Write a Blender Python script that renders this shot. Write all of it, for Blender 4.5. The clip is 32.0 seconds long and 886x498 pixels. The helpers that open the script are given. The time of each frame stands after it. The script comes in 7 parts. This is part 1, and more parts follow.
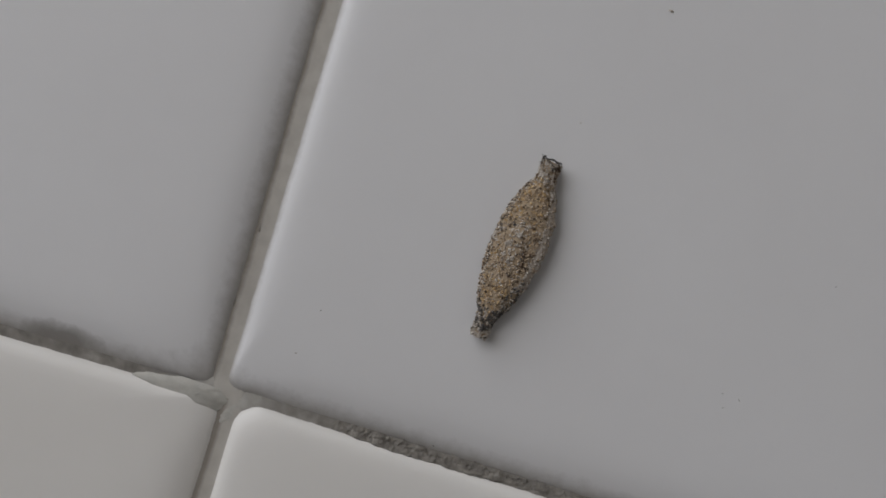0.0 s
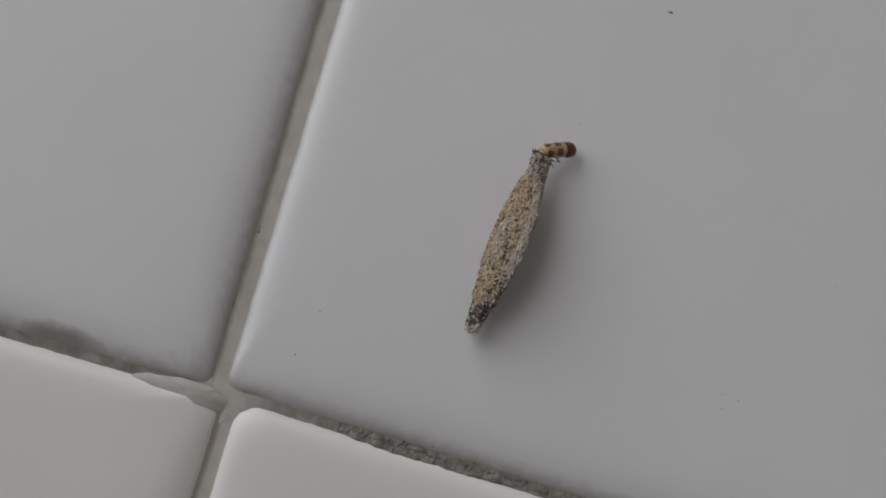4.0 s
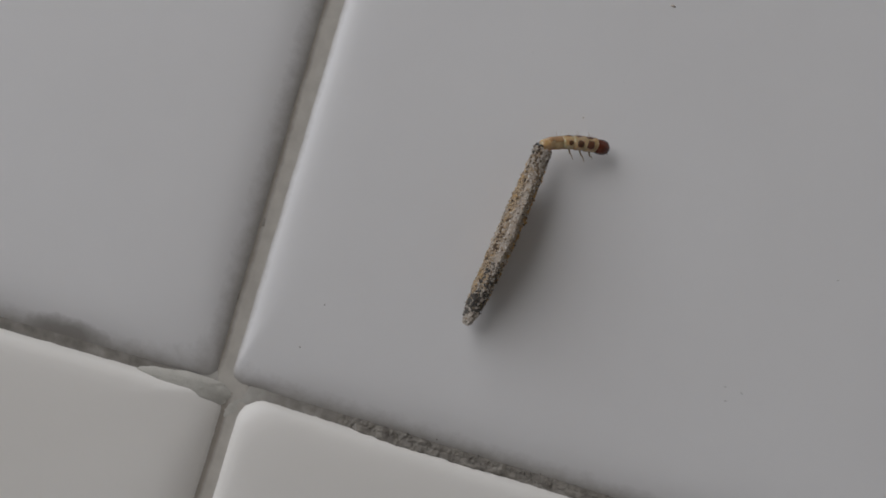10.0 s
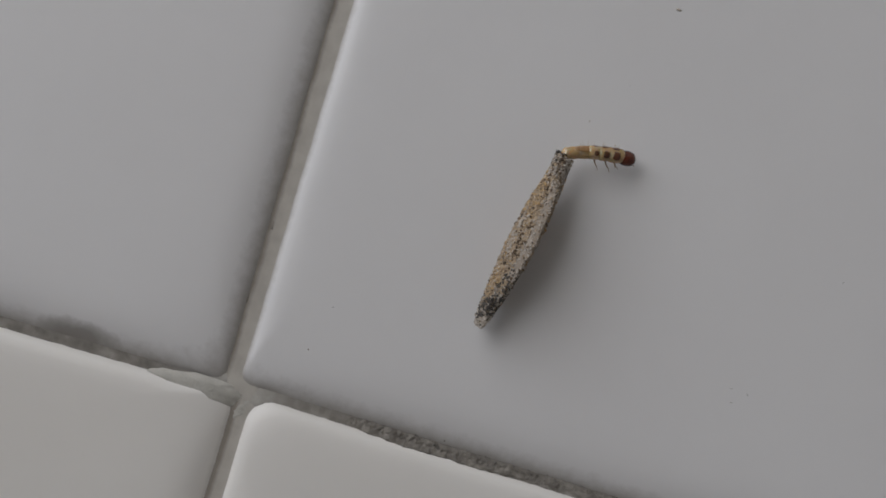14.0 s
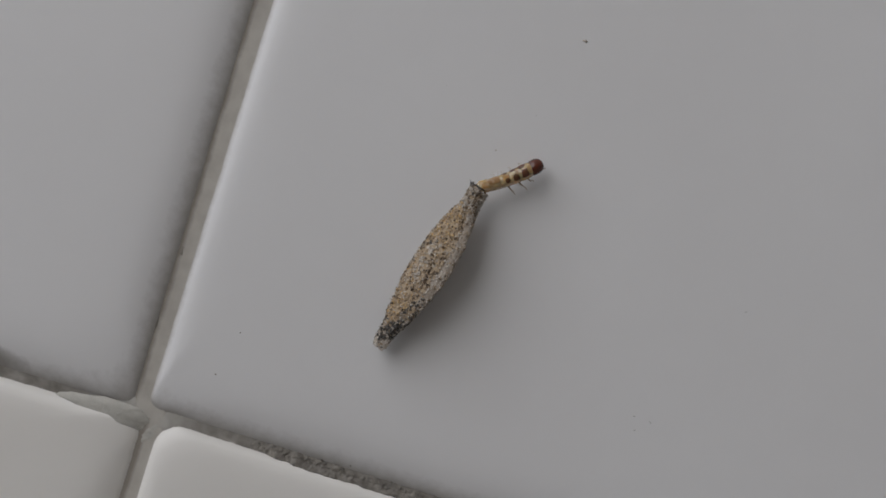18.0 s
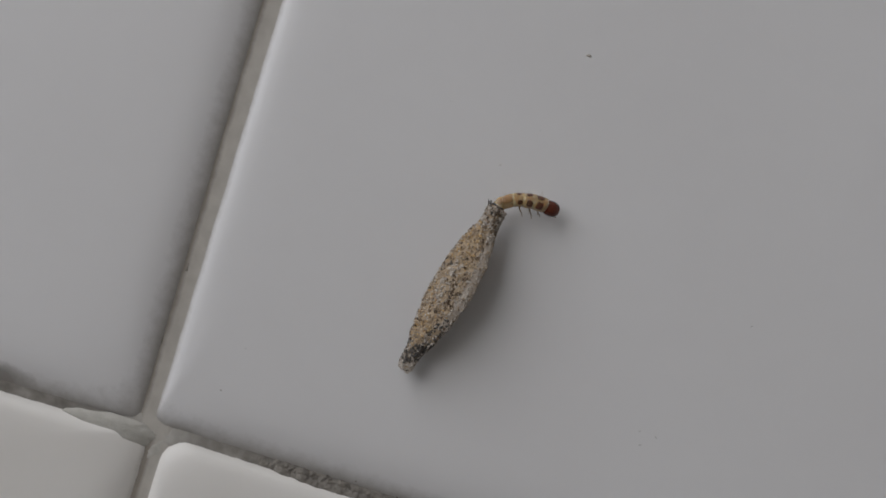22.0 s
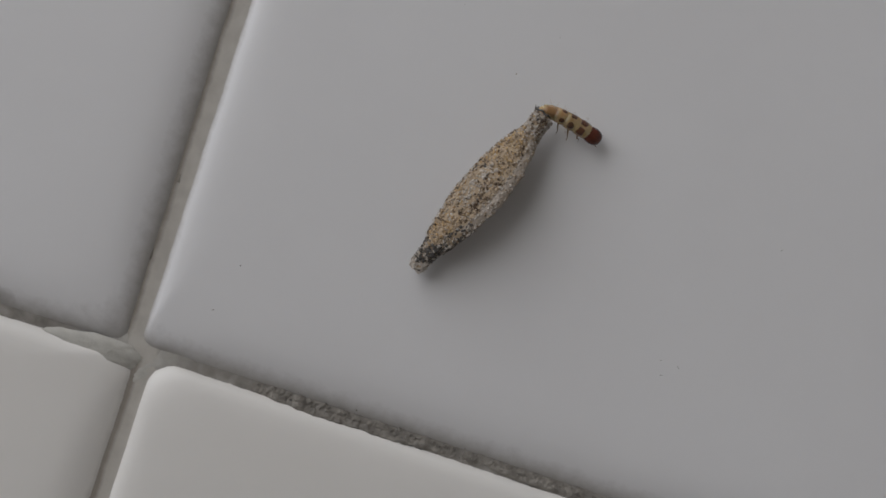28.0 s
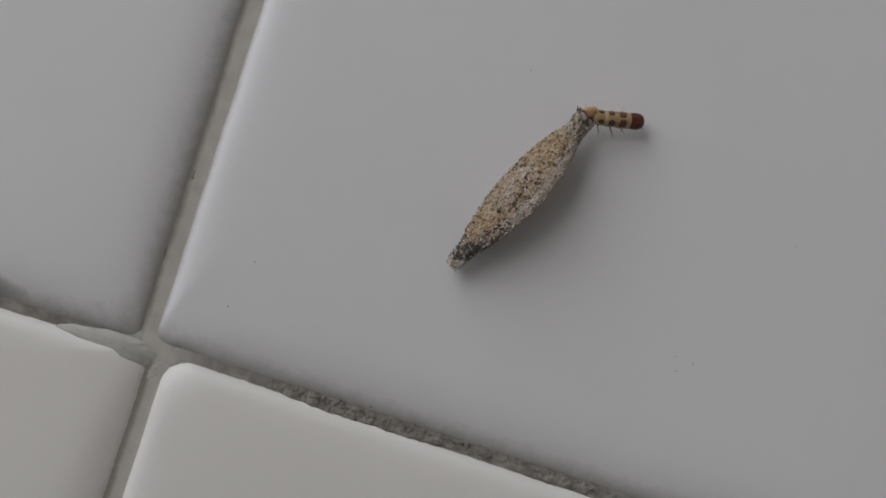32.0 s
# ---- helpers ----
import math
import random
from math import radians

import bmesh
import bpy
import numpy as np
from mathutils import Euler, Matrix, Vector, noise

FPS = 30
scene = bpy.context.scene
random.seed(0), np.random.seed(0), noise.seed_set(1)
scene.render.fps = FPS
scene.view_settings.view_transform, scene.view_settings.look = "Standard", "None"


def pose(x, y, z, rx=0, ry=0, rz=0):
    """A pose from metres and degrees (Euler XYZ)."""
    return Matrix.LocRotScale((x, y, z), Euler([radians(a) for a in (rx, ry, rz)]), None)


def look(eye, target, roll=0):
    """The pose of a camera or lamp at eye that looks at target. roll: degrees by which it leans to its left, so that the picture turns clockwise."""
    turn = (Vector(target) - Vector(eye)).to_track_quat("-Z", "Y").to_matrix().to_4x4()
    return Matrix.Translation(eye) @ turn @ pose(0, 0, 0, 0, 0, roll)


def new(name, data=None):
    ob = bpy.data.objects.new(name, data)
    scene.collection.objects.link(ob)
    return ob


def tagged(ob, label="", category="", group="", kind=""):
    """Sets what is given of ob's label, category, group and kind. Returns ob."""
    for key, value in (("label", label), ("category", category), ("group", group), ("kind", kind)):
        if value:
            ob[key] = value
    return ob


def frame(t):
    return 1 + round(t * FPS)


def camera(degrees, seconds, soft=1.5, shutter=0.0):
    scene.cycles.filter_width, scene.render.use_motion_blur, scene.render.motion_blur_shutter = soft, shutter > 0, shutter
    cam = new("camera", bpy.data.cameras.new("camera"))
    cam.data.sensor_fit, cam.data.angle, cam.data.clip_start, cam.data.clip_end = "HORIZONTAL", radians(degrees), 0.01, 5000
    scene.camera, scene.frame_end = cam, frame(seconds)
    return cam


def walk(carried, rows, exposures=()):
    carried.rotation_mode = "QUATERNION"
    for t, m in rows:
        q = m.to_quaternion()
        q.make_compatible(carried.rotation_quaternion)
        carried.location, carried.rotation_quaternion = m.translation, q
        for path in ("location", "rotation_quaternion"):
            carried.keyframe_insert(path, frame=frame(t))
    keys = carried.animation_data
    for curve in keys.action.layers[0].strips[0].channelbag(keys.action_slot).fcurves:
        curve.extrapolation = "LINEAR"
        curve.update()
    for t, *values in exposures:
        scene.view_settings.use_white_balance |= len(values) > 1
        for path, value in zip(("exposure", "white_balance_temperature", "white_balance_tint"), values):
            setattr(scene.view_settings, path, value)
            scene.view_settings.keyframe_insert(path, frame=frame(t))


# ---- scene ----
MM = 0.001

# camera: a hand-held phone close above the tiles
cam = camera(39.0, 32.0, soft=1.7)
PATH = [
    (0.0, pose(0.01022, 0.01281, 0.07806, -0.384, -0.228, 16.509)),
    (0.5, pose(0.01059, 0.01292, 0.07831, -0.311, 0.061, 16.447)),
    (1.0, pose(0.01110, 0.01301, 0.07828, -0.265, 0.401, 16.396)),
    (1.5, pose(0.01111, 0.01282, 0.07811, -0.168, 0.369, 16.446)),
    (2.0, pose(0.01100, 0.01272, 0.07797, -0.139, 0.256, 16.502)),
    (2.5, pose(0.01062, 0.01272, 0.07786, -0.231, 0.022, 16.557)),
    (3.0, pose(0.01050, 0.01261, 0.07791, -0.185, -0.111, 16.494)),
    (3.5, pose(0.01050, 0.01264, 0.07803, -0.184, -0.096, 16.502)),
    (5.5, pose(0.01046, 0.01274, 0.07811, -0.222, -0.095, 16.409)),
    (6.0, pose(0.00993, 0.01254, 0.07810, -0.274, -0.471, 16.542)),
    (6.5, pose(0.01045, 0.01245, 0.07825, -0.101, -0.120, 16.437)),
    (7.0, pose(0.01071, 0.01247, 0.07828, -0.042, 0.106, 16.459)),
    (7.5, pose(0.01040, 0.01246, 0.07804, -0.144, -0.127, 16.498)),
    (8.0, pose(0.01058, 0.01250, 0.07835, -0.095, 0.007, 16.520)),
    (8.5, pose(0.01055, 0.01241, 0.07809, -0.092, -0.046, 16.482)),
    (9.0, pose(0.01049, 0.01279, 0.07814, -0.333, -0.006, 16.507)),
    (9.5, pose(0.01007, 0.01269, 0.07798, -0.299, -0.247, 16.541)),
    (10.0, pose(0.01027, 0.01210, 0.07838, -0.139, -0.190, 16.426)),
    (10.5, pose(0.01074, 0.01197, 0.07824, -0.073, 0.060, 16.477)),
    (11.0, pose(0.01053, 0.01217, 0.07877, -0.008, 0.119, 16.470)),
    (11.5, pose(0.01045, 0.01214, 0.07890, 0.030, 0.249, 16.456)),
    (12.0, pose(0.01041, 0.01217, 0.07874, 0.027, 0.294, 16.459)),
    (12.5, pose(0.01056, 0.01212, 0.07893, 0.085, 0.395, 16.429)),
    (13.0, pose(0.00980, 0.01264, 0.07852, -0.431, 0.011, 16.583)),
    (13.5, pose(0.00985, 0.01249, 0.07873, -0.341, -0.029, 16.517)),
    (14.0, pose(0.01028, 0.01241, 0.07892, -0.229, 0.216, 16.362)),
    (14.5, pose(0.01033, 0.01243, 0.07889, -0.226, 0.245, 16.389)),
    (16.5, pose(0.01040, 0.01177, 0.07904, -0.137, 0.120, 16.402)),
    (17.0, pose(0.01180, 0.01276, 0.08004, -0.045, -0.169, 16.627)),
    (17.5, pose(0.01476, 0.01500, 0.07993, 0.076, -0.085, 16.728)),
    (18.0, pose(0.01528, 0.01526, 0.07965, 0.081, -0.012, 16.796)),
    (18.5, pose(0.01548, 0.01533, 0.07974, 0.105, 0.074, 16.851)),
    (19.0, pose(0.01589, 0.01461, 0.07991, 0.599, 0.108, 16.238)),
    (19.5, pose(0.01580, 0.01470, 0.07942, 0.562, 0.198, 16.705)),
    (20.0, pose(0.01651, 0.01479, 0.07972, 0.695, 0.533, 16.204)),
    (20.5, pose(0.01610, 0.01520, 0.07903, 0.582, 0.570, 16.636)),
    (21.0, pose(0.01589, 0.01585, 0.07961, 0.429, 0.609, 16.578)),
    (21.5, pose(0.01570, 0.01587, 0.07936, 0.414, 0.613, 16.644)),
    (22.0, pose(0.01571, 0.01599, 0.07968, 0.363, 0.639, 16.578)),
    (22.5, pose(0.01573, 0.01592, 0.07940, 0.387, 0.674, 16.565)),
    (23.0, pose(0.01621, 0.01544, 0.07986, 0.679, 0.745, 16.258)),
    (23.5, pose(0.01401, 0.01291, 0.07806, 0.573, 0.597, 16.503)),
    (24.0, pose(0.01416, 0.01247, 0.07766, 0.475, 0.472, 16.656)),
    (24.5, pose(0.01468, 0.01213, 0.07668, 0.466, 0.362, 17.147)),
    (25.0, pose(0.01568, 0.01167, 0.07514, 0.446, 0.225, 17.396)),
    (25.5, pose(0.01650, 0.01154, 0.07457, 0.411, 0.168, 17.597)),
    (26.0, pose(0.01660, 0.01142, 0.07462, 0.355, 0.036, 17.479)),
    (26.5, pose(0.01605, 0.01077, 0.07462, 0.328, 0.031, 17.459)),
    (28.5, pose(0.01576, 0.01070, 0.07438, 0.336, -0.007, 17.566)),
    (29.0, pose(0.01558, 0.01076, 0.07435, 0.293, -0.077, 17.621)),
    (29.5, pose(0.01505, 0.01038, 0.07450, 0.253, -0.139, 17.637)),
    (30.0, pose(0.01486, 0.01006, 0.07418, 0.368, -0.252, 17.566)),
    (30.5, pose(0.01487, 0.01014, 0.07410, 0.349, -0.227, 17.718)),
    (31.0, pose(0.01491, 0.01022, 0.07407, 0.343, -0.198, 17.890)),
    (31.5, pose(0.01485, 0.01021, 0.07390, 0.280, -0.199, 17.768)),
    (32.0, pose(0.01465, 0.01014, 0.07440, 0.314, -0.286, 17.457)),
]
EXPOSURE = [(0.0, 0.0), (32.0, 0.0)]
walk(cam, PATH, EXPOSURE)

# ---- light ----
world = bpy.data.worlds.new("sky")
scene.world = world
world.use_nodes = True
wn = world.node_tree
sky = wn.nodes.new("ShaderNodeTexSky")
sky.sky_type, sky.sun_disc = "NISHITA", False
sky.sun_elevation, sky.sun_rotation = radians(35), radians(120)
wn.links.new(sky.outputs[0], wn.nodes["Background"].inputs[0])
wn.nodes["Background"].inputs[1].default_value = 0.1

WIN_Y0, WIN_Y1, WIN_Z0, WIN_Z1 = 0.00, 0.80, 0.03, 0.80
ROOM, WEST, CEIL = 1.092, 0.30, 2.30
lamp = bpy.data.lights.new("window_daylight", "AREA")
lamp.shape, lamp.size, lamp.size_y, lamp.energy = "RECTANGLE", WIN_Y1 - WIN_Y0 - 0.06, WIN_Z1 - WIN_Z0 - 0.06, 3.83
lamp.color = (0.995, 0.974, 0.958)
daylight = new("window_daylight", lamp)
daylight.matrix_world = look((-WEST - 0.05, (WIN_Y0 + WIN_Y1) / 2, (WIN_Z0 + WIN_Z1) / 2), (0.0, (WIN_Y0 + WIN_Y1) / 2, (WIN_Z0 + WIN_Z1) / 2))


# ---- materials ----
def material(name, rough=0.5, **inputs):
    """A principled material; returns the material, its tree, and the principled node."""
    m = bpy.data.materials.new(name)
    m.use_nodes = True
    b = m.node_tree.nodes["Principled BSDF"]
    b.inputs["Roughness"].default_value = rough
    for key, value in inputs.items():
        b.inputs[key.replace("_", " ")].default_value = value
    return m, m.node_tree, b


def node(tree, kind, **values):
    n = tree.nodes.new(kind)
    for key, value in values.items():
        n.inputs[key].default_value = value
    return n


def noise_of(tree, scale, detail=4.0, coord="Object"):
    tc = tree.nodes.new("ShaderNodeTexCoord")
    n = node(tree, "ShaderNodeTexNoise", Scale=scale, Detail=detail)
    tree.links.new(tc.outputs[coord], n.inputs["Vector"])
    return n.outputs["Fac"]


def ramp_of(tree, source, stops):
    r = tree.nodes.new("ShaderNodeValToRGB")
    while len(r.color_ramp.elements) < len(stops):
        r.color_ramp.elements.new(0.5)
    for e, (p, c) in zip(r.color_ramp.elements, stops):
        e.position, e.color = p, (*c, 1)
    tree.links.new(source, r.inputs[0])
    return r.outputs[0]


def bump_of(tree, b, source, strength, distance):
    n = node(tree, "ShaderNodeBump", Strength=strength, Distance=distance)
    tree.links.new(source, n.inputs["Height"])
    tree.links.new(n.outputs[0], b.inputs["Normal"])
    return n


def mix_of(tree, fac, a, c):
    n = tree.nodes.new("ShaderNodeMix")
    n.data_type = "RGBA"
    tree.links.new(fac, n.inputs[0])
    for value, slot in ((a, n.inputs[6]), (c, n.inputs[7])):
        if isinstance(value, tuple):
            slot.default_value = (*value, 1)
        else:
            tree.links.new(value, slot)
    return n.outputs[2]


def math_of(tree, op, a, c=0.0, d=0.0):
    n = tree.nodes.new("ShaderNodeMath")
    n.operation = op
    for value, slot in zip((a, c, d), n.inputs):
        if isinstance(value, (int, float)):
            slot.default_value = value
        else:
            tree.links.new(value, slot)
    return n.outputs[0]


def tile_material(name, low, high, soiled=0.75, shade_from=0.30):
    """White glaze: faint cloudiness, a slow waviness, grime along the long joint, and shade painted into the low edges.
    """
    m, tree, b = material(name, 0.34)
    b.inputs["Specular IOR Level"].default_value = 0.3
    cloud = noise_of(tree, 45.0, 3.0)
    base = ramp_of(tree, cloud, [(0.3, low), (0.7, high)])
    base = mix_of(tree, math_of(tree, "MULTIPLY", noise_of(tree, 520.0, 5.0), 0.07), base, tuple(0.72 * c for c in low))
    geo = tree.nodes.new("ShaderNodeNewGeometry")
    sep = tree.nodes.new("ShaderNodeSeparateXYZ")
    tree.links.new(geo.outputs["Position"], sep.inputs[0])
    # grime: one soft smudge beside the joint, broken up by noise
    big = node(tree, "ShaderNodeTexNoise", Scale=420.0, Detail=5.0, Roughness=0.6)
    tree.links.new(geo.outputs["Position"], big.inputs["Vector"])
    dx = math_of(tree, "DIVIDE", math_of(tree, "ADD", sep.outputs[0], 0.0107), 0.0029)
    dy = math_of(tree, "DIVIDE", math_of(tree, "ADD", sep.outputs[1], -0.0001), 0.0014)
    far = math_of(tree, "ADD", math_of(tree, "MULTIPLY", dx, dx), math_of(tree, "MULTIPLY", dy, dy))
    torn = math_of(tree, "MULTIPLY_ADD", big.outputs["Fac"], 2.2, -1.1)
    near = math_of(tree, "MAXIMUM", math_of(tree, "SUBTRACT", 1.0, math_of(tree, "ADD", far, torn)), 0.0)
    grime = math_of(tree, "MINIMUM", math_of(tree, "MULTIPLY", near, math_of(tree, "MULTIPLY", big.outputs["Fac"], 1.9)), soiled)
    smudged = mix_of(tree, grime, base, (0.2, 0.185, 0.165))
    # thin dirty grout film plus painted shade, darker down the edges, torn by noise
    fine = node(tree, "ShaderNodeTexNoise", Scale=1300.0, Detail=4.0, Roughness=0.65)
    tree.links.new(geo.outputs["Position"], fine.inputs["Vector"])
    depth = math_of(tree, "MULTIPLY_ADD", sep.outputs[2], -1000.0, -shade_from)
    torn_depth = math_of(tree, "ADD", depth, math_of(tree, "MULTIPLY_ADD", fine.outputs["Fac"], 0.34, -0.17))
    shade_film = math_of(tree, "MINIMUM", math_of(tree, "MAXIMUM", math_of(tree, "MULTIPLY", torn_depth, 1.5), 0.0), 0.8)
    tree.links.new(mix_of(tree, shade_film, smudged, (0.31, 0.288, 0.262)), b.inputs["Base Color"])
    bump_of(tree, b, noise_of(tree, 120.0, 2.0), 0.05, 0.0004)
    return m


def grout_material(name, dark, light, scale=1800.0):
    m, tree, b = material(name, 0.85)
    tree.links.new(ramp_of(tree, noise_of(tree, scale, 6.0), [(0.32, dark), (0.66, light)]), b.inputs["Base Color"])
    bump_of(tree, b, noise_of(tree, scale * 3, 5.0), 0.5, 0.00012)
    return m


def soiled_shaded_grout_material(name, dark, light, dirt, side, lean, reach):
    """Grout with a ragged brown line, dirt and painted crevice shade together, along its west side, at x = side + lean
    * y (metres).
    """
    m, tree, b = material(name, 0.85)
    base = ramp_of(tree, noise_of(tree, 900.0, 5.0), [(0.32, dark), (0.66, light)])
    geo = tree.nodes.new("ShaderNodeNewGeometry")
    sep = tree.nodes.new("ShaderNodeSeparateXYZ")
    tree.links.new(geo.outputs["Position"], sep.inputs[0])
    torn = node(tree, "ShaderNodeTexNoise", Scale=700.0, Detail=4.0, Roughness=0.6)
    tree.links.new(geo.outputs["Position"], torn.inputs["Vector"])
    off = math_of(tree, "SUBTRACT", math_of(tree, "SUBTRACT", sep.outputs[0], math_of(tree, "MULTIPLY", sep.outputs[1], lean)), side)
    off = math_of(tree, "ADD", math_of(tree, "DIVIDE", off, reach), math_of(tree, "MULTIPLY_ADD", torn.outputs["Fac"], 1.1, -0.55))
    amount = math_of(tree, "MINIMUM", math_of(tree, "MAXIMUM", math_of(tree, "SUBTRACT", 1.0, off), 0.0), 0.8)
    tree.links.new(mix_of(tree, amount, base, dirt), b.inputs["Base Color"])
    bump_of(tree, b, noise_of(tree, 2200.0, 4.0), 0.25, 0.00008)
    return m


def grimy_grout_material(name):
    """Grout dark with dirt in patches; cleaner and paler where the joints cross (x = 0)."""
    m, tree, b = material(name, 0.88)
    pale = ramp_of(tree, noise_of(tree, 900.0, 5.0), [(0.32, (0.43, 0.41, 0.38)), (0.66, (0.50, 0.48, 0.445))])
    dirt = ramp_of(tree, noise_of(tree, 1100.0, 6.0), [(0.30, (0.17, 0.156, 0.138)), (0.55, (0.26, 0.243, 0.219)), (0.75, (0.34, 0.32, 0.29))])
    geo = tree.nodes.new("ShaderNodeNewGeometry")
    sep = tree.nodes.new("ShaderNodeSeparateXYZ")
    tree.links.new(geo.outputs["Position"], sep.inputs[0])
    away = math_of(tree, "MULTIPLY_ADD", math_of(tree, "ABSOLUTE", sep.outputs[0]), 330.0, -0.35)
    torn = math_of(tree, "MULTIPLY_ADD", noise_of(tree, 600.0, 4.0), 1.0, -0.5)
    amount = math_of(tree, "MINIMUM", math_of(tree, "MAXIMUM", math_of(tree, "ADD", away, torn), 0.0), 1.0)
    tree.links.new(mix_of(tree, amount, pale, dirt), b.inputs["Base Color"])
    bump_of(tree, b, noise_of(tree, 2600.0, 4.0), 0.35, 0.0001)
    return m


def grain_material(name, colours, rough=0.7):
    """Grains: every loose island takes its own tone from the ramp."""
    m, tree, b = material(name, rough)
    geo = tree.nodes.new("ShaderNodeNewGeometry")
    n = len(colours)
    tone = ramp_of(tree, geo.outputs["Random Per Island"], [(i / max(n - 1, 1), c) for i, c in enumerate(colours)])
    tree.links.new(tone, b.inputs["Base Color"])
    bump_of(tree, b, noise_of(tree, 14000.0, 3.0), 0.4, 0.00002)
    return m


def skin_material(name, a, c, rough, scale, sub=0.0):
    m, tree, b = material(name, rough)
    tree.links.new(ramp_of(tree, noise_of(tree, scale, 4.0), [(0.3, a), (0.7, c)]), b.inputs["Base Color"])
    if sub:
        b.inputs["Subsurface Weight"].default_value = sub
        b.inputs["Subsurface Radius"].default_value = (0.9, 0.6, 0.35)
        b.inputs["Subsurface Scale"].default_value = 0.0012
        b.inputs["Coat Weight"].default_value = 0.6
        b.inputs["Coat Roughness"].default_value = 0.06
        b.inputs["Coat IOR"].default_value = 1.6
    bump_of(tree, b, noise_of(tree, scale * 2.5, 3.0), 0.25, 0.00004)
    return m


def plaster_material(name, a, c):
    m, tree, b = material(name, 0.8)
    tree.links.new(ramp_of(tree, noise_of(tree, 3.0, 6.0), [(0.3, a), (0.7, c)]), b.inputs["Base Color"])
    bump_of(tree, b, noise_of(tree, 220.0, 4.0), 0.2, 0.002)
    return m


GLAZE = tile_material("white_glaze", (0.745, 0.735, 0.74), (0.775, 0.768, 0.775))
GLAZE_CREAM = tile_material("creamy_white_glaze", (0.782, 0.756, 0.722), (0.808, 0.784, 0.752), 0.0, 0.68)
GROUT = grout_material("pale_grout", (0.42, 0.40, 0.37), (0.50, 0.48, 0.45))
GROUT_UP = soiled_shaded_grout_material("pale_grout_dirt_shade_side", (0.44, 0.412, 0.374), (0.51, 0.482, 0.438), (0.20, 0.172, 0.143), -0.00105, 0.0, 0.00042)
GROUT_LOW = soiled_shaded_grout_material("pale_grout_dirt_shade_edge", (0.44, 0.412, 0.374), (0.51, 0.482, 0.438), (0.22, 0.19, 0.16), 0.00012, 0.0098, 0.00035)
GROUT_DIRTY = grimy_grout_material("grimy_grout")
SMEAR = grout_material("grout_smear", (0.43, 0.415, 0.38), (0.53, 0.513, 0.472), 900.0)
DIRT = grain_material("joint_dirt", [(0.13, 0.12, 0.105), (0.19, 0.175, 0.155), (0.27, 0.25, 0.225)], 0.9)
CRUST = grout_material("dirt_crust", (0.135, 0.121, 0.106), (0.28, 0.26, 0.23), 1300.0)
PLASTER = plaster_material("grey_plaster", (0.76, 0.745, 0.725), (0.83, 0.815, 0.795))
PAINT = plaster_material("white_window_paint", (0.72, 0.72, 0.71), (0.78, 0.78, 0.77))
TAN = grain_material("tan_grains", [(0.34, 0.257, 0.172), (0.41, 0.318, 0.225), (0.475, 0.38, 0.28), (0.37, 0.282, 0.195)], 0.9)
YELLOW = grain_material("yellow_grains", [(0.42, 0.275, 0.13), (0.50, 0.345, 0.175), (0.56, 0.41, 0.23)], 0.9)
OCHRE_BOUNCE = grain_material("ochre_bounce_grains", [(0.47, 0.275, 0.105), (0.55, 0.34, 0.145), (0.62, 0.41, 0.20)], 0.9)
PALE = grain_material("pale_grains", [(0.42, 0.37, 0.32), (0.49, 0.435, 0.38), (0.58, 0.53, 0.475)], 0.7)
GREY = grain_material("grey_grains", [(0.34, 0.295, 0.25), (0.42, 0.37, 0.32), (0.49, 0.44, 0.385)], 0.9)
FAINT = grain_material("faint_grey_marks", [(0.46, 0.45, 0.44), (0.54, 0.53, 0.52)], 0.8)
BROWN = grain_material("brown_grains", [(0.07, 0.047, 0.032), (0.13, 0.09, 0.06), (0.22, 0.158, 0.105)], 0.9)
DARK = grain_material("dark_grains", [(0.045, 0.04, 0.036), (0.085, 0.077, 0.07), (0.15, 0.135, 0.122)], 0.7)
FELT = skin_material("silk_felt", (0.29, 0.215, 0.14), (0.42, 0.33, 0.23), 0.9, 3000.0)
FELT_PALE = skin_material("pale_silk_felt", (0.28, 0.232, 0.19), (0.41, 0.355, 0.30), 0.9, 2200.0)
CREAM = skin_material("cream_skin", (0.39, 0.25, 0.115), (0.52, 0.37, 0.20), 0.18, 2600.0, 1.0)
CHESTNUT = skin_material("chestnut_shell", (0.060, 0.012, 0.006), (0.125, 0.028, 0.012), 0.25, 2400.0)
SHIELD = skin_material("russet_shield", (0.075, 0.025, 0.011), (0.15, 0.055, 0.024), 0.28, 2600.0)
PLATE = skin_material("brown_plate", (0.055, 0.02, 0.009), (0.13, 0.055, 0.024), 0.3, 2800.0)
GUT = skin_material("tawny_band", (0.26, 0.14, 0.055), (0.38, 0.22, 0.10), 0.35, 2800.0)
AMBER = skin_material("amber_leg", (0.20, 0.125, 0.065), (0.34, 0.225, 0.13), 0.3, 3000.0)
THREAD = skin_material("dark_thread", (0.03, 0.027, 0.024), (0.10, 0.09, 0.08), 0.8, 6000.0)


# ---- building helpers ----
def mesh_of(name, bm, mat, smooth=True):
    me = bpy.data.meshes.new(name)
    bm.to_mesh(me)
    bm.free()
    me.materials.append(mat)
    if smooth:
        for p in me.polygons:
            p.use_smooth = True
    return me


def part(name, bm, mat, parent=None, label="", smooth=True):
    ob = new(name, mesh_of(name, bm, mat, smooth))
    if parent is not None:
        ob.parent = parent
    return tagged(ob, label=label)


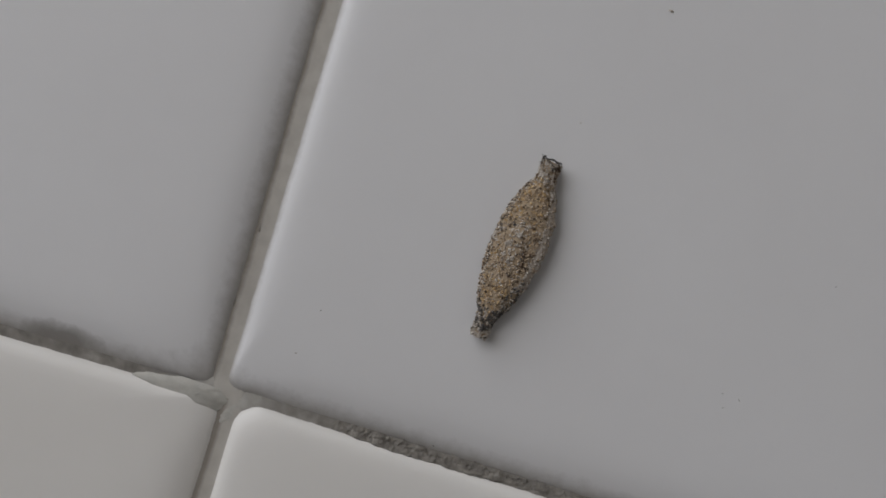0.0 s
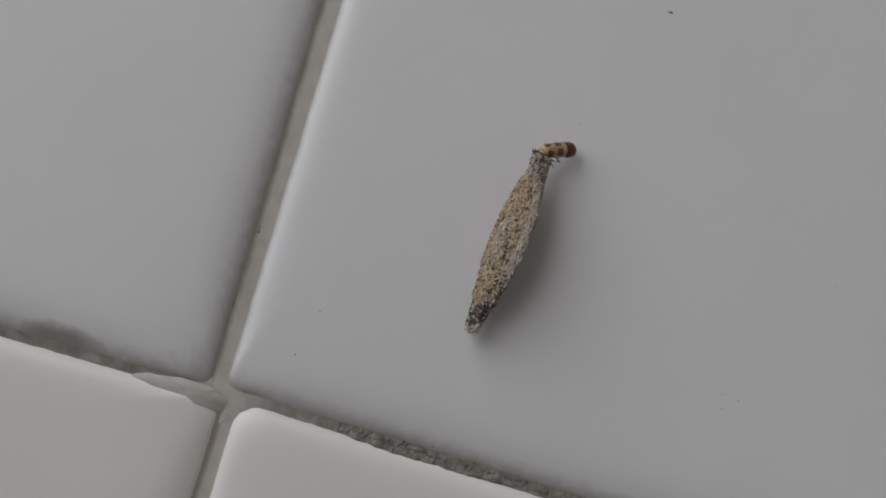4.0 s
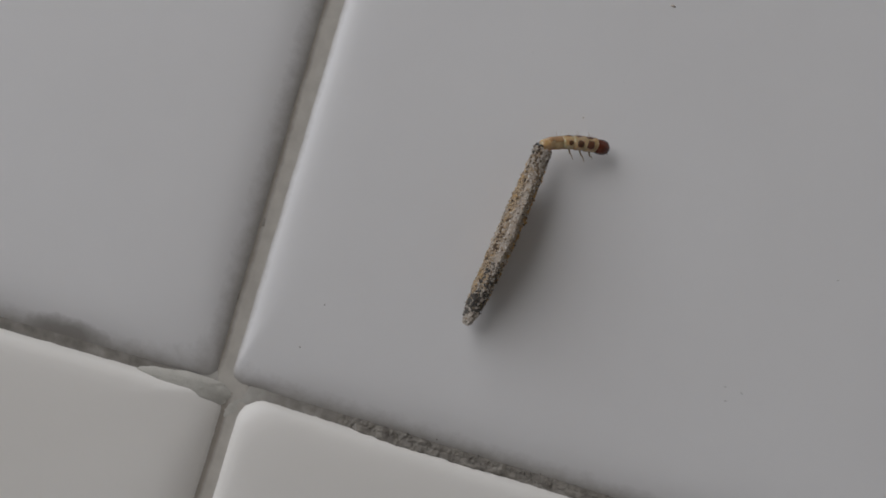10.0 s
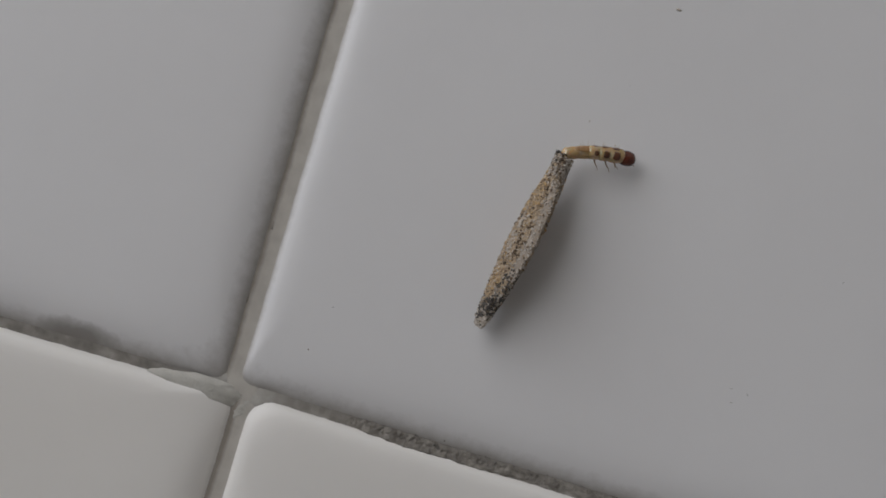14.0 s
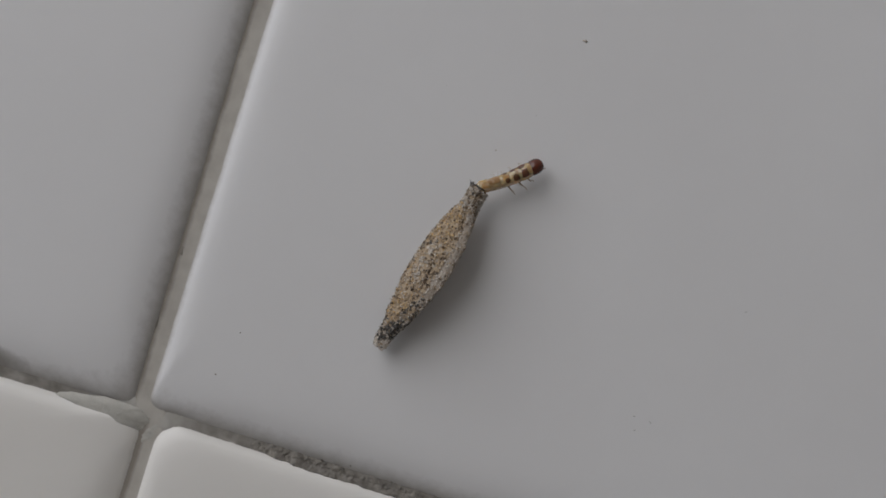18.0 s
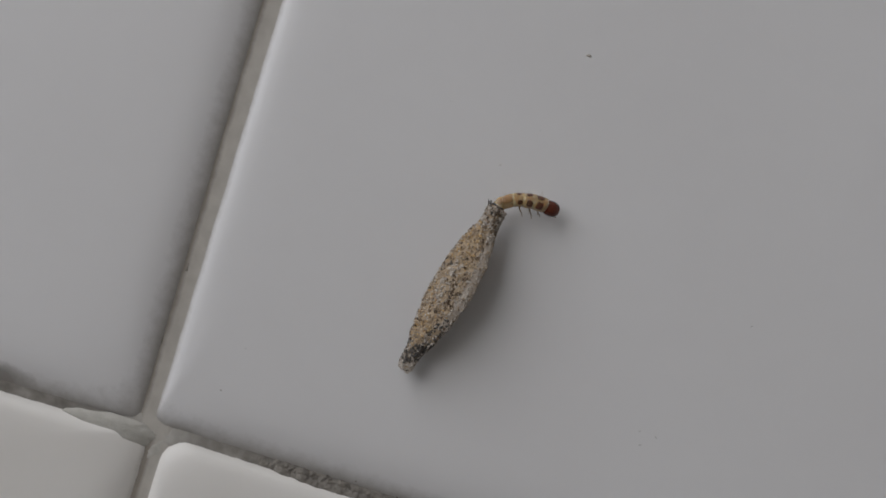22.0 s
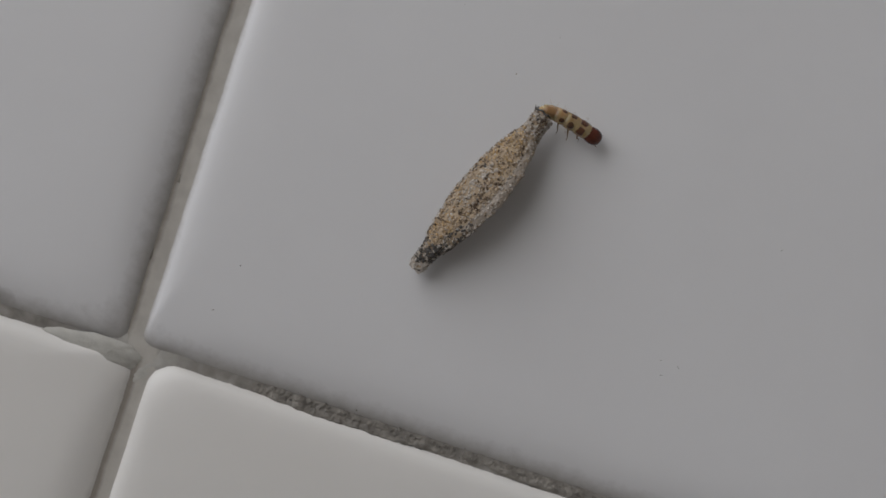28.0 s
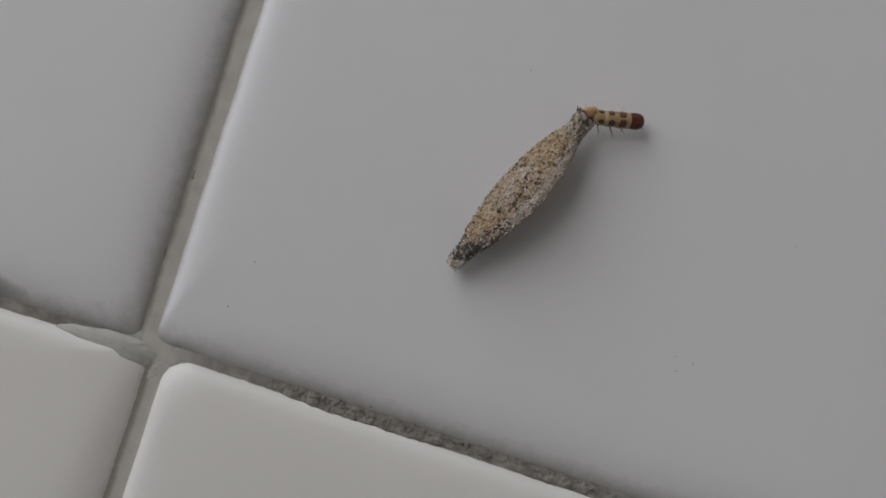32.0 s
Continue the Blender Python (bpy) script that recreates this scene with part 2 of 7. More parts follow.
def raw_part(name, verts, faces, mat, parent=None, label="", smooth=True):
    me = bpy.data.meshes.new(name)
    me.from_pydata(verts, [], faces)
    me.materials.append(mat)
    if smooth:
        me.polygons.foreach_set("use_smooth", [True] * len(me.polygons))
    ob = new(name, me)
    if parent is not None:
        ob.parent = parent
    return tagged(ob, label=label)


def box(bm, x0, x1, y0, y1, z0, z1):
    r = bmesh.ops.create_cube(bm, size=1)
    for v in r["verts"]:
        v.co = Vector(((x0 + x1) / 2 + v.co.x * (x1 - x0), (y0 + y1) / 2 + v.co.y * (y1 - y0), (z0 + z1) / 2 + v.co.z * (z1 - z0)))


def tube(bm, points, radii, sides=6):
    """A tapered tube along points, closed at both ends."""
    rings = []
    n = len(points)
    for i, (p, r) in enumerate(zip(points, radii)):
        d = (Vector(points[min(i + 1, n - 1)]) - Vector(points[max(i - 1, 0)])).normalized()
        a = d.orthogonal().normalized()
        c = d.cross(a)
        rings.append([bm.verts.new(Vector(p) + (a * math.cos(k) + c * math.sin(k)) * r) for k in np.linspace(0, 2 * math.pi, sides, endpoint=False)])
    for r0, r1 in zip(rings, rings[1:]):
        for k in range(sides):
            bm.faces.new((r0[k], r0[(k + 1) % sides], r1[(k + 1) % sides], r1[k]))
    bm.faces.new(rings[0][::-1])
    bm.faces.new(rings[-1])


ICO = bmesh.new()
bmesh.ops.create_icosphere(ICO, subdivisions=1, radius=1.0)
ICO_V = np.array([v.co[:] for v in ICO.verts])
ICO_F = np.array([[v.index for v in f.verts] for f in ICO.faces])
ICO.free()


def grains(name, places, sizes, mat, parent, rng, label="", flat=None):
    """Many small angular grains joined into one mesh."""
    places, sizes = np.array(places), np.array(sizes)
    n = len(places)
    v = np.repeat(ICO_V[None], n, 0) * (1 + rng.uniform(-0.28, 0.28, (n, 12, 1)))
    v = v * (sizes[:, None, None] * rng.uniform(0.65, 1.35, (n, 1, 3)))
    a = rng.uniform(0, 2 * math.pi, n)
    ca, sa = np.cos(a)[:, None], np.sin(a)[:, None]
    v = np.stack([v[..., 0] * ca - v[..., 1] * sa, v[..., 0] * sa + v[..., 1] * ca, v[..., 2]], -1) + places[:, None]
    f = ICO_F[None] + 12 * np.arange(n)[:, None, None]
    ob = raw_part(name, v.reshape(-1, 3).tolist(), f.reshape(-1, 3).tolist(), mat, parent, label, False)
    return tagged(ob, kind="stuff")


# ---- room that closes the place ----
def room():
    t = 0.12
    bm = bmesh.new()
    box(bm, -WEST - t, -WEST, -ROOM, ROOM, -0.004, WIN_Z0)
    box(bm, -WEST - t, -WEST, -ROOM, ROOM, WIN_Z1, CEIL)
    box(bm, -WEST - t, -WEST, -ROOM, WIN_Y0, WIN_Z0, WIN_Z1)
    box(bm, -WEST - t, -WEST, WIN_Y1, ROOM, WIN_Z0, WIN_Z1)
    tagged(part("wall_west", bm, PLASTER, smooth=False), "plain grey plastered wall with a low window", kind="structure")
    for name, b in (("wall_east", (ROOM, ROOM + t, -ROOM, ROOM)), ("wall_north", (-WEST, ROOM, ROOM, ROOM + t)), ("wall_south", (-WEST, ROOM, -ROOM - t, -ROOM))):
        bm = bmesh.new()
        box(bm, *b, -0.004, CEIL)
        tagged(part(name, bm, PLASTER, smooth=False), "plain grey plastered wall", kind="structure")
    bm = bmesh.new()
    box(bm, -WEST - t, ROOM + t, -ROOM - t, ROOM + t, CEIL, CEIL + t)
    tagged(part("ceiling", bm, PLASTER, smooth=False), "plain grey plastered ceiling", kind="structure")
    win = tagged(new("window_1"), "low white-painted window in the plastered wall", kind="structure")
    win.location = (-WEST - 0.03, 0, WIN_Z0)
    h = WIN_Z1 - WIN_Z0
    for name, b in (("window_sill", (-0.05, 0.04, WIN_Y0, WIN_Y1, 0.0, 0.02)), ("window_frame", (-0.03, 0.02, WIN_Y0, WIN_Y0 + 0.02, 0.02, h)),
                    ("window_frame", (-0.03, 0.02, WIN_Y1 - 0.02, WIN_Y1, 0.02, h)), ("window_frame", (-0.03, 0.02, WIN_Y0 + 0.02, WIN_Y1 - 0.02, h - 0.02, h))):
        bm = bmesh.new()
        box(bm, *b)
        part(name, bm, PAINT, win, smooth=False)


room()

# ---- tiled floor ----
PITCH = 0.1092
floor = tagged(new("floor"), "white glazed square tiles with grimy pale grout joints", kind="structure")


def bed():
    bm = bmesh.new()
    box(bm, -WEST, ROOM, -ROOM, ROOM, -0.004, -0.0012)
    part("mortar_bed", bm, GROUT, floor, smooth=False)


bed()

# height over distance from the edge: crisp sides face the window; broad ones face away, shaped to deepen their shade
CRISP = ((0.0, -1.6), (0.0, -1.05), (0.1, -0.84), (0.3, -0.47), (0.6, -0.24), (1.05, -0.125), (1.7, -0.065), (2.5, -0.034), (3.5, -0.015), (5.0, -0.004), (7.0, 0.0))
BROAD = (-1.6, -1.0, -0.91, -0.77, -0.60, -0.40, -0.20, -0.08, -0.026, -0.005, 0.0)


def tile_bmesh(corners, round_mm=0.9, steps=0, seed=0.0):
    """A cushion-edged tile on four corners (counter-clockwise, millimetres), thinning towards its rounded edges; with steps, its edges run a little unevenly."""
    bm = bmesh.new()
    c = [Vector((*p, 0)) for p in corners]
    rings = []
    for (inset, crisp), broad in zip(CRISP, BROAD):
        spots = []
        side = (broad, broad, crisp, crisp)
        for i in range(4):
            p, a, b = c[i], (c[i - 1] - c[i]).normalized(), (c[(i + 1) % 4] - c[i]).normalized()
            r = round_mm + 1.9 * inset
            q = p + (a + b) * (inset + r)
            arc = []
            for k in range(7):
                w = k / 6 * math.pi / 2
                z = side[i - 1] + (side[i] - side[i - 1]) * k / 6
                arc.append(q - b * r * math.cos(w) - a * r * math.sin(w) + Vector((0, 0, z)))
            spots.append((arc, a))
        ring = []
        for i in range(4):
            arc, out = spots[i]
            ring += arc
            start, end = arc[-1], spots[(i + 1) % 4][0][0]
            for k in range(1, steps):
                o = start.lerp(end, k / steps)
                ease = min(1.0, k / 3, (steps - k) / 3) * math.exp(-inset / 1.2)
                wave = 0.035 * noise.noise((o.x * 0.35, o.y * 0.35, seed)) + 0.03 * noise.noise((o.x * 1.6, o.y * 1.6, seed + 3)) + 0.02 * noise.noise((o.x * 4.0, o.y * 4.0, seed + 6))
                ring.append(o + out * wave * ease)
        rings.append([bm.verts.new(o * MM) for o in ring])
    n = len(rings[0])
    for r0, r1 in zip(rings, rings[1:]):
        for k in range(n):
            bm.faces.new((r0[k], r0[(k + 1) % n], r1[(k + 1) % n], r1[k]))
    bm.faces.new(rings[-1])
    bmesh.ops.recalc_face_normals(bm, faces=bm.faces[:])
    return bm


NEAR = {
    (0, 0): ((-0.10, 0.02), (108.4, -1.3), (108.4, 108.5), (0.58, 108.5)),
    (-1, 0): ((-108.4, -0.75), (-0.84, -0.22), (-0.84, 108.5), (-108.4, 108.5)),
    (0, -1): ((-0.25, -108.5), (108.4, -108.5), (108.4, -2.5), (0.98, -0.24)),
    (-1, -1): ((-108.4, -108.5), (-0.85, -108.5), (0.18, -0.50), (-108.4, -1.08)),
}


def tiles():
    h = PITCH / MM / 2 - 0.6
    shared = mesh_of("tile", tile_bmesh(((-h, -h), (h, -h), (h, h), (-h, h))), GLAZE)
    far_v, far_f = [], []
    sv, sf = [v.co.copy() for v in shared.vertices], [tuple(p.vertices) for p in shared.polygons]
    for i in range(-4, 10):
        for j in range(-10, 10):
            if (i, j) in NEAR:
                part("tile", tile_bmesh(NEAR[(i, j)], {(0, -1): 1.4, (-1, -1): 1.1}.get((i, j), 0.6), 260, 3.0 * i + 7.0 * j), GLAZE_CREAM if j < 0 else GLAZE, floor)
                continue
            at = Vector(((i + 0.5) * PITCH, (j + 0.5) * PITCH, 0))
            if i < 9 and -10 <= j < 10:
                ob = new("tile", shared)
                ob.parent = floor
                ob.location = at
            else:
                k = len(far_v)
                far_v += [v + at for v in sv]
                far_f += [tuple(n + k for n in f) for f in sf]
    tagged(raw_part("outer_tiles", far_v, far_f, GLAZE, floor), kind="stuff")


# ---- grout in the joints that meet at the crossing ----
def strip(name, along, lo, hi, centre, half, mat, level, rough, seed, tilt=0.0, label="", sink=0.30):
    """A strip of grout, uneven on top; along: 0 for x, 1 for y. centre(s) and half(s) in millimetres; tilt lifts its far side, sink buries its edges."""
    n, m = int((hi - lo) * 7), 15
    verts, faces = [], []
    for i in range(n + 1):
        s = lo + (hi - lo) * i / n
        for k in range(m):
            e = 2 * k / (m - 1) - 1
            o = centre(s) + half(s) * e
            z = level + tilt * e + rough * noise.noise((s * 2.3, o * 2.3, seed)) + rough * 0.6 * noise.noise((s * 7.0, o * 7.0, seed + 4)) - sink * (max(0.0, abs(e) - 0.72) / 0.28) ** 2
            if along == 0:
                z -= 0.16 * max(0.0, 1 - abs(s) / 2.2) ** 2
            p = (s, o, z) if along == 0 else (o, s, z)
            verts.append(tuple(c * MM for c in p))
    for i in range(n):
        for k in range(m - 1):
            f = (i * m + k, (i + 1) * m + k, (i + 1) * m + k + 1, i * m + k + 1)
            faces.append(f if along == 0 else f[::-1])
    return raw_part(name, verts, faces, mat, floor, label)


def crust(lo, hi, seed):
    """A lumpy crust of dirt along the joint below the tile: it swells out of the grout and thins out at its rim."""
    n, m, verts, faces = int((hi - lo) * 20), 21, [], []
    for i in range(n + 1):
        s = lo + (hi - lo) * i / n
        swell = lerp(s, lo, 0.0, 7.0, 0.4, 8.5, 1.0, 12.5, 1.0, 14.0, 0.75, 18.0, 0.75, 19.5, 0.5, 22.0, 0.7, 26.0, 0.8, 29.0, 0.6, hi, 0.0)
        mid = lerp(s, lo, -0.08, 8.0, -0.16, 11.0, -0.32, 16.0, -0.36, 20.0, -0.32, 27.0, -0.50, hi, -0.8)
        spill = lerp(s, 7.5, 0.0, 10.0, 1.0, 16.0, 1.0, 19.0, 0.3, 22.0, 0.0, 24.0, 0.5, 28.0, 0.0)
        for k in range(m):
            e = 2 * k / (m - 1) - 1
            o = mid + 0.08 * noise.noise((s * 0.9, seed, 0)) + 0.46 * e * (0.6 + 0.4 * swell) * (1 + 0.35 * noise.noise((s * 1.7, seed, 7)))
            knob = 0.75 + 0.7 * noise.noise((s * 1.3, o * 1.5, seed)) + 0.32 * noise.noise((s * 4.5, o * 4.5, seed + 2)) + 0.20 * noise.noise((s * 9.5, o * 9.5, seed + 5))
            z = -0.87 + 0.24 * swell * (1 - e * e) ** 0.6 * max(0.1, knob) + 0.30 * spill * max(0.0, -e) ** 0.7 * (1 + 0.5 * noise.noise((s * 1.3, 4, seed)))
            verts.append((s * MM, o * MM, z * MM))
    for i in range(n):
        for k in range(m - 1):
            faces.append((i * m + k, (i + 1) * m + k, (i + 1) * m + k + 1, i * m + k + 1))
    return raw_part("dirt_crust", verts, faces, CRUST, floor, "dark grey crust of dirt in the joint")


def lerp(s, *knots):
    return float(np.interp(s, knots[0::2], knots[1::2]))


def grout():
    def centre(s):
        return lerp(s, -40, 0.1, -6, 0.45, -1.8, 0.5, -0.6, 0.38, 1.4, -0.08, 12, -0.24, 25, -0.52, 60, -1.1)

    def half(s):
        return lerp(s, -2, 1.25, -0.3, 1.1, 1.5, 1.05)

    strip("grout_joint", 1, -0.5, 60.0, centre, half, GROUT_UP, -0.83, 0.02, 1.0, 0.03, "", 0.06)
    strip("grout_joint", 1, -40.0, -0.5, centre, half, GROUT_LOW, -0.83, 0.02, 1.0, 0.03, "", 0.06)
    strip("grout_joint", 0, -0.6, 60.0, lambda s: lerp(s, 0, -0.05, 10, -0.24, 27, -0.52, 60, -1.1), lambda s: 0.95, GROUT_DIRTY, -0.79, 0.05, 3.0, -0.05, "", 0.06)
    strip("grout_joint", 0, -60.0, 0.6, lambda s: lerp(s, -60, 0.6, -14, -0.12, 0, -0.30), lambda s: 0.95, GROUT_DIRTY, -0.80, 0.03, 4.0, -0.05, "", 0.06)
    crust(4.5, 40.0, 11.0)


def blob(name, outline, level, height, mat, seed, label, drop=0.0):
    """A thin lump with a wavy outline: outline(a, k) gives x, y in millimetres round its middle."""
    n, m = 48, 7
    verts, faces = [], []
    for k in range(1, m + 1):
        for i in range(n):
            a = 2 * math.pi * i / n
            x, y = outline(a, k / m)
            z = level + height * (1 - (k / m) ** 4) + 0.02 * noise.noise((x * 3, y * 3, seed)) - drop * max(0.0, x + 1.5)
            verts.append((x * MM, y * MM, z * MM))
    verts.append((*[c * MM for c in outline(0, 0)], (level + height) * MM))
    for k in range(m - 1):
        for i in range(n):
            faces.append((k * n + i, (k + 1) * n + i, (k + 1) * n + (i + 1) % n, k * n + (i + 1) % n))
    for i in range(n):
        faces.append((len(verts) - 1, i, (i + 1) % n))
    return raw_part(name, verts, faces, mat, floor, label)


def smears():
    def wedge(a, k):
        w = 1 + 0.035 * math.sin(5 * a + 1) + 0.03 * math.sin(9 * a) + 0.02 * math.sin(17 * a)
        c, d = math.cos(a), math.sin(a)
        x = 3.05 * k * w * (c if c < 0 else c ** 0.6)
        y = (0.64 if d < 0 else 0.86) * k * w * math.copysign(abs(d) ** 0.8, d) * (1.0 + 0.3 * c)
        return -2.76 + x, -0.86 - 0.02 * x + y

    def ridge(a, k):
        w = 1 + 0.08 * math.sin(4 * a)
        u, v = 1.1 * k * w * math.cos(a), 0.42 * k * w * math.sin(a)
        return 0.72 + 0.56 * u - 0.82 * v, -1.30 + 0.82 * u + 0.56 * v

    blob("grout_smear", wedge, -0.63, 0.26, SMEAR, 1.0, "pale greenish grout smear over a tile edge", 0.13)
    blob("grout_smear", ridge, -0.88, 0.07, SMEAR, 2.0, "pale grout ridge at the joint crossing")
    for x, y, wide, tall, seed in ((-0.78, 10.35, 0.09, 0.26, 3.0), (-0.99, 5.5, 0.05, 0.35, 4.0)):
        def flake(a, k):
            w = 1 + 0.25 * math.sin(3 * a + seed) + 0.15 * math.sin(7 * a)
            return x + wide * k * w * math.cos(a), y + tall * k * w * math.sin(a)

        blob("dirt_flake", flake, -0.85, 0.05, CRUST, seed, "small dark flake of dirt at the grout's edge")


def joint_dirt():
    rng = np.random.default_rng(5)
    for lo, hi, n, spread, size in ((7.5, 14.0, 110, 0.26, 0.04), (15.8, 21.8, 90, 0.22, 0.04), (21.5, 40.0, 90, 0.2, 0.04)):
        x = rng.uniform(lo, hi, n)
        mid = np.interp(x, [2, 8, 11, 16, 20, 27, 40], [-0.10, -0.18, -0.34, -0.38, -0.34, -0.50, -0.8])
        y = mid + rng.normal(0, spread, n)
        z = -0.80 + rng.uniform(0, 0.14, n)
        grains("dirt_crumbs", np.stack([x, y, z], 1) * MM, size * MM * rng.uniform(0.4, 1.5, n), DIRT, floor, rng, "dark grey dirt crumbs in the joint")


# ---- specks lying on the tile ----
def speck(x, y, size, mat, label, stretch=1.0, turn=0.0, category="dirt speck"):
    rng = np.random.default_rng(int(x * 100 + y))
    v = ICO_V * (1 + rng.uniform(-0.25, 0.25, (12, 1))) * (size * stretch, size, size * 0.35)
    ob = raw_part("dirt_speck", (v * MM).tolist(), ICO_F.tolist(), mat)
    ob.matrix_world = pose(x * MM, y * MM, size * 0.22 * MM, 0, 0, turn)
    return tagged(ob, label, category, "specks on the tile")


def specks():
    speck(4.45, 6.54, 0.045, DIRT, "tiny dark grey speck on the white tile")
    speck(3.71, 3.55, 0.036, BROWN, "tiny brown crumb on the white tile", 1.6, 20)
    speck(20.1, 30.66, 0.075, GREY, "small grey smudge on the white tile", 2.6, -5)
    speck(16.68, 22.37, 0.045, GREY, "tiny grey speck on the white tile")
    speck(18.5, 25.2, 0.035, FAINT, "tiny grey speck on the white tile")
    speck(12.5, 25.4, 0.028, FAINT, "tiny grey speck on the white tile")
    speck(30.0, 8.7, 0.04, FAINT, "faint pale scuff on the white tile", 2.2, 15, "scuff")
    speck(31.1, 8.6, 0.03, FAINT, "faint grey scratch mark on the white tile", 4.0, -35)
    speck(34.9, 17.1, 0.03, FAINT, "faint grey scratch mark on the white tile", 3.0, 40)
    speck(30.28, 7.86, 0.035, FAINT, "faint grey scratch mark on the white tile", 3.5, 10)


# ---- the larva in its case ----
larva = tagged(new("casebearer_larva"), "small striped larva crawling out of its flat gritty spindle-shaped case", "larva")
HALF_W = ((0, 0.42), (0.035, 0.53), (0.09, 0.50), (0.125, 0.60), (0.16, 0.82), (0.21, 1.10), (0.28, 1.38), (0.37, 1.63), (0.47, 1.76), (0.57, 1.75), (0.67, 1.60), (0.75, 1.35), (0.80, 1.13), (0.835, 0.90), (0.86, 0.70), (0.885, 0.62), (0.94, 0.60), (1.0, 0.62))
HALF_T = ((0, 0.17), (0.05, 0.33), (0.12, 0.46), (0.5, 0.51), (0.85, 0.48), (1.0, 0.47))
LENGTH = 12.0


def case_point(s, a, grow=0.0):
    """A point of the case in millimetres: s from tail to mouth, a round it."""
    w = float(np.interp(s, [k[0] for k in HALF_W], [k[1] for k in HALF_W])) + grow
    t = float(np.interp(s, [k[0] for k in HALF_T], [k[1] for k in HALF_T])) + grow
    c, d = math.cos(a), math.sin(a)
    if d < 0 < c:
        t *= 1 + 0.22 * math.sin(math.pi * c)
    flat = min(1.0, max(0.0, (w - t) / 0.9))
    e = 1.0 + 0.35 * flat
    x = w * math.copysign(abs(c) ** (1.0 - 0.08 * flat), c)
    z = t * math.copysign(abs(d) ** e, d)
    if c > 0:
        x -= 0.20 * c * math.sin(math.pi * min(1.0, s / 0.9)) ** 2
    return x + 0.20 * math.sin(math.pi * s) ** 2, (s - 0.5) * LENGTH - 0.26 * max(0.0, (s - 0.85) / 0.15), z


def lumps(x, y, z):
    """Uneven swelling of the case wall: slow bulges, knobs and a lengthwise ridge."""
    ridge = 0.10 * math.exp(-((x + 0.1 * math.sin(y * 0.9)) / 0.28) ** 2) - 0.09 * math.exp(-((x - 0.75) / 0.2) ** 2) * max(0.0, 1 - abs(y - 0.2) / 4.5)
    return 0.07 * noise.noise((x * 1.2, y * 1.2, z * 1.2)) + 0.06 * noise.noise((x * 2.8, y * 2.4, z * 2.8 + 5)) + (ridge if z > 0 else 0.0)


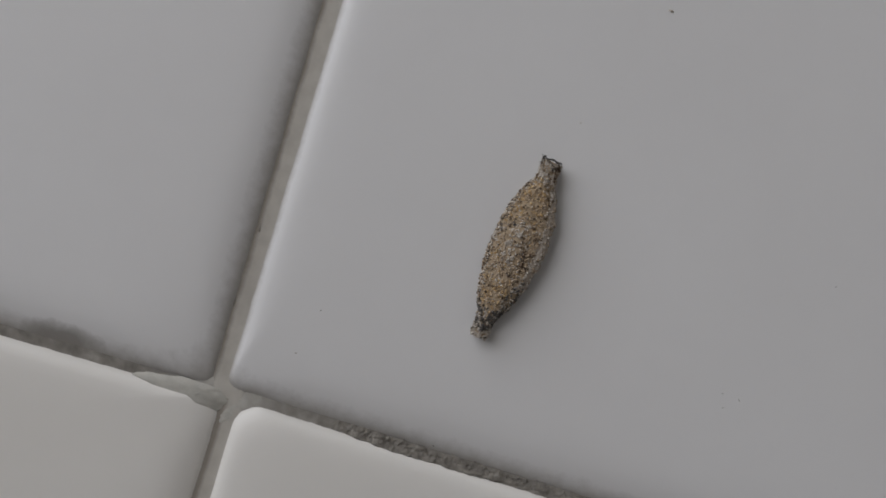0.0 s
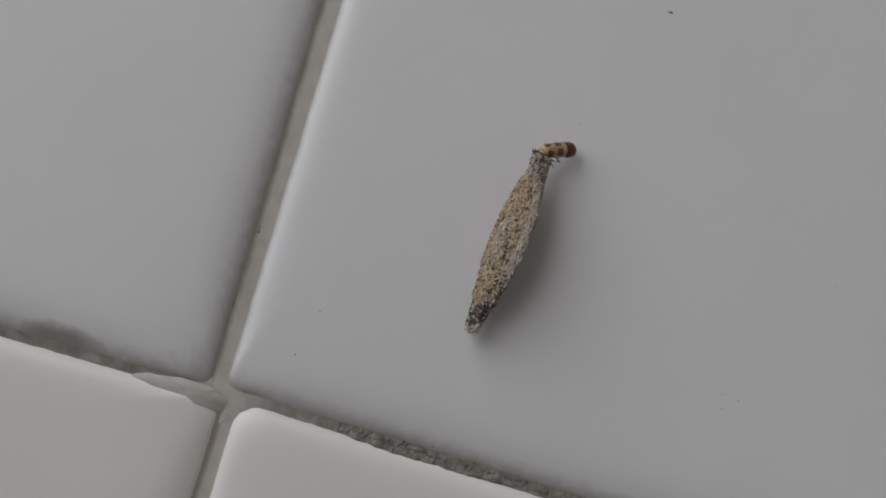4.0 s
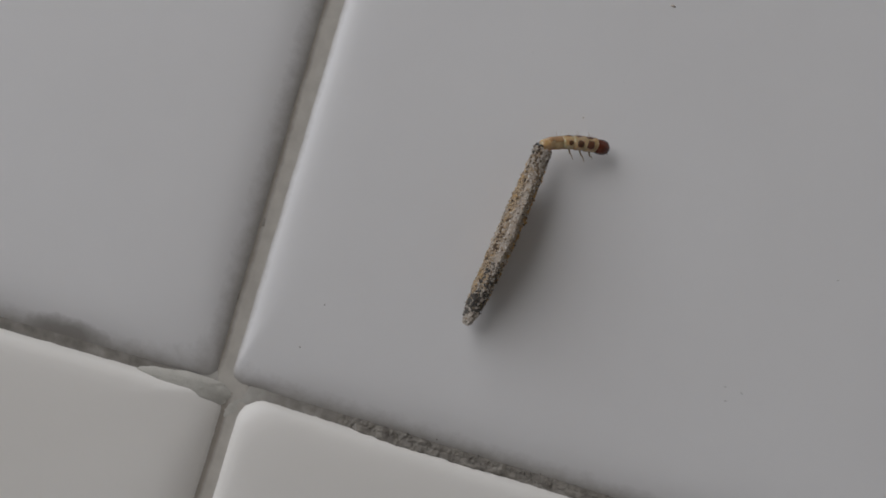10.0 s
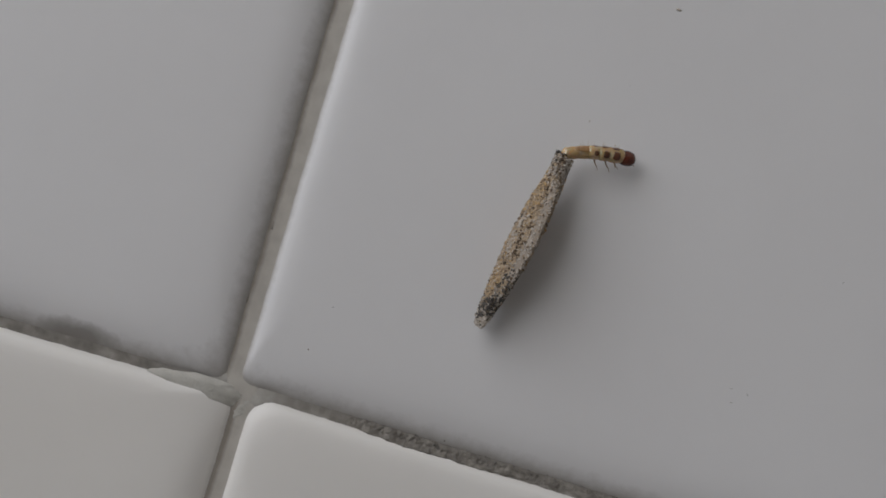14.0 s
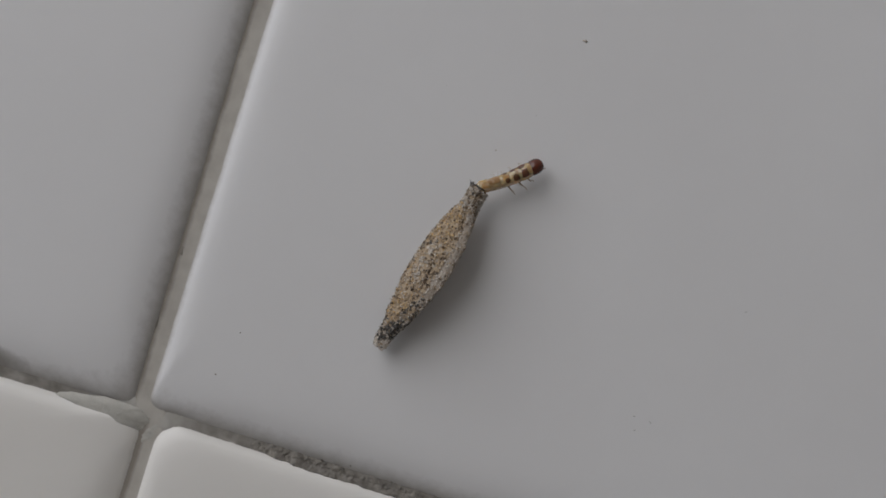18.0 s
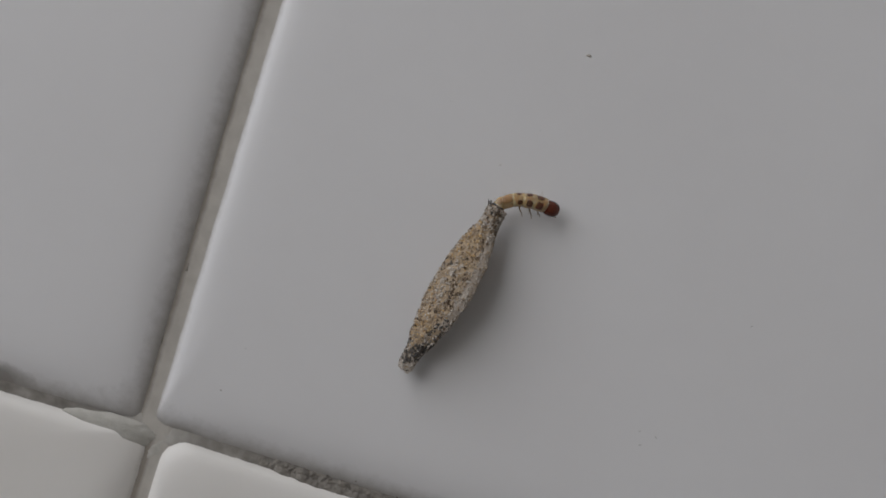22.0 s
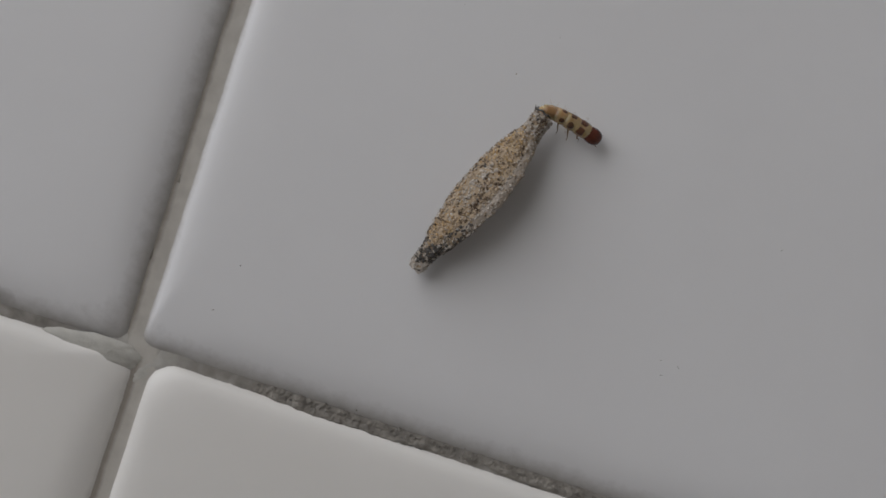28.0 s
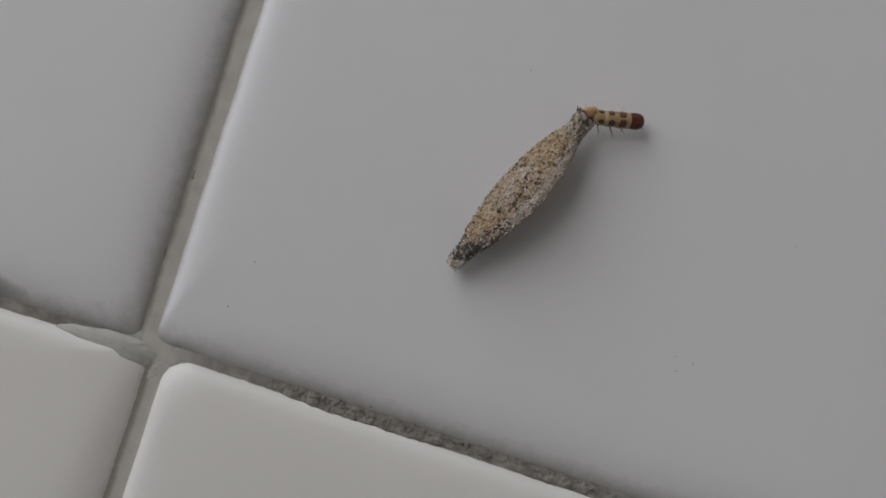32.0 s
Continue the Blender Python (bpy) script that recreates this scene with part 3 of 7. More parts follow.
def build_case():
    ns, na, verts, faces = 110, 56, [], []
    for i in range(ns + 1):
        s = i / ns
        for k in range(na):
            x, y, z = case_point(s, 2 * math.pi * k / na, -0.03)
            g = 1 + lumps(x, y, z)
            verts.append((x * g * MM, y * MM, z * g * MM))
    inner = len(verts)
    for i in range(ns, ns - 22, -1):
        s = i / ns
        for k in range(na):
            x, y, z = case_point(s, 2 * math.pi * k / na, -0.14)
            verts.append((x * MM, y * MM, z * MM))
    for i in range(ns):
        for k in range(na):
            faces.append((i * na + k, i * na + (k + 1) % na, (i + 1) * na + (k + 1) % na, (i + 1) * na + k))
    last = ns * na
    for k in range(na):
        faces.append((last + k, last + (k + 1) % na, inner + (k + 1) % na, inner + k))
    for i in range(21):
        for k in range(na):
            b = inner + i * na
            faces.append((b + k, b + (k + 1) % na, b + na + (k + 1) % na, b + na + k))
    faces.append(tuple(range(na))[::-1])
    faces.append(tuple(inner + 21 * na + k for k in range(na)))
    ob = raw_part("case", verts, faces, FELT, larva, "flat spindle case of silk felt covered in tan, pale and dark grit")
    rng = np.random.default_rng(11)
    bins = {"tan": [], "yellow": [], "ochre": [], "pale": [], "grey": [], "brown": [], "dark": []}
    for _ in range(15000):
        s, a = rng.uniform(0, 1), rng.uniform(0, 2 * math.pi)
        w = np.interp(s, [k[0] for k in HALF_W], [k[1] for k in HALF_W])
        if rng.uniform(0, 2.2) > w and rng.uniform() > 0.30:
            continue
        u = math.cos(a) + rng.normal(0, 0.06)
        wob = s + rng.normal(0, 0.018) + 0.02 * math.sin(5 * u)
        lump = noise.noise((math.cos(a) * 2.2, s * 14, math.sin(a) * 2.2))
        if u > 0.60 + 0.1 * lump and 0.2 < s < 0.87 and rng.uniform() > 0.44:
            continue
        if wob < 0.055:
            mix = dict(pale=0.72, grey=0.24, dark=0.04)
        elif wob < 0.14 or (u < -0.78 and wob < 0.22):
            mix = dict(dark=0.62, pale=0.16, grey=0.18, tan=0.04)
        elif wob > 0.985:
            mix = dict(dark=0.35, brown=0.25, grey=0.4)
        elif wob > 0.865:
            mix = dict(grey=0.50, pale=0.34, brown=0.08, tan=0.08)
        elif u > 0.50 + 0.1 * lump and wob < 0.33:
            mix = dict(dark=0.56, pale=0.26, grey=0.18)
        elif u > 0.60 + 0.1 * lump:
            mix = dict(pale=0.26, grey=0.40, tan=0.28, brown=0.06)
        # unseen underside: ochre grit added to bounce warm light into the shadow
        elif math.sin(a) < -0.3:
            mix = dict(ochre=0.92, brown=0.08)
        elif abs(u - 0.50) < 0.07:
            mix = dict(brown=0.24, tan=0.50, grey=0.26)
        elif u < -0.84:
            mix = dict(dark=0.12, pale=0.44, tan=0.30, brown=0.14)
        elif 0.02 < u < 0.40 and 0.42 < wob < 0.56:
            mix = dict(brown=0.26, dark=0.06, tan=0.46, pale=0.22)
        elif -0.42 < u + 0.2 * lump < 0.06 and 0.40 < wob < 0.63:
            mix = dict(pale=0.56, grey=0.26, tan=0.18)
        elif 0.62 < wob:
            mix = dict(yellow=0.50, tan=0.40, pale=0.04, brown=0.06)
        elif wob < 0.30:
            mix = dict(tan=0.50, yellow=0.34, brown=0.06, grey=0.10)
        else:
            mix = dict(tan=0.60, grey=0.10, pale=0.12, brown=0.05 + 0.08 * max(lump, 0), yellow=0.14)
        # grit of one kind lies in patches
        field = noise.noise((math.cos(a) * w * 3.6 + 3, s * 43.0, math.sin(a) * 1.6 + 8)) + 0.6 * noise.noise((math.cos(a) * w * 6.0, s * 70.0, math.sin(a) * 3))
        q = 0.5 + 0.5 * math.erf(field / 0.42)
        q = 0.5 * q + 0.5 * rng.uniform()
        q = min(0.999, max(0.0, 0.5 + (q - 0.5) * 1.3))
        order = [k for k in ("dark", "brown", "tan", "ochre", "yellow", "grey", "pale") if k in mix]
        steps = np.cumsum([mix[k] for k in order])
        kind = order[min(int(np.searchsorted(steps, q * steps[-1])), len(order) - 1)]
        r = rng.uniform(0.032, 0.078) * (1.25 if kind in ("dark", "brown") and rng.uniform() < 0.4 else 1.0) * (1.15 if kind == "pale" else 1.0)
        if u > 0.6 and 0.2 < s < 0.87:
            r *= 0.85
        x, y, z = case_point(s, a, (0.012 if u > 0.6 else -0.045) + (0.03 if u > 0.6 else 0.05) * rng.uniform() + (0.03 if u > 0.6 else 0.13) * noise.noise((math.cos(a) * 6, s * 34, math.sin(a) * 4)))
        g = 1 + lumps(x, y, z)
        x, z = x * g, z * g
        bins[kind].append((x, y, z, r))
    for kind, mat in (("tan", TAN), ("yellow", YELLOW), ("ochre", OCHRE_BOUNCE), ("pale", PALE), ("grey", GREY), ("brown", BROWN), ("dark", DARK)):
        g = np.array(bins[kind]) * MM
        grains(kind + "_grit", g[:, :3], g[:, 3], mat, ob, rng, kind + " sand grit glued to the case")
    # smooth pale felt along the thick edge
    ns, na, verts, faces = 60, 14, [], []
    for i in range(ns + 1):
        s = 0.25 + 0.63 * i / ns
        for k in range(na + 1):
            e = 2 * k / na - 1
            fade = max(abs(e), abs(2 * i / ns - 1)) ** 6
            x, y, z = case_point(s, radians(13 + (39 + 9 * noise.noise((s * 22, 3, 0))) * e), 0.04 - 0.15 * fade)
            g = 1 + lumps(x, y, z)
            verts.append((x * g * MM, y * MM, z * g * MM))
    for i in range(ns):
        for k in range(na):
            b = i * (na + 1) + k
            faces.append((b, b + 1, b + na + 2, b + na + 1))
    raw_part("felt_edge", verts, faces, FELT_PALE, ob, "smooth pale felt edge of the case")
    # coarser grit standing proud of the rest
    coarse = {"brown": [], "dark": [], "pale": [], "tan": []}
    for _ in range(1200):
        s, a = rng.uniform(0.03, 0.88), rng.uniform(0, 2 * math.pi)
        w = np.interp(s, [k[0] for k in HALF_W], [k[1] for k in HALF_W])
        if rng.uniform(0, 2.0) > w:
            continue
        clump = noise.noise((math.cos(a) * 3 + 9, s * 18, math.sin(a) * 3))
        u = math.cos(a)
        if clump < (0.05 if u > -0.85 else -0.5):
            continue
        if u > 0.55 and 0.2 < s < 0.87 and rng.uniform() > 0.2:
            continue
        p = (0.35, 0.10, 0.40, 0.15) if u > 0.55 else (0.50, 0.12, 0.08, 0.30) if u < -0.85 else ((0.52, 0.10, 0.14, 0.24) if s < 0.64 else (0.34, 0.05, 0.12, 0.49))
        kind = rng.choice(list(coarse), p=p)
        coarse[kind].append((*case_point(s, a, 0.04 if u > 0.55 else 0.07 if u < -0.85 else 0.03), rng.uniform(0.045, 0.075) if u > 0.55 else rng.uniform(0.05, 0.09)))
    for kind, mat in (("brown", BROWN), ("dark", DARK), ("pale", PALE), ("tan", TAN)):
        g = np.array(coarse[kind]) * MM
        grains("coarse_" + kind + "_grit", g[:, :3], g[:, 3], mat, ob, rng, "coarse " + kind + " grit glued to the case")
    # larger crumbs that stand proud
    spots = [(0.06, 0.9), (0.08, 2.2), (0.10, 1.4), (0.12, 0.5), (0.13, 2.7), (0.15, 1.0), (0.11, 3.1), (0.14, 0.1), (0.17, 0.3), (0.20, 0.2), (0.24, 0.15), (0.46, 0.25), (0.36, 0.12), (0.30, 0.4),
             (0.40, 2.9), (0.47, 3.05), (0.55, 3.0), (0.62, 3.1), (0.70, 3.0), (0.78, 3.0), (0.43, 1.2), (0.50, 0.9), (0.53, 1.3), (0.58, 1.0), (0.9, 1.1), (0.93, 0.5), (0.965, 0.3), (0.955, 2.4)]
    spots += [(0.055 + 0.115 * rng.uniform(), 2 * math.pi * rng.uniform()) for _ in range(34)]
    for s, a in spots:
        v = ICO_V * (1 + rng.uniform(-0.3, 0.3, (12, 1))) * rng.uniform(0.07, 0.12)
        c = raw_part("crumb", (v * MM).tolist(), ICO_F.tolist(), DARK if s < 0.2 else BROWN, ob, smooth=False)
        c.location = Vector(case_point(s, a, 0.03)) * MM
    # torn dark rim at the upper side of the mouth and a loose silk end
    for a0, a1, lift in ((1.2, 2.4, 0.05), (2.3, 3.3, 0.12), (0.4, 1.3, 0.02)):
        bm = bmesh.new()
        pts = [Vector(case_point(1.0, a0 + (a1 - a0) * k / 6, 0.03)) + Vector((0, 0.10 + lift * math.sin(k * 1.1), 0)) for k in range(7)]
        tube(bm, [p * MM for p in pts], [0.045 * MM, 0.065 * MM, 0.07 * MM, 0.055 * MM, 0.07 * MM, 0.06 * MM, 0.035 * MM])
        part("mouth_rim", bm, THREAD, ob, "dark torn silk rim at the mouth")
    bm = bmesh.new()
    base = Vector(case_point(0.99, 2.5, 0.02))
    pts = [base, base + Vector((-0.05, 0.12, 0.05)), base + Vector((-0.11, 0.22, 0.07)), base + Vector((-0.22, 0.32, 0.08))]
    tube(bm, [p * MM for p in pts], [0.08 * MM, 0.065 * MM, 0.05 * MM, 0.03 * MM])
    part("silk_thread", bm, THREAD, ob, "loose dark silk end at the mouth")
    # short silk fuzz
    bm = bmesh.new()
    for _ in range(170):
        s, a = rng.uniform(0.02, 0.98), rng.uniform(0, 2 * math.pi)
        p = Vector(case_point(s, a, 0.0))
        q = Vector(case_point(s, a, 1.0)) - p
        q.normalize()
        e = p + q * rng.uniform(0.10, 0.22) + Vector(rng.uniform(-0.08, 0.08, 3))
        tube(bm, [p * MM, (p * 0.4 + e * 0.6 + Vector(rng.uniform(-0.02, 0.02, 3))) * MM, e * MM], [0.014 * MM, 0.010 * MM, 0.005 * MM], 3)
    tagged(part("silk_fuzz", bm, FELT, ob), kind="stuff")
    return ob


def ring_radius(v, r):
    """Bulging profile of a body ring, v from -1 to 1 along it."""
    return r * (1 - abs(v) ** 3 * 0.13)


def ring_piece(name, length, r, mat, label):
    n, m, verts, faces = 14, 24, [], []
    for i in range(n + 1):
        v = -1 + 2 * i / n
        rr = ring_radius(v, r)
        for k in range(m):
            a = 2 * math.pi * k / m
            fold = 1 + 0.012 * math.cos(v * 9) + 0.012 * noise.noise((math.cos(a) * 2, v * 3, math.sin(a) * 2 + length))
            verts.append((rr * fold * math.sin(a) * MM, v * length / 2 * MM, rr * 0.92 * fold * math.cos(a) * MM))
    for i in range(n):
        for k in range(m):
            faces.append((i * m + k, (i + 1) * m + k, (i + 1) * m + (k + 1) % m, i * m + (k + 1) % m))
    faces.append(tuple(range(m)))
    faces.append(tuple(n * m + k for k in range(m))[::-1])
    return raw_part(name, verts, faces, mat, larva, label)


def plate(owner, length, r, v0, v1, a0, a1, mat, name="dorsal_plate", label=""):
    """A thin shell patch with rounded corners on a ring; a: degrees from the back's midline."""
    n, m, verts, faces = 8, 10, [], []
    for layer, out in ((0, 1.042), (1, 0.93)):
        for i in range(n + 1):
            p = -1 + 2 * i / n
            for k in range(m + 1):
                q = -1 + 2 * k / m
                rim = 1 + 0.22 * noise.noise((p * 1.6 + a0 * 0.3, q * 1.6, length * 9 + v0 * 7))
                pp, qq = p * rim * math.sqrt(1 - q * q * 0.4), q * rim * math.sqrt(1 - p * p * 0.4)
                v = (v0 + v1) / 2 + (v1 - v0) / 2 * pp
                a = radians((a0 + a1) / 2 + (a1 - a0) / 2 * qq)
                edge = max(abs(p), abs(q))
                rr = ring_radius(v, r) * (out if layer else out - 0.035 * edge ** 4)
                verts.append((rr * math.sin(a) * MM, v * length / 2 * MM, rr * 0.92 * math.cos(a) * MM))
    w, base = m + 1, (n + 1) * (m + 1)
    for i in range(n):
        for k in range(m):
            f = (i * w + k, (i + 1) * w + k, (i + 1) * w + k + 1, i * w + k + 1)
            faces.append(f)
            faces.append(tuple(base + c for c in f[::-1]))
    around = [k for k in range(w)] + [i * w + m for i in range(1, n + 1)] + [n * w + k for k in range(m - 1, -1, -1)] + [i * w for i in range(n - 1, 0, -1)]
    for a, b in zip(around, around[1:] + around[:1]):
        faces.append((a, b, base + b, base + a))
    return raw_part(name, verts, faces, mat, owner, label)


def leg(owner, side, r, reach, back):
    bm = bmesh.new()
    pts = [(0.60 * r * side, 0.0, -0.66 * r), (1.05 * r * side, 0.02 - back * 0.3, -1.0 * r), (1.4 * r * side * reach, 0.05 - back * 0.7, -1.1 * r), (1.85 * r * side * reach, 0.02 - back, -1.25 * r)]
    tube(bm, [Vector(p) * MM for p in pts], [0.065 * MM, 0.045 * MM, 0.026 * MM, 0.010 * MM], 7)
    part("leg", bm, AMBER, owner, "slender amber jointed leg")


def bristles(owner, length, r, seed, n=9):
    rng = np.random.default_rng(seed)
    bm = bmesh.new()
    for _ in range(n):
        a, v = rng.uniform(-1.9, 1.9), rng.uniform(-0.6, 0.6)
        rr = ring_radius(v, r)
        p = Vector((rr * math.sin(a), v * length / 2, rr * 0.92 * math.cos(a)))
        e = p + Vector((math.sin(a), rng.uniform(-0.3, 0.5), math.cos(a))) * rng.uniform(0.15, 0.36)
        tube(bm, [p * MM, (p + e) / 2 * MM, e * MM], [0.008 * MM, 0.006 * MM, 0.003 * MM], 3)
    tagged(part("bristles", bm, CREAM, owner), kind="stuff")


def build_head():
    n, m, verts, faces = 14, 26, [], []
    for i in range(n + 1):
        w = math.pi * i / n
        y = -0.60 * math.cos(w) * (0.92 if w > 1.57 else 1.1)
        r = 0.505 * math.sin(w) ** 0.72
        for k in range(m):
            a = 2 * math.pi * k / m
            crease = 1 - 0.05 * math.exp(-(math.sin(a / 2) * 9) ** 2)
            verts.append((r * math.sin(a) * crease * MM, y * MM, r * 0.88 * math.cos(a) * crease * MM))
    for i in range(n):
        for k in range(m):
            faces.append((i * m + k, (i + 1) * m + k, (i + 1) * m + (k + 1) % m, i * m + (k + 1) % m))
    ob = raw_part("head", verts, faces, CHESTNUT, larva, "glossy reddish-brown head capsule")
    for side in (-1, 1):
        bm = bmesh.new()
        tube(bm, [Vector((0.20 * side, 0.34, -0.16)) * MM, Vector((0.17 * side, 0.47, -0.22)) * MM, Vector((0.04 * side, 0.54, -0.25)) * MM], [0.09 * MM, 0.075 * MM, 0.02 * MM], 7)
        part("mandible", bm, PLATE, ob, "dark jaw")
        bm = bmesh.new()
        tube(bm, [Vector((0.30 * side, 0.28, -0.10)) * MM, Vector((0.37 * side, 0.44, -0.14)) * MM, Vector((0.40 * side, 0.56, -0.15)) * MM], [0.045 * MM, 0.03 * MM, 0.012 * MM], 6)
        part("antenna", bm, AMBER, ob, "short amber feeler")
        v = ICO_V * 0.05
        e = raw_part("eye", (v * MM).tolist(), ICO_F.tolist(), DARK, ob)
        e.location = Vector((0.40 * side, 0.20, 0.06)) * MM
    return ob


SEGMENTS = (("prothorax", 0.94, 0.49), ("mesothorax", 0.92, 0.475), ("metathorax", 0.96, 0.45), ("abdomen_segment", 0.98, 0.43), ("abdomen_segment.001", 0.98, 0.415), ("abdomen_segment.002", 0.94, 0.38), ("abdomen_segment.003", 0.94, 0.34))


def build_segments():
    seg = {}
    for i, (name, length, r) in enumerate(SEGMENTS):
        ob = ring_piece(name.split(".")[0], length, r, CREAM, "translucent cream body ring")
        seg[name] = ob
        bristles(ob, length, r, 30 + i, 9 if i < 4 else 5)
        if i == 0:
            for side in (-1, 1):
                plate(ob, length, r, -0.66, 0.36, 7 * side, 76 * side, SHIELD, label="large brown neck shield")
        elif i < 3:
            for side in (-1, 1):
                plate(ob, length, r, -0.60 if i == 1 else -0.40, 0.26 if i == 1 else 0.24, (16 if i == 1 else 22) * side, (72 if i == 1 else 62) * side, PLATE, label="dark brown plate")
        elif i == 3:
            plate(ob, length, r, -0.80, 0.85, -36, 36, GUT, "dorsal_band", "tawny band showing through the skin")
        elif i == 4:
            plate(ob, length, r, 0.10, 0.90, -26, 26, GUT, "dorsal_band", "tawny band showing through the skin")
        if i < 3:
            for side in (-1, 1):
                leg(ob, side, r, (0.7, 1.12, 1.12)[i] * (1.0 if side > 0 else 0.62), (-0.25, -0.22, -0.16)[i])
    return seg


case = build_case()
head = build_head()
seg = build_segments()
specks()
grout()
smears()
joint_dirt()
tiles()


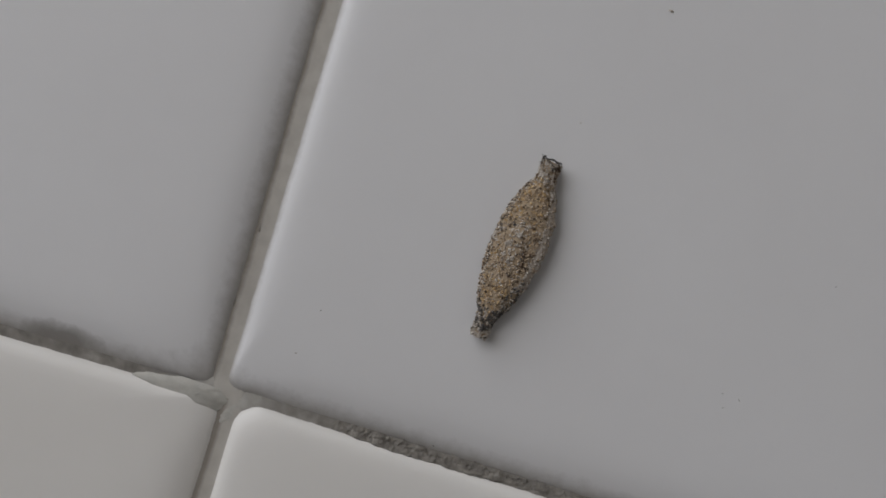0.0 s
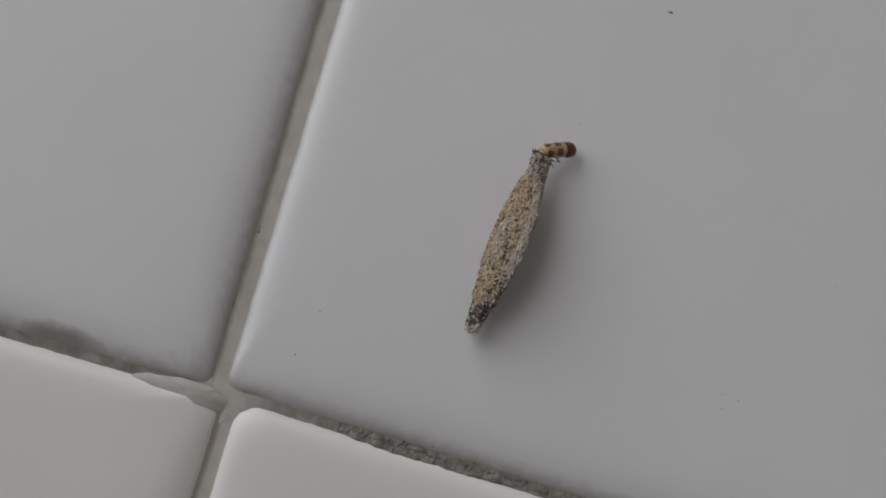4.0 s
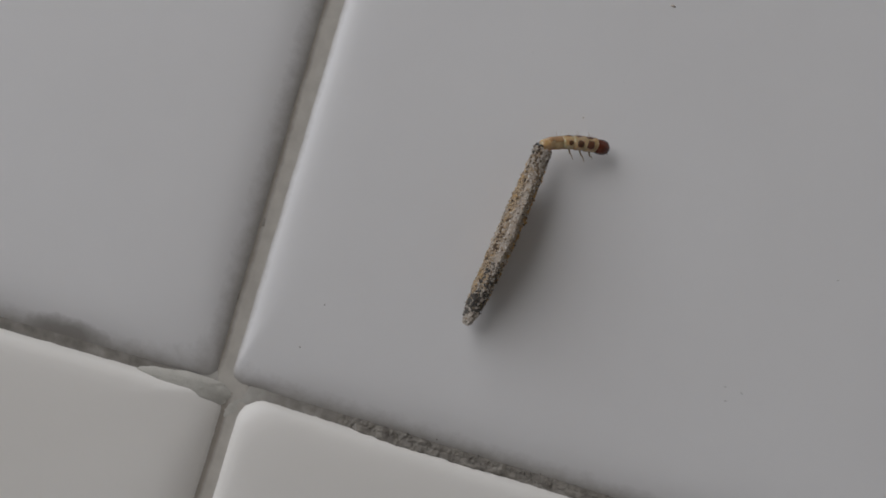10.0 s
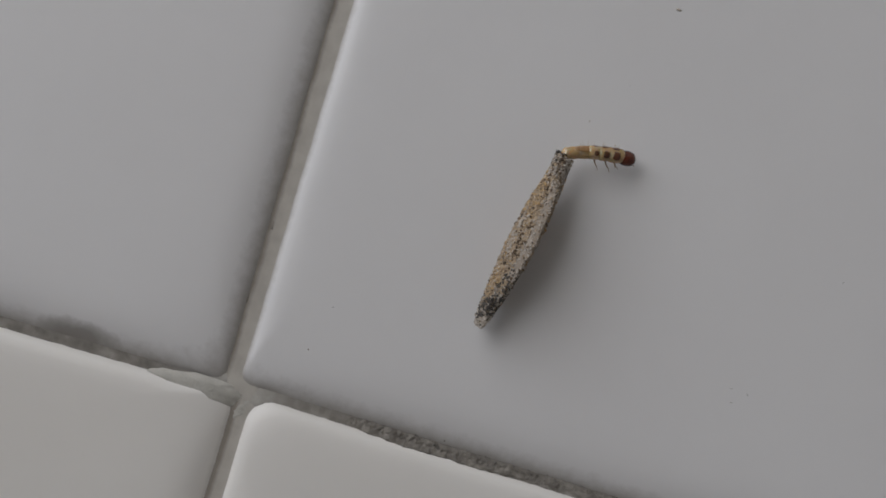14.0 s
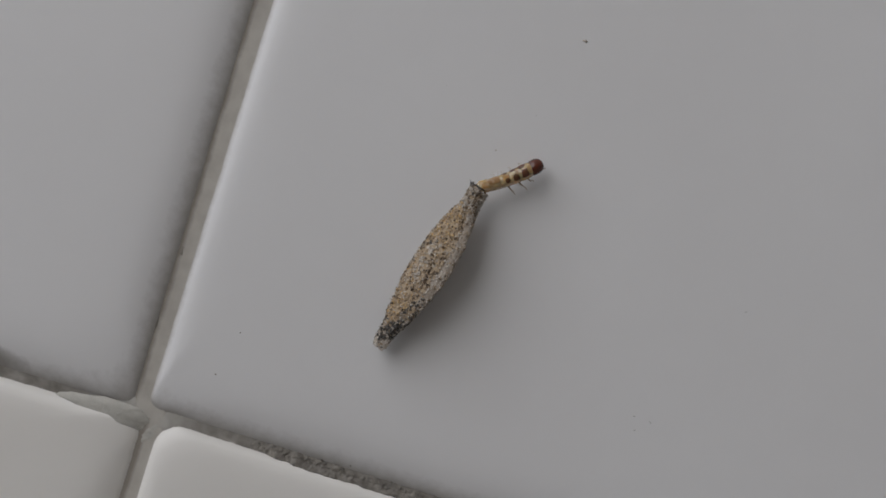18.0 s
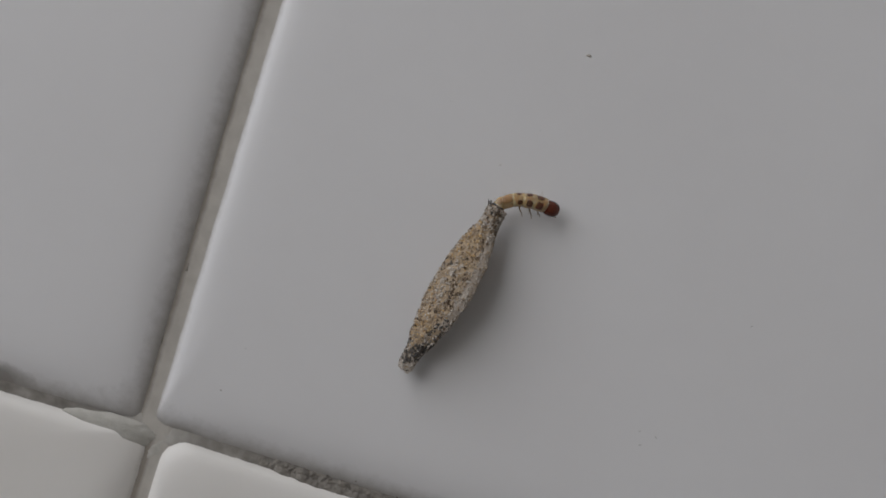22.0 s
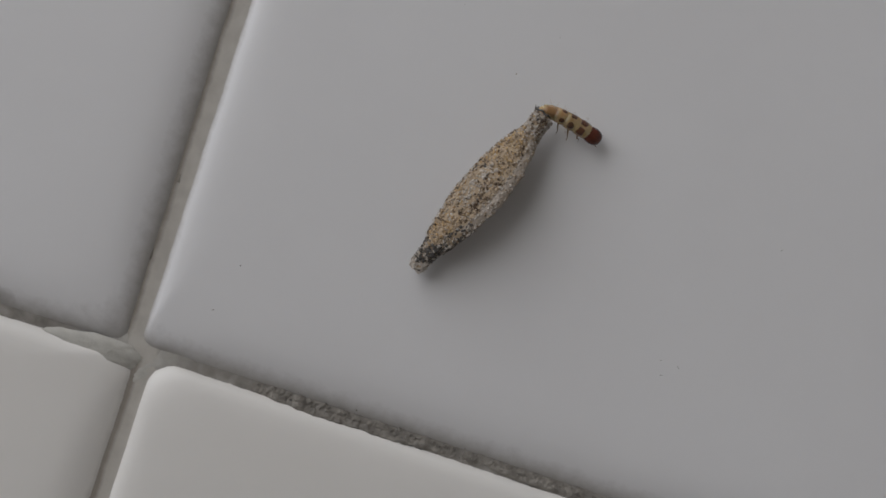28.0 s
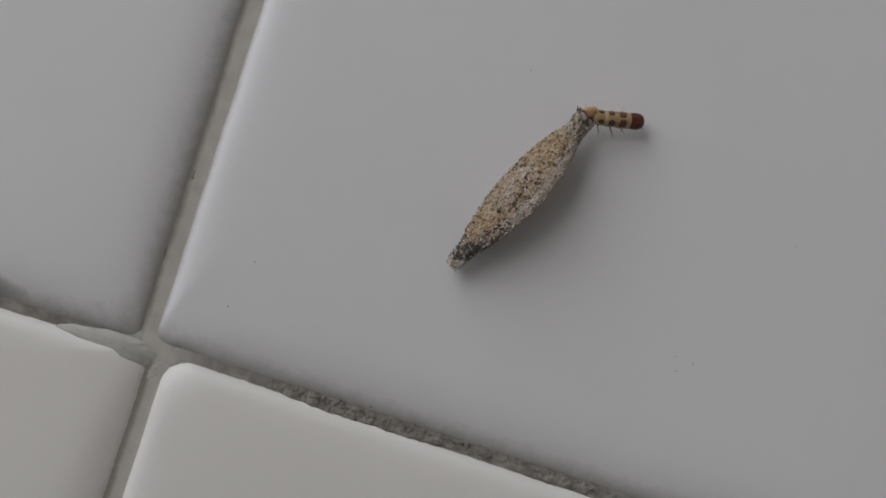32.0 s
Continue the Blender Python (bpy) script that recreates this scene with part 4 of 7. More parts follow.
# ---- movement ----
def motions():
    """Keys the crawling larva, its case and each rigid body piece."""
    walk(larva, [
        (0.0, pose(0.01567, 0.01970, 0.00000, 0.0, 0.0, 0.0)),
        (0.5, pose(0.01567, 0.01973, 0.00000, 0.0, 0.0, 0.0)),
        (1.0, pose(0.01574, 0.01972, 0.00000, 0.0, 0.0, 0.0)),
        (1.5, pose(0.01572, 0.01977, 0.00000, 0.0, 0.0, 0.0)),
        (2.0, pose(0.01572, 0.01977, 0.00000, 0.0, 0.0, 0.0)),
        (2.5, pose(0.01557, 0.01978, 0.00000, 0.0, 0.0, 0.0)),
        (3.0, pose(0.01552, 0.01985, 0.00000, 0.0, 0.0, 0.0)),
        (3.5, pose(0.01497, 0.01992, 0.00000, 0.0, 0.0, 0.0)),
        (4.0, pose(0.01494, 0.01991, 0.00000, 0.0, 0.0, 0.0)),
        (4.5, pose(0.01497, 0.01990, 0.00000, 0.0, 0.0, 0.0)),
        (5.0, pose(0.01503, 0.01987, 0.00000, 0.0, 0.0, 0.0)),
        (5.5, pose(0.01504, 0.01985, 0.00000, 0.0, 0.0, 0.0)),
        (6.0, pose(0.01486, 0.01979, 0.00000, 0.0, 0.0, 0.0)),
        (6.5, pose(0.01499, 0.01982, 0.00000, 0.0, 0.0, 0.0)),
        (7.0, pose(0.01507, 0.01978, 0.00000, 0.0, 0.0, 0.0)),
        (7.5, pose(0.01490, 0.01978, 0.00000, 0.0, 0.0, 0.0)),
        (8.0, pose(0.01472, 0.01988, 0.00000, 0.0, 0.0, 0.0)),
        (8.5, pose(0.01496, 0.01982, 0.00000, 0.0, 0.0, 0.0)),
        (9.0, pose(0.01462, 0.01985, 0.00000, 0.0, 0.0, 0.0)),
        (9.5, pose(0.01478, 0.01982, 0.00000, 0.0, 0.0, 0.0)),
        (10.0, pose(0.01475, 0.01986, 0.00000, 0.0, 0.0, 0.0)),
        (10.5, pose(0.01466, 0.01980, 0.00000, 0.0, 0.0, 0.0)),
        (11.0, pose(0.01475, 0.01979, 0.00000, 0.0, 0.0, 0.0)),
        (11.5, pose(0.01481, 0.01978, 0.00000, 0.0, 0.0, 0.0)),
        (12.0, pose(0.01497, 0.01979, 0.00000, 0.0, 0.0, 0.0)),
        (12.5, pose(0.01501, 0.01984, 0.00000, 0.0, 0.0, 0.0)),
        (13.0, pose(0.01529, 0.01984, 0.00000, 0.0, 0.0, 0.0)),
        (13.5, pose(0.01548, 0.01983, 0.00000, 0.0, 0.0, 0.0)),
        (14.0, pose(0.01573, 0.01984, 0.00000, 0.0, 0.0, 0.0)),
        (14.5, pose(0.01588, 0.01989, 0.00000, 0.0, 0.0, 0.0)),
        (15.0, pose(0.01601, 0.01987, 0.00000, 0.0, 0.0, 0.0)),
        (15.5, pose(0.01615, 0.01984, 0.00000, 0.0, 0.0, 0.0)),
        (16.0, pose(0.01629, 0.01981, 0.00000, 0.0, 0.0, 0.0)),
        (16.5, pose(0.01641, 0.01981, 0.00000, 0.0, 0.0, 0.0)),
        (17.0, pose(0.01654, 0.01993, 0.00000, 0.0, 0.0, 0.0)),
        (17.5, pose(0.01633, 0.01984, 0.00000, 0.0, 0.0, 0.0)),
        (18.0, pose(0.01644, 0.01982, 0.00000, 0.0, 0.0, 0.0)),
        (18.5, pose(0.01640, 0.01983, 0.00000, 0.0, 0.0, 0.0)),
        (19.0, pose(0.01669, 0.01969, 0.00000, 0.0, 0.0, 0.0)),
        (19.5, pose(0.01652, 0.01974, 0.00000, 0.0, 0.0, 0.0)),
        (20.0, pose(0.01698, 0.01974, 0.00000, 0.0, 0.0, 0.0)),
        (20.5, pose(0.01664, 0.01976, 0.00000, 0.0, 0.0, 0.0)),
        (21.0, pose(0.01695, 0.01982, 0.00000, 0.0, 0.0, 0.0)),
        (21.5, pose(0.01687, 0.01977, 0.00000, 0.0, 0.0, 0.0)),
        (22.0, pose(0.01734, 0.01987, 0.00000, 0.0, 0.0, 0.0)),
        (22.5, pose(0.01723, 0.01982, 0.00000, 0.0, 0.0, 0.0)),
        (23.0, pose(0.01739, 0.01989, 0.00000, 0.0, 0.0, 0.0)),
        (23.5, pose(0.01754, 0.01980, 0.00000, 0.0, 0.0, 0.0)),
        (24.0, pose(0.01747, 0.01989, 0.00000, 0.0, 0.0, 0.0)),
        (24.5, pose(0.01751, 0.02006, 0.00000, 0.0, 0.0, 0.0)),
        (25.0, pose(0.01734, 0.01996, 0.00000, 0.0, 0.0, 0.0)),
        (25.5, pose(0.01763, 0.02011, 0.00000, 0.0, 0.0, 0.0)),
        (26.0, pose(0.01767, 0.02017, 0.00000, 0.0, 0.0, 0.0)),
        (26.5, pose(0.01894, 0.02041, 0.00000, 0.0, 0.0, 0.0)),
        (27.0, pose(0.01904, 0.02047, 0.00000, 0.0, 0.0, 0.0)),
        (27.5, pose(0.01901, 0.02052, 0.00000, 0.0, 0.0, 0.0)),
        (28.0, pose(0.01893, 0.02057, 0.00000, 0.0, 0.0, 0.0)),
        (28.5, pose(0.01888, 0.02061, 0.00000, 0.0, 0.0, 0.0)),
        (29.0, pose(0.01897, 0.02067, 0.00000, 0.0, 0.0, 0.0)),
        (29.5, pose(0.01914, 0.02082, 0.00000, 0.0, 0.0, 0.0)),
        (30.0, pose(0.01956, 0.02084, 0.00000, 0.0, 0.0, 0.0)),
        (30.5, pose(0.01950, 0.02064, 0.00000, 0.0, 0.0, 0.0)),
        (31.0, pose(0.02036, 0.02063, 0.00000, 0.0, 0.0, 0.0)),
        (31.5, pose(0.02011, 0.02047, 0.00000, 0.0, 0.0, 0.0)),
        (32.0, pose(0.02064, 0.02070, 0.00000, 0.0, 0.0, 0.0)),
    ])
    walk(case, [
        (0.0, pose(-0.00070, -0.00596, 0.00059, 0.6, -10.0, -6.8)),
        (0.5, pose(-0.00073, -0.00596, 0.00059, 0.6, -10.0, -7.1)),
        (1.0, pose(-0.00069, -0.00596, 0.00060, 0.7, -11.0, -7.3)),
        (1.5, pose(-0.00063, -0.00598, 0.00061, 0.7, -12.0, -7.2)),
        (2.0, pose(-0.00066, -0.00598, 0.00064, 0.8, -14.0, -7.6)),
        (2.5, pose(-0.00069, -0.00597, 0.00079, 1.3, -23.0, -8.2)),
        (3.0, pose(-0.00064, -0.00598, 0.00098, 2.0, -33.0, -8.2)),
        (3.5, pose(-0.00057, -0.00597, 0.00124, 3.7, -48.9, -8.7)),
        (4.0, pose(-0.00060, -0.00596, 0.00131, 4.3, -53.2, -9.2)),
        (4.5, pose(-0.00059, -0.00596, 0.00135, 4.9, -56.6, -9.7)),
        (5.0, pose(-0.00059, -0.00596, 0.00139, 5.5, -59.7, -10.4)),
        (5.5, pose(-0.00058, -0.00596, 0.00143, 6.3, -62.9, -11.2)),
        (6.0, pose(-0.00059, -0.00596, 0.00149, 8.9, -69.8, -14.0)),
        (6.5, pose(-0.00049, -0.00597, 0.00139, 5.5, -59.9, -9.5)),
        (7.0, pose(-0.00050, -0.00597, 0.00140, 5.8, -60.9, -9.8)),
        (7.5, pose(-0.00070, -0.00595, 0.00147, 7.6, -66.8, -13.7)),
        (8.0, pose(-0.00072, -0.00595, 0.00155, 16.3, -78.5, -22.9)),
        (8.5, pose(-0.00066, -0.00596, 0.00146, 7.2, -65.8, -13.0)),
        (9.0, pose(-0.00070, -0.00595, 0.00157, 39.4, -84.8, -45.9)),
        (9.5, pose(-0.00052, -0.00597, 0.00155, 18.1, -79.5, -22.7)),
        (10.0, pose(-0.00076, -0.00594, 0.00155, 18.0, -79.5, -25.0)),
        (10.5, pose(-0.00130, -0.00585, 0.00139, 5.6, -59.9, -17.3)),
        (11.0, pose(-0.00132, -0.00584, 0.00146, 7.3, -65.8, -19.4)),
        (11.5, pose(-0.00107, -0.00590, 0.00143, 6.3, -62.9, -15.9)),
        (12.0, pose(-0.00093, -0.00592, 0.00139, 5.6, -59.9, -13.8)),
        (12.5, pose(-0.00087, -0.00593, 0.00143, 6.3, -62.9, -14.0)),
        (13.0, pose(-0.00100, -0.00591, 0.00142, 6.1, -61.9, -14.9)),
        (13.5, pose(-0.00099, -0.00591, 0.00139, 5.5, -59.9, -14.3)),
        (14.0, pose(-0.00111, -0.00589, 0.00146, 7.2, -65.8, -17.2)),
        (14.5, pose(-0.00101, -0.00591, 0.00149, 8.8, -69.8, -17.9)),
        (15.0, pose(-0.00111, -0.00588, 0.00146, 7.6, -67.0, -17.7)),
        (15.5, pose(-0.00127, -0.00585, 0.00142, 6.3, -62.8, -17.8)),
        (16.0, pose(-0.00142, -0.00582, 0.00137, 5.3, -58.3, -18.3)),
        (16.5, pose(-0.00148, -0.00581, 0.00133, 4.7, -54.9, -18.6)),
        (17.0, pose(-0.00129, -0.00585, 0.00132, 4.5, -53.9, -17.0)),
        (17.5, pose(-0.00158, -0.00579, 0.00121, 3.5, -46.9, -18.4)),
        (18.0, pose(-0.00167, -0.00576, 0.00118, 3.3, -45.0, -18.5)),
        (18.5, pose(-0.00159, -0.00578, 0.00118, 3.3, -45.0, -17.7)),
        (19.0, pose(-0.00164, -0.00577, 0.00118, 3.2, -45.0, -18.1)),
        (19.5, pose(-0.00152, -0.00580, 0.00117, 3.1, -44.0, -16.9)),
        (20.0, pose(-0.00144, -0.00582, 0.00118, 3.2, -45.0, -16.2)),
        (20.5, pose(-0.00146, -0.00581, 0.00120, 3.3, -46.0, -16.5)),
        (21.0, pose(-0.00160, -0.00578, 0.00117, 3.1, -44.0, -17.7)),
        (21.5, pose(-0.00154, -0.00579, 0.00113, 2.9, -42.0, -16.9)),
        (22.0, pose(-0.00143, -0.00582, 0.00113, 2.9, -42.0, -15.8)),
        (22.5, pose(-0.00154, -0.00579, 0.00117, 3.1, -44.0, -17.1)),
        (23.0, pose(-0.00159, -0.00578, 0.00120, 3.3, -46.0, -17.7)),
        (23.5, pose(-0.00157, -0.00579, 0.00105, 2.4, -37.0, -16.6)),
        (24.0, pose(-0.00160, -0.00578, 0.00110, 2.7, -40.0, -17.2)),
        (24.5, pose(-0.00156, -0.00580, 0.00112, 2.8, -41.0, -17.3)),
        (25.0, pose(-0.00141, -0.00585, 0.00113, 2.9, -42.0, -16.3)),
        (25.5, pose(-0.00135, -0.00586, 0.00120, 3.3, -46.0, -16.6)),
        (26.0, pose(-0.00153, -0.00581, 0.00127, 4.0, -50.9, -19.1)),
        (26.5, pose(-0.00202, -0.00565, 0.00113, 2.9, -42.0, -22.8)),
        (27.0, pose(-0.00211, -0.00562, 0.00111, 2.7, -40.5, -23.6)),
        (27.5, pose(-0.00218, -0.00559, 0.00109, 2.7, -39.7, -24.2)),
        (28.0, pose(-0.00222, -0.00557, 0.00109, 2.6, -39.3, -24.6)),
        (28.5, pose(-0.00226, -0.00555, 0.00108, 2.6, -39.0, -25.0)),
        (29.0, pose(-0.00229, -0.00554, 0.00110, 2.7, -40.0, -25.4)),
        (29.5, pose(-0.00241, -0.00549, 0.00108, 2.6, -39.0, -26.0)),
        (30.0, pose(-0.00245, -0.00547, 0.00106, 2.5, -38.0, -26.0)),
        (30.5, pose(-0.00255, -0.00541, 0.00108, 2.6, -39.0, -26.9)),
        (31.0, pose(-0.00262, -0.00539, 0.00112, 2.8, -41.0, -27.4)),
        (31.5, pose(-0.00247, -0.00546, 0.00105, 2.4, -37.0, -25.5)),
        (32.0, pose(-0.00251, -0.00544, 0.00113, 2.9, -42.0, -26.7)),
    ])
    walk(head, [
        (0.0, pose(-0.00013, -0.00109, 0.00065, 0.6, -0.0, -6.7)),
        (0.5, pose(-0.00007, -0.00060, 0.00065, 0.6, -1.7, -7.0)),
        (1.0, pose(0.00028, 0.00007, 0.00067, -0.3, -3.3, -74.8)),
        (1.5, pose(0.00010, 0.00018, 0.00069, 0.5, -5.0, -21.8)),
        (2.0, pose(0.00022, 0.00023, 0.00071, -2.0, -6.7, -43.6)),
        (2.5, pose(0.00055, 0.00047, 0.00079, -10.1, -8.2, -48.0)),
        (3.0, pose(0.00074, 0.00057, 0.00080, -20.8, -9.4, -49.0)),
        (3.5, pose(0.00110, 0.00066, 0.00083, -29.9, -13.4, -50.8)),
        (4.0, pose(0.00139, 0.00061, 0.00090, -32.5, -17.2, -57.9)),
        (4.5, pose(0.00172, 0.00053, 0.00097, -34.6, -21.5, -64.3)),
        (5.0, pose(0.00205, 0.00044, 0.00104, -34.6, -26.1, -69.2)),
        (5.5, pose(0.00234, 0.00037, 0.00112, -31.8, -30.6, -72.2)),
        (6.0, pose(0.00273, 0.00028, 0.00112, -16.1, -35.1, -80.2)),
        (6.5, pose(0.00248, -0.00023, 0.00112, -17.0, -34.8, -96.9)),
        (7.0, pose(0.00251, 0.00059, 0.00112, -17.7, -34.5, -67.4)),
        (7.5, pose(0.00290, 0.00092, 0.00112, -17.6, -34.3, -66.3)),
        (8.0, pose(0.00296, 0.00098, 0.00112, -20.1, -33.6, -68.3)),
        (8.5, pose(0.00315, 0.00107, 0.00112, -17.5, -34.0, -67.3)),
        (9.0, pose(0.00337, 0.00068, 0.00112, -18.6, -33.6, -77.6)),
        (9.5, pose(0.00322, 0.00061, 0.00112, -19.6, -33.2, -78.0)),
        (10.0, pose(0.00338, 0.00092, 0.00112, -20.4, -32.9, -69.3)),
        (10.5, pose(0.00354, 0.00110, 0.00112, -19.6, -32.9, -57.4)),
        (11.0, pose(0.00335, 0.00165, 0.00112, -22.7, -32.0, -47.3)),
        (11.5, pose(0.00339, 0.00140, 0.00112, -20.7, -32.4, -55.2)),
        (12.0, pose(0.00356, 0.00084, 0.00112, -17.0, -33.1, -73.5)),
        (12.5, pose(0.00367, 0.00072, 0.00112, -18.4, -32.6, -77.3)),
        (13.0, pose(0.00374, 0.00044, 0.00112, -17.3, -32.7, -82.5)),
        (13.5, pose(0.00374, 0.00053, 0.00112, -20.2, -31.9, -76.1)),
        (14.0, pose(0.00372, 0.00080, 0.00112, -18.3, -32.2, -72.4)),
        (14.5, pose(0.00362, 0.00061, 0.00112, -19.1, -31.9, -82.1)),
        (15.0, pose(0.00369, 0.00082, 0.00112, -18.8, -31.1, -79.1)),
        (15.5, pose(0.00380, 0.00112, 0.00112, -18.2, -30.3, -73.8)),
        (16.0, pose(0.00390, 0.00142, 0.00112, -17.3, -29.4, -68.0)),
        (16.5, pose(0.00397, 0.00165, 0.00112, -16.7, -28.7, -63.7)),
        (17.0, pose(0.00375, 0.00159, 0.00112, -18.9, -27.0, -63.6)),
        (17.5, pose(0.00338, 0.00205, 0.00112, -5.5, -29.2, -48.1)),
        (18.0, pose(0.00285, 0.00215, 0.00112, -7.3, -29.0, -39.7)),
        (18.5, pose(0.00276, 0.00232, 0.00112, -6.4, -29.1, -38.7)),
        (19.0, pose(0.00330, 0.00238, 0.00112, -4.8, -29.3, -46.4)),
        (19.5, pose(0.00364, 0.00186, 0.00112, -4.8, -29.3, -61.9)),
        (20.0, pose(0.00349, 0.00153, 0.00112, -6.5, -29.1, -71.4)),
        (20.5, pose(0.00363, 0.00110, 0.00112, -13.9, -25.6, -78.0)),
        (21.0, pose(0.00354, 0.00136, 0.00112, -14.1, -23.2, -70.8)),
        (21.5, pose(0.00354, 0.00134, 0.00112, -13.3, -21.0, -68.9)),
        (22.0, pose(0.00316, 0.00070, 0.00112, -9.9, -19.0, -91.4)),
        (22.5, pose(0.00335, 0.00043, 0.00112, -9.2, -16.7, -96.0)),
        (23.0, pose(0.00355, -0.00009, 0.00112, -7.3, -14.4, -113.3)),
        (23.5, pose(0.00347, 0.00000, 0.00107, -7.1, -12.1, -108.5)),
        (24.0, pose(0.00363, 0.00022, 0.00102, -9.5, -9.6, -99.1)),
        (24.5, pose(0.00365, 0.00083, 0.00097, -11.9, -7.1, -77.7)),
        (25.0, pose(0.00367, 0.00079, 0.00092, -12.6, -4.8, -84.9)),
        (25.5, pose(0.00323, -0.00003, 0.00092, -11.3, -2.4, -116.6)),
        (26.0, pose(0.00319, -0.00027, 0.00092, -12.0, -0.0, -123.1)),
        (26.5, pose(0.00245, -0.00032, 0.00092, -11.9, -1.9, -115.0)),
        (27.0, pose(0.00257, -0.00037, 0.00092, -11.2, -3.8, -110.6)),
        (27.5, pose(0.00283, -0.00043, 0.00092, -10.2, -6.0, -106.4)),
        (28.0, pose(0.00311, -0.00048, 0.00092, -9.4, -8.1, -102.8)),
        (28.5, pose(0.00332, -0.00051, 0.00092, -8.9, -9.7, -100.0)),
        (29.0, pose(0.00331, -0.00037, 0.00092, -9.5, -9.0, -97.1)),
        (29.5, pose(0.00369, -0.00027, 0.00092, -7.3, -8.4, -93.6)),
        (30.0, pose(0.00335, -0.00021, 0.00092, -8.3, -7.6, -95.3)),
        (30.5, pose(0.00362, 0.00019, 0.00092, -9.0, -6.9, -77.7)),
        (31.0, pose(0.00262, 0.00029, 0.00092, -8.2, -6.3, -82.7)),
        (31.5, pose(0.00330, 0.00042, 0.00092, -7.4, -5.6, -80.8)),
        (32.0, pose(0.00275, 0.00048, 0.00092, -9.9, -4.8, -72.7)),
    ])
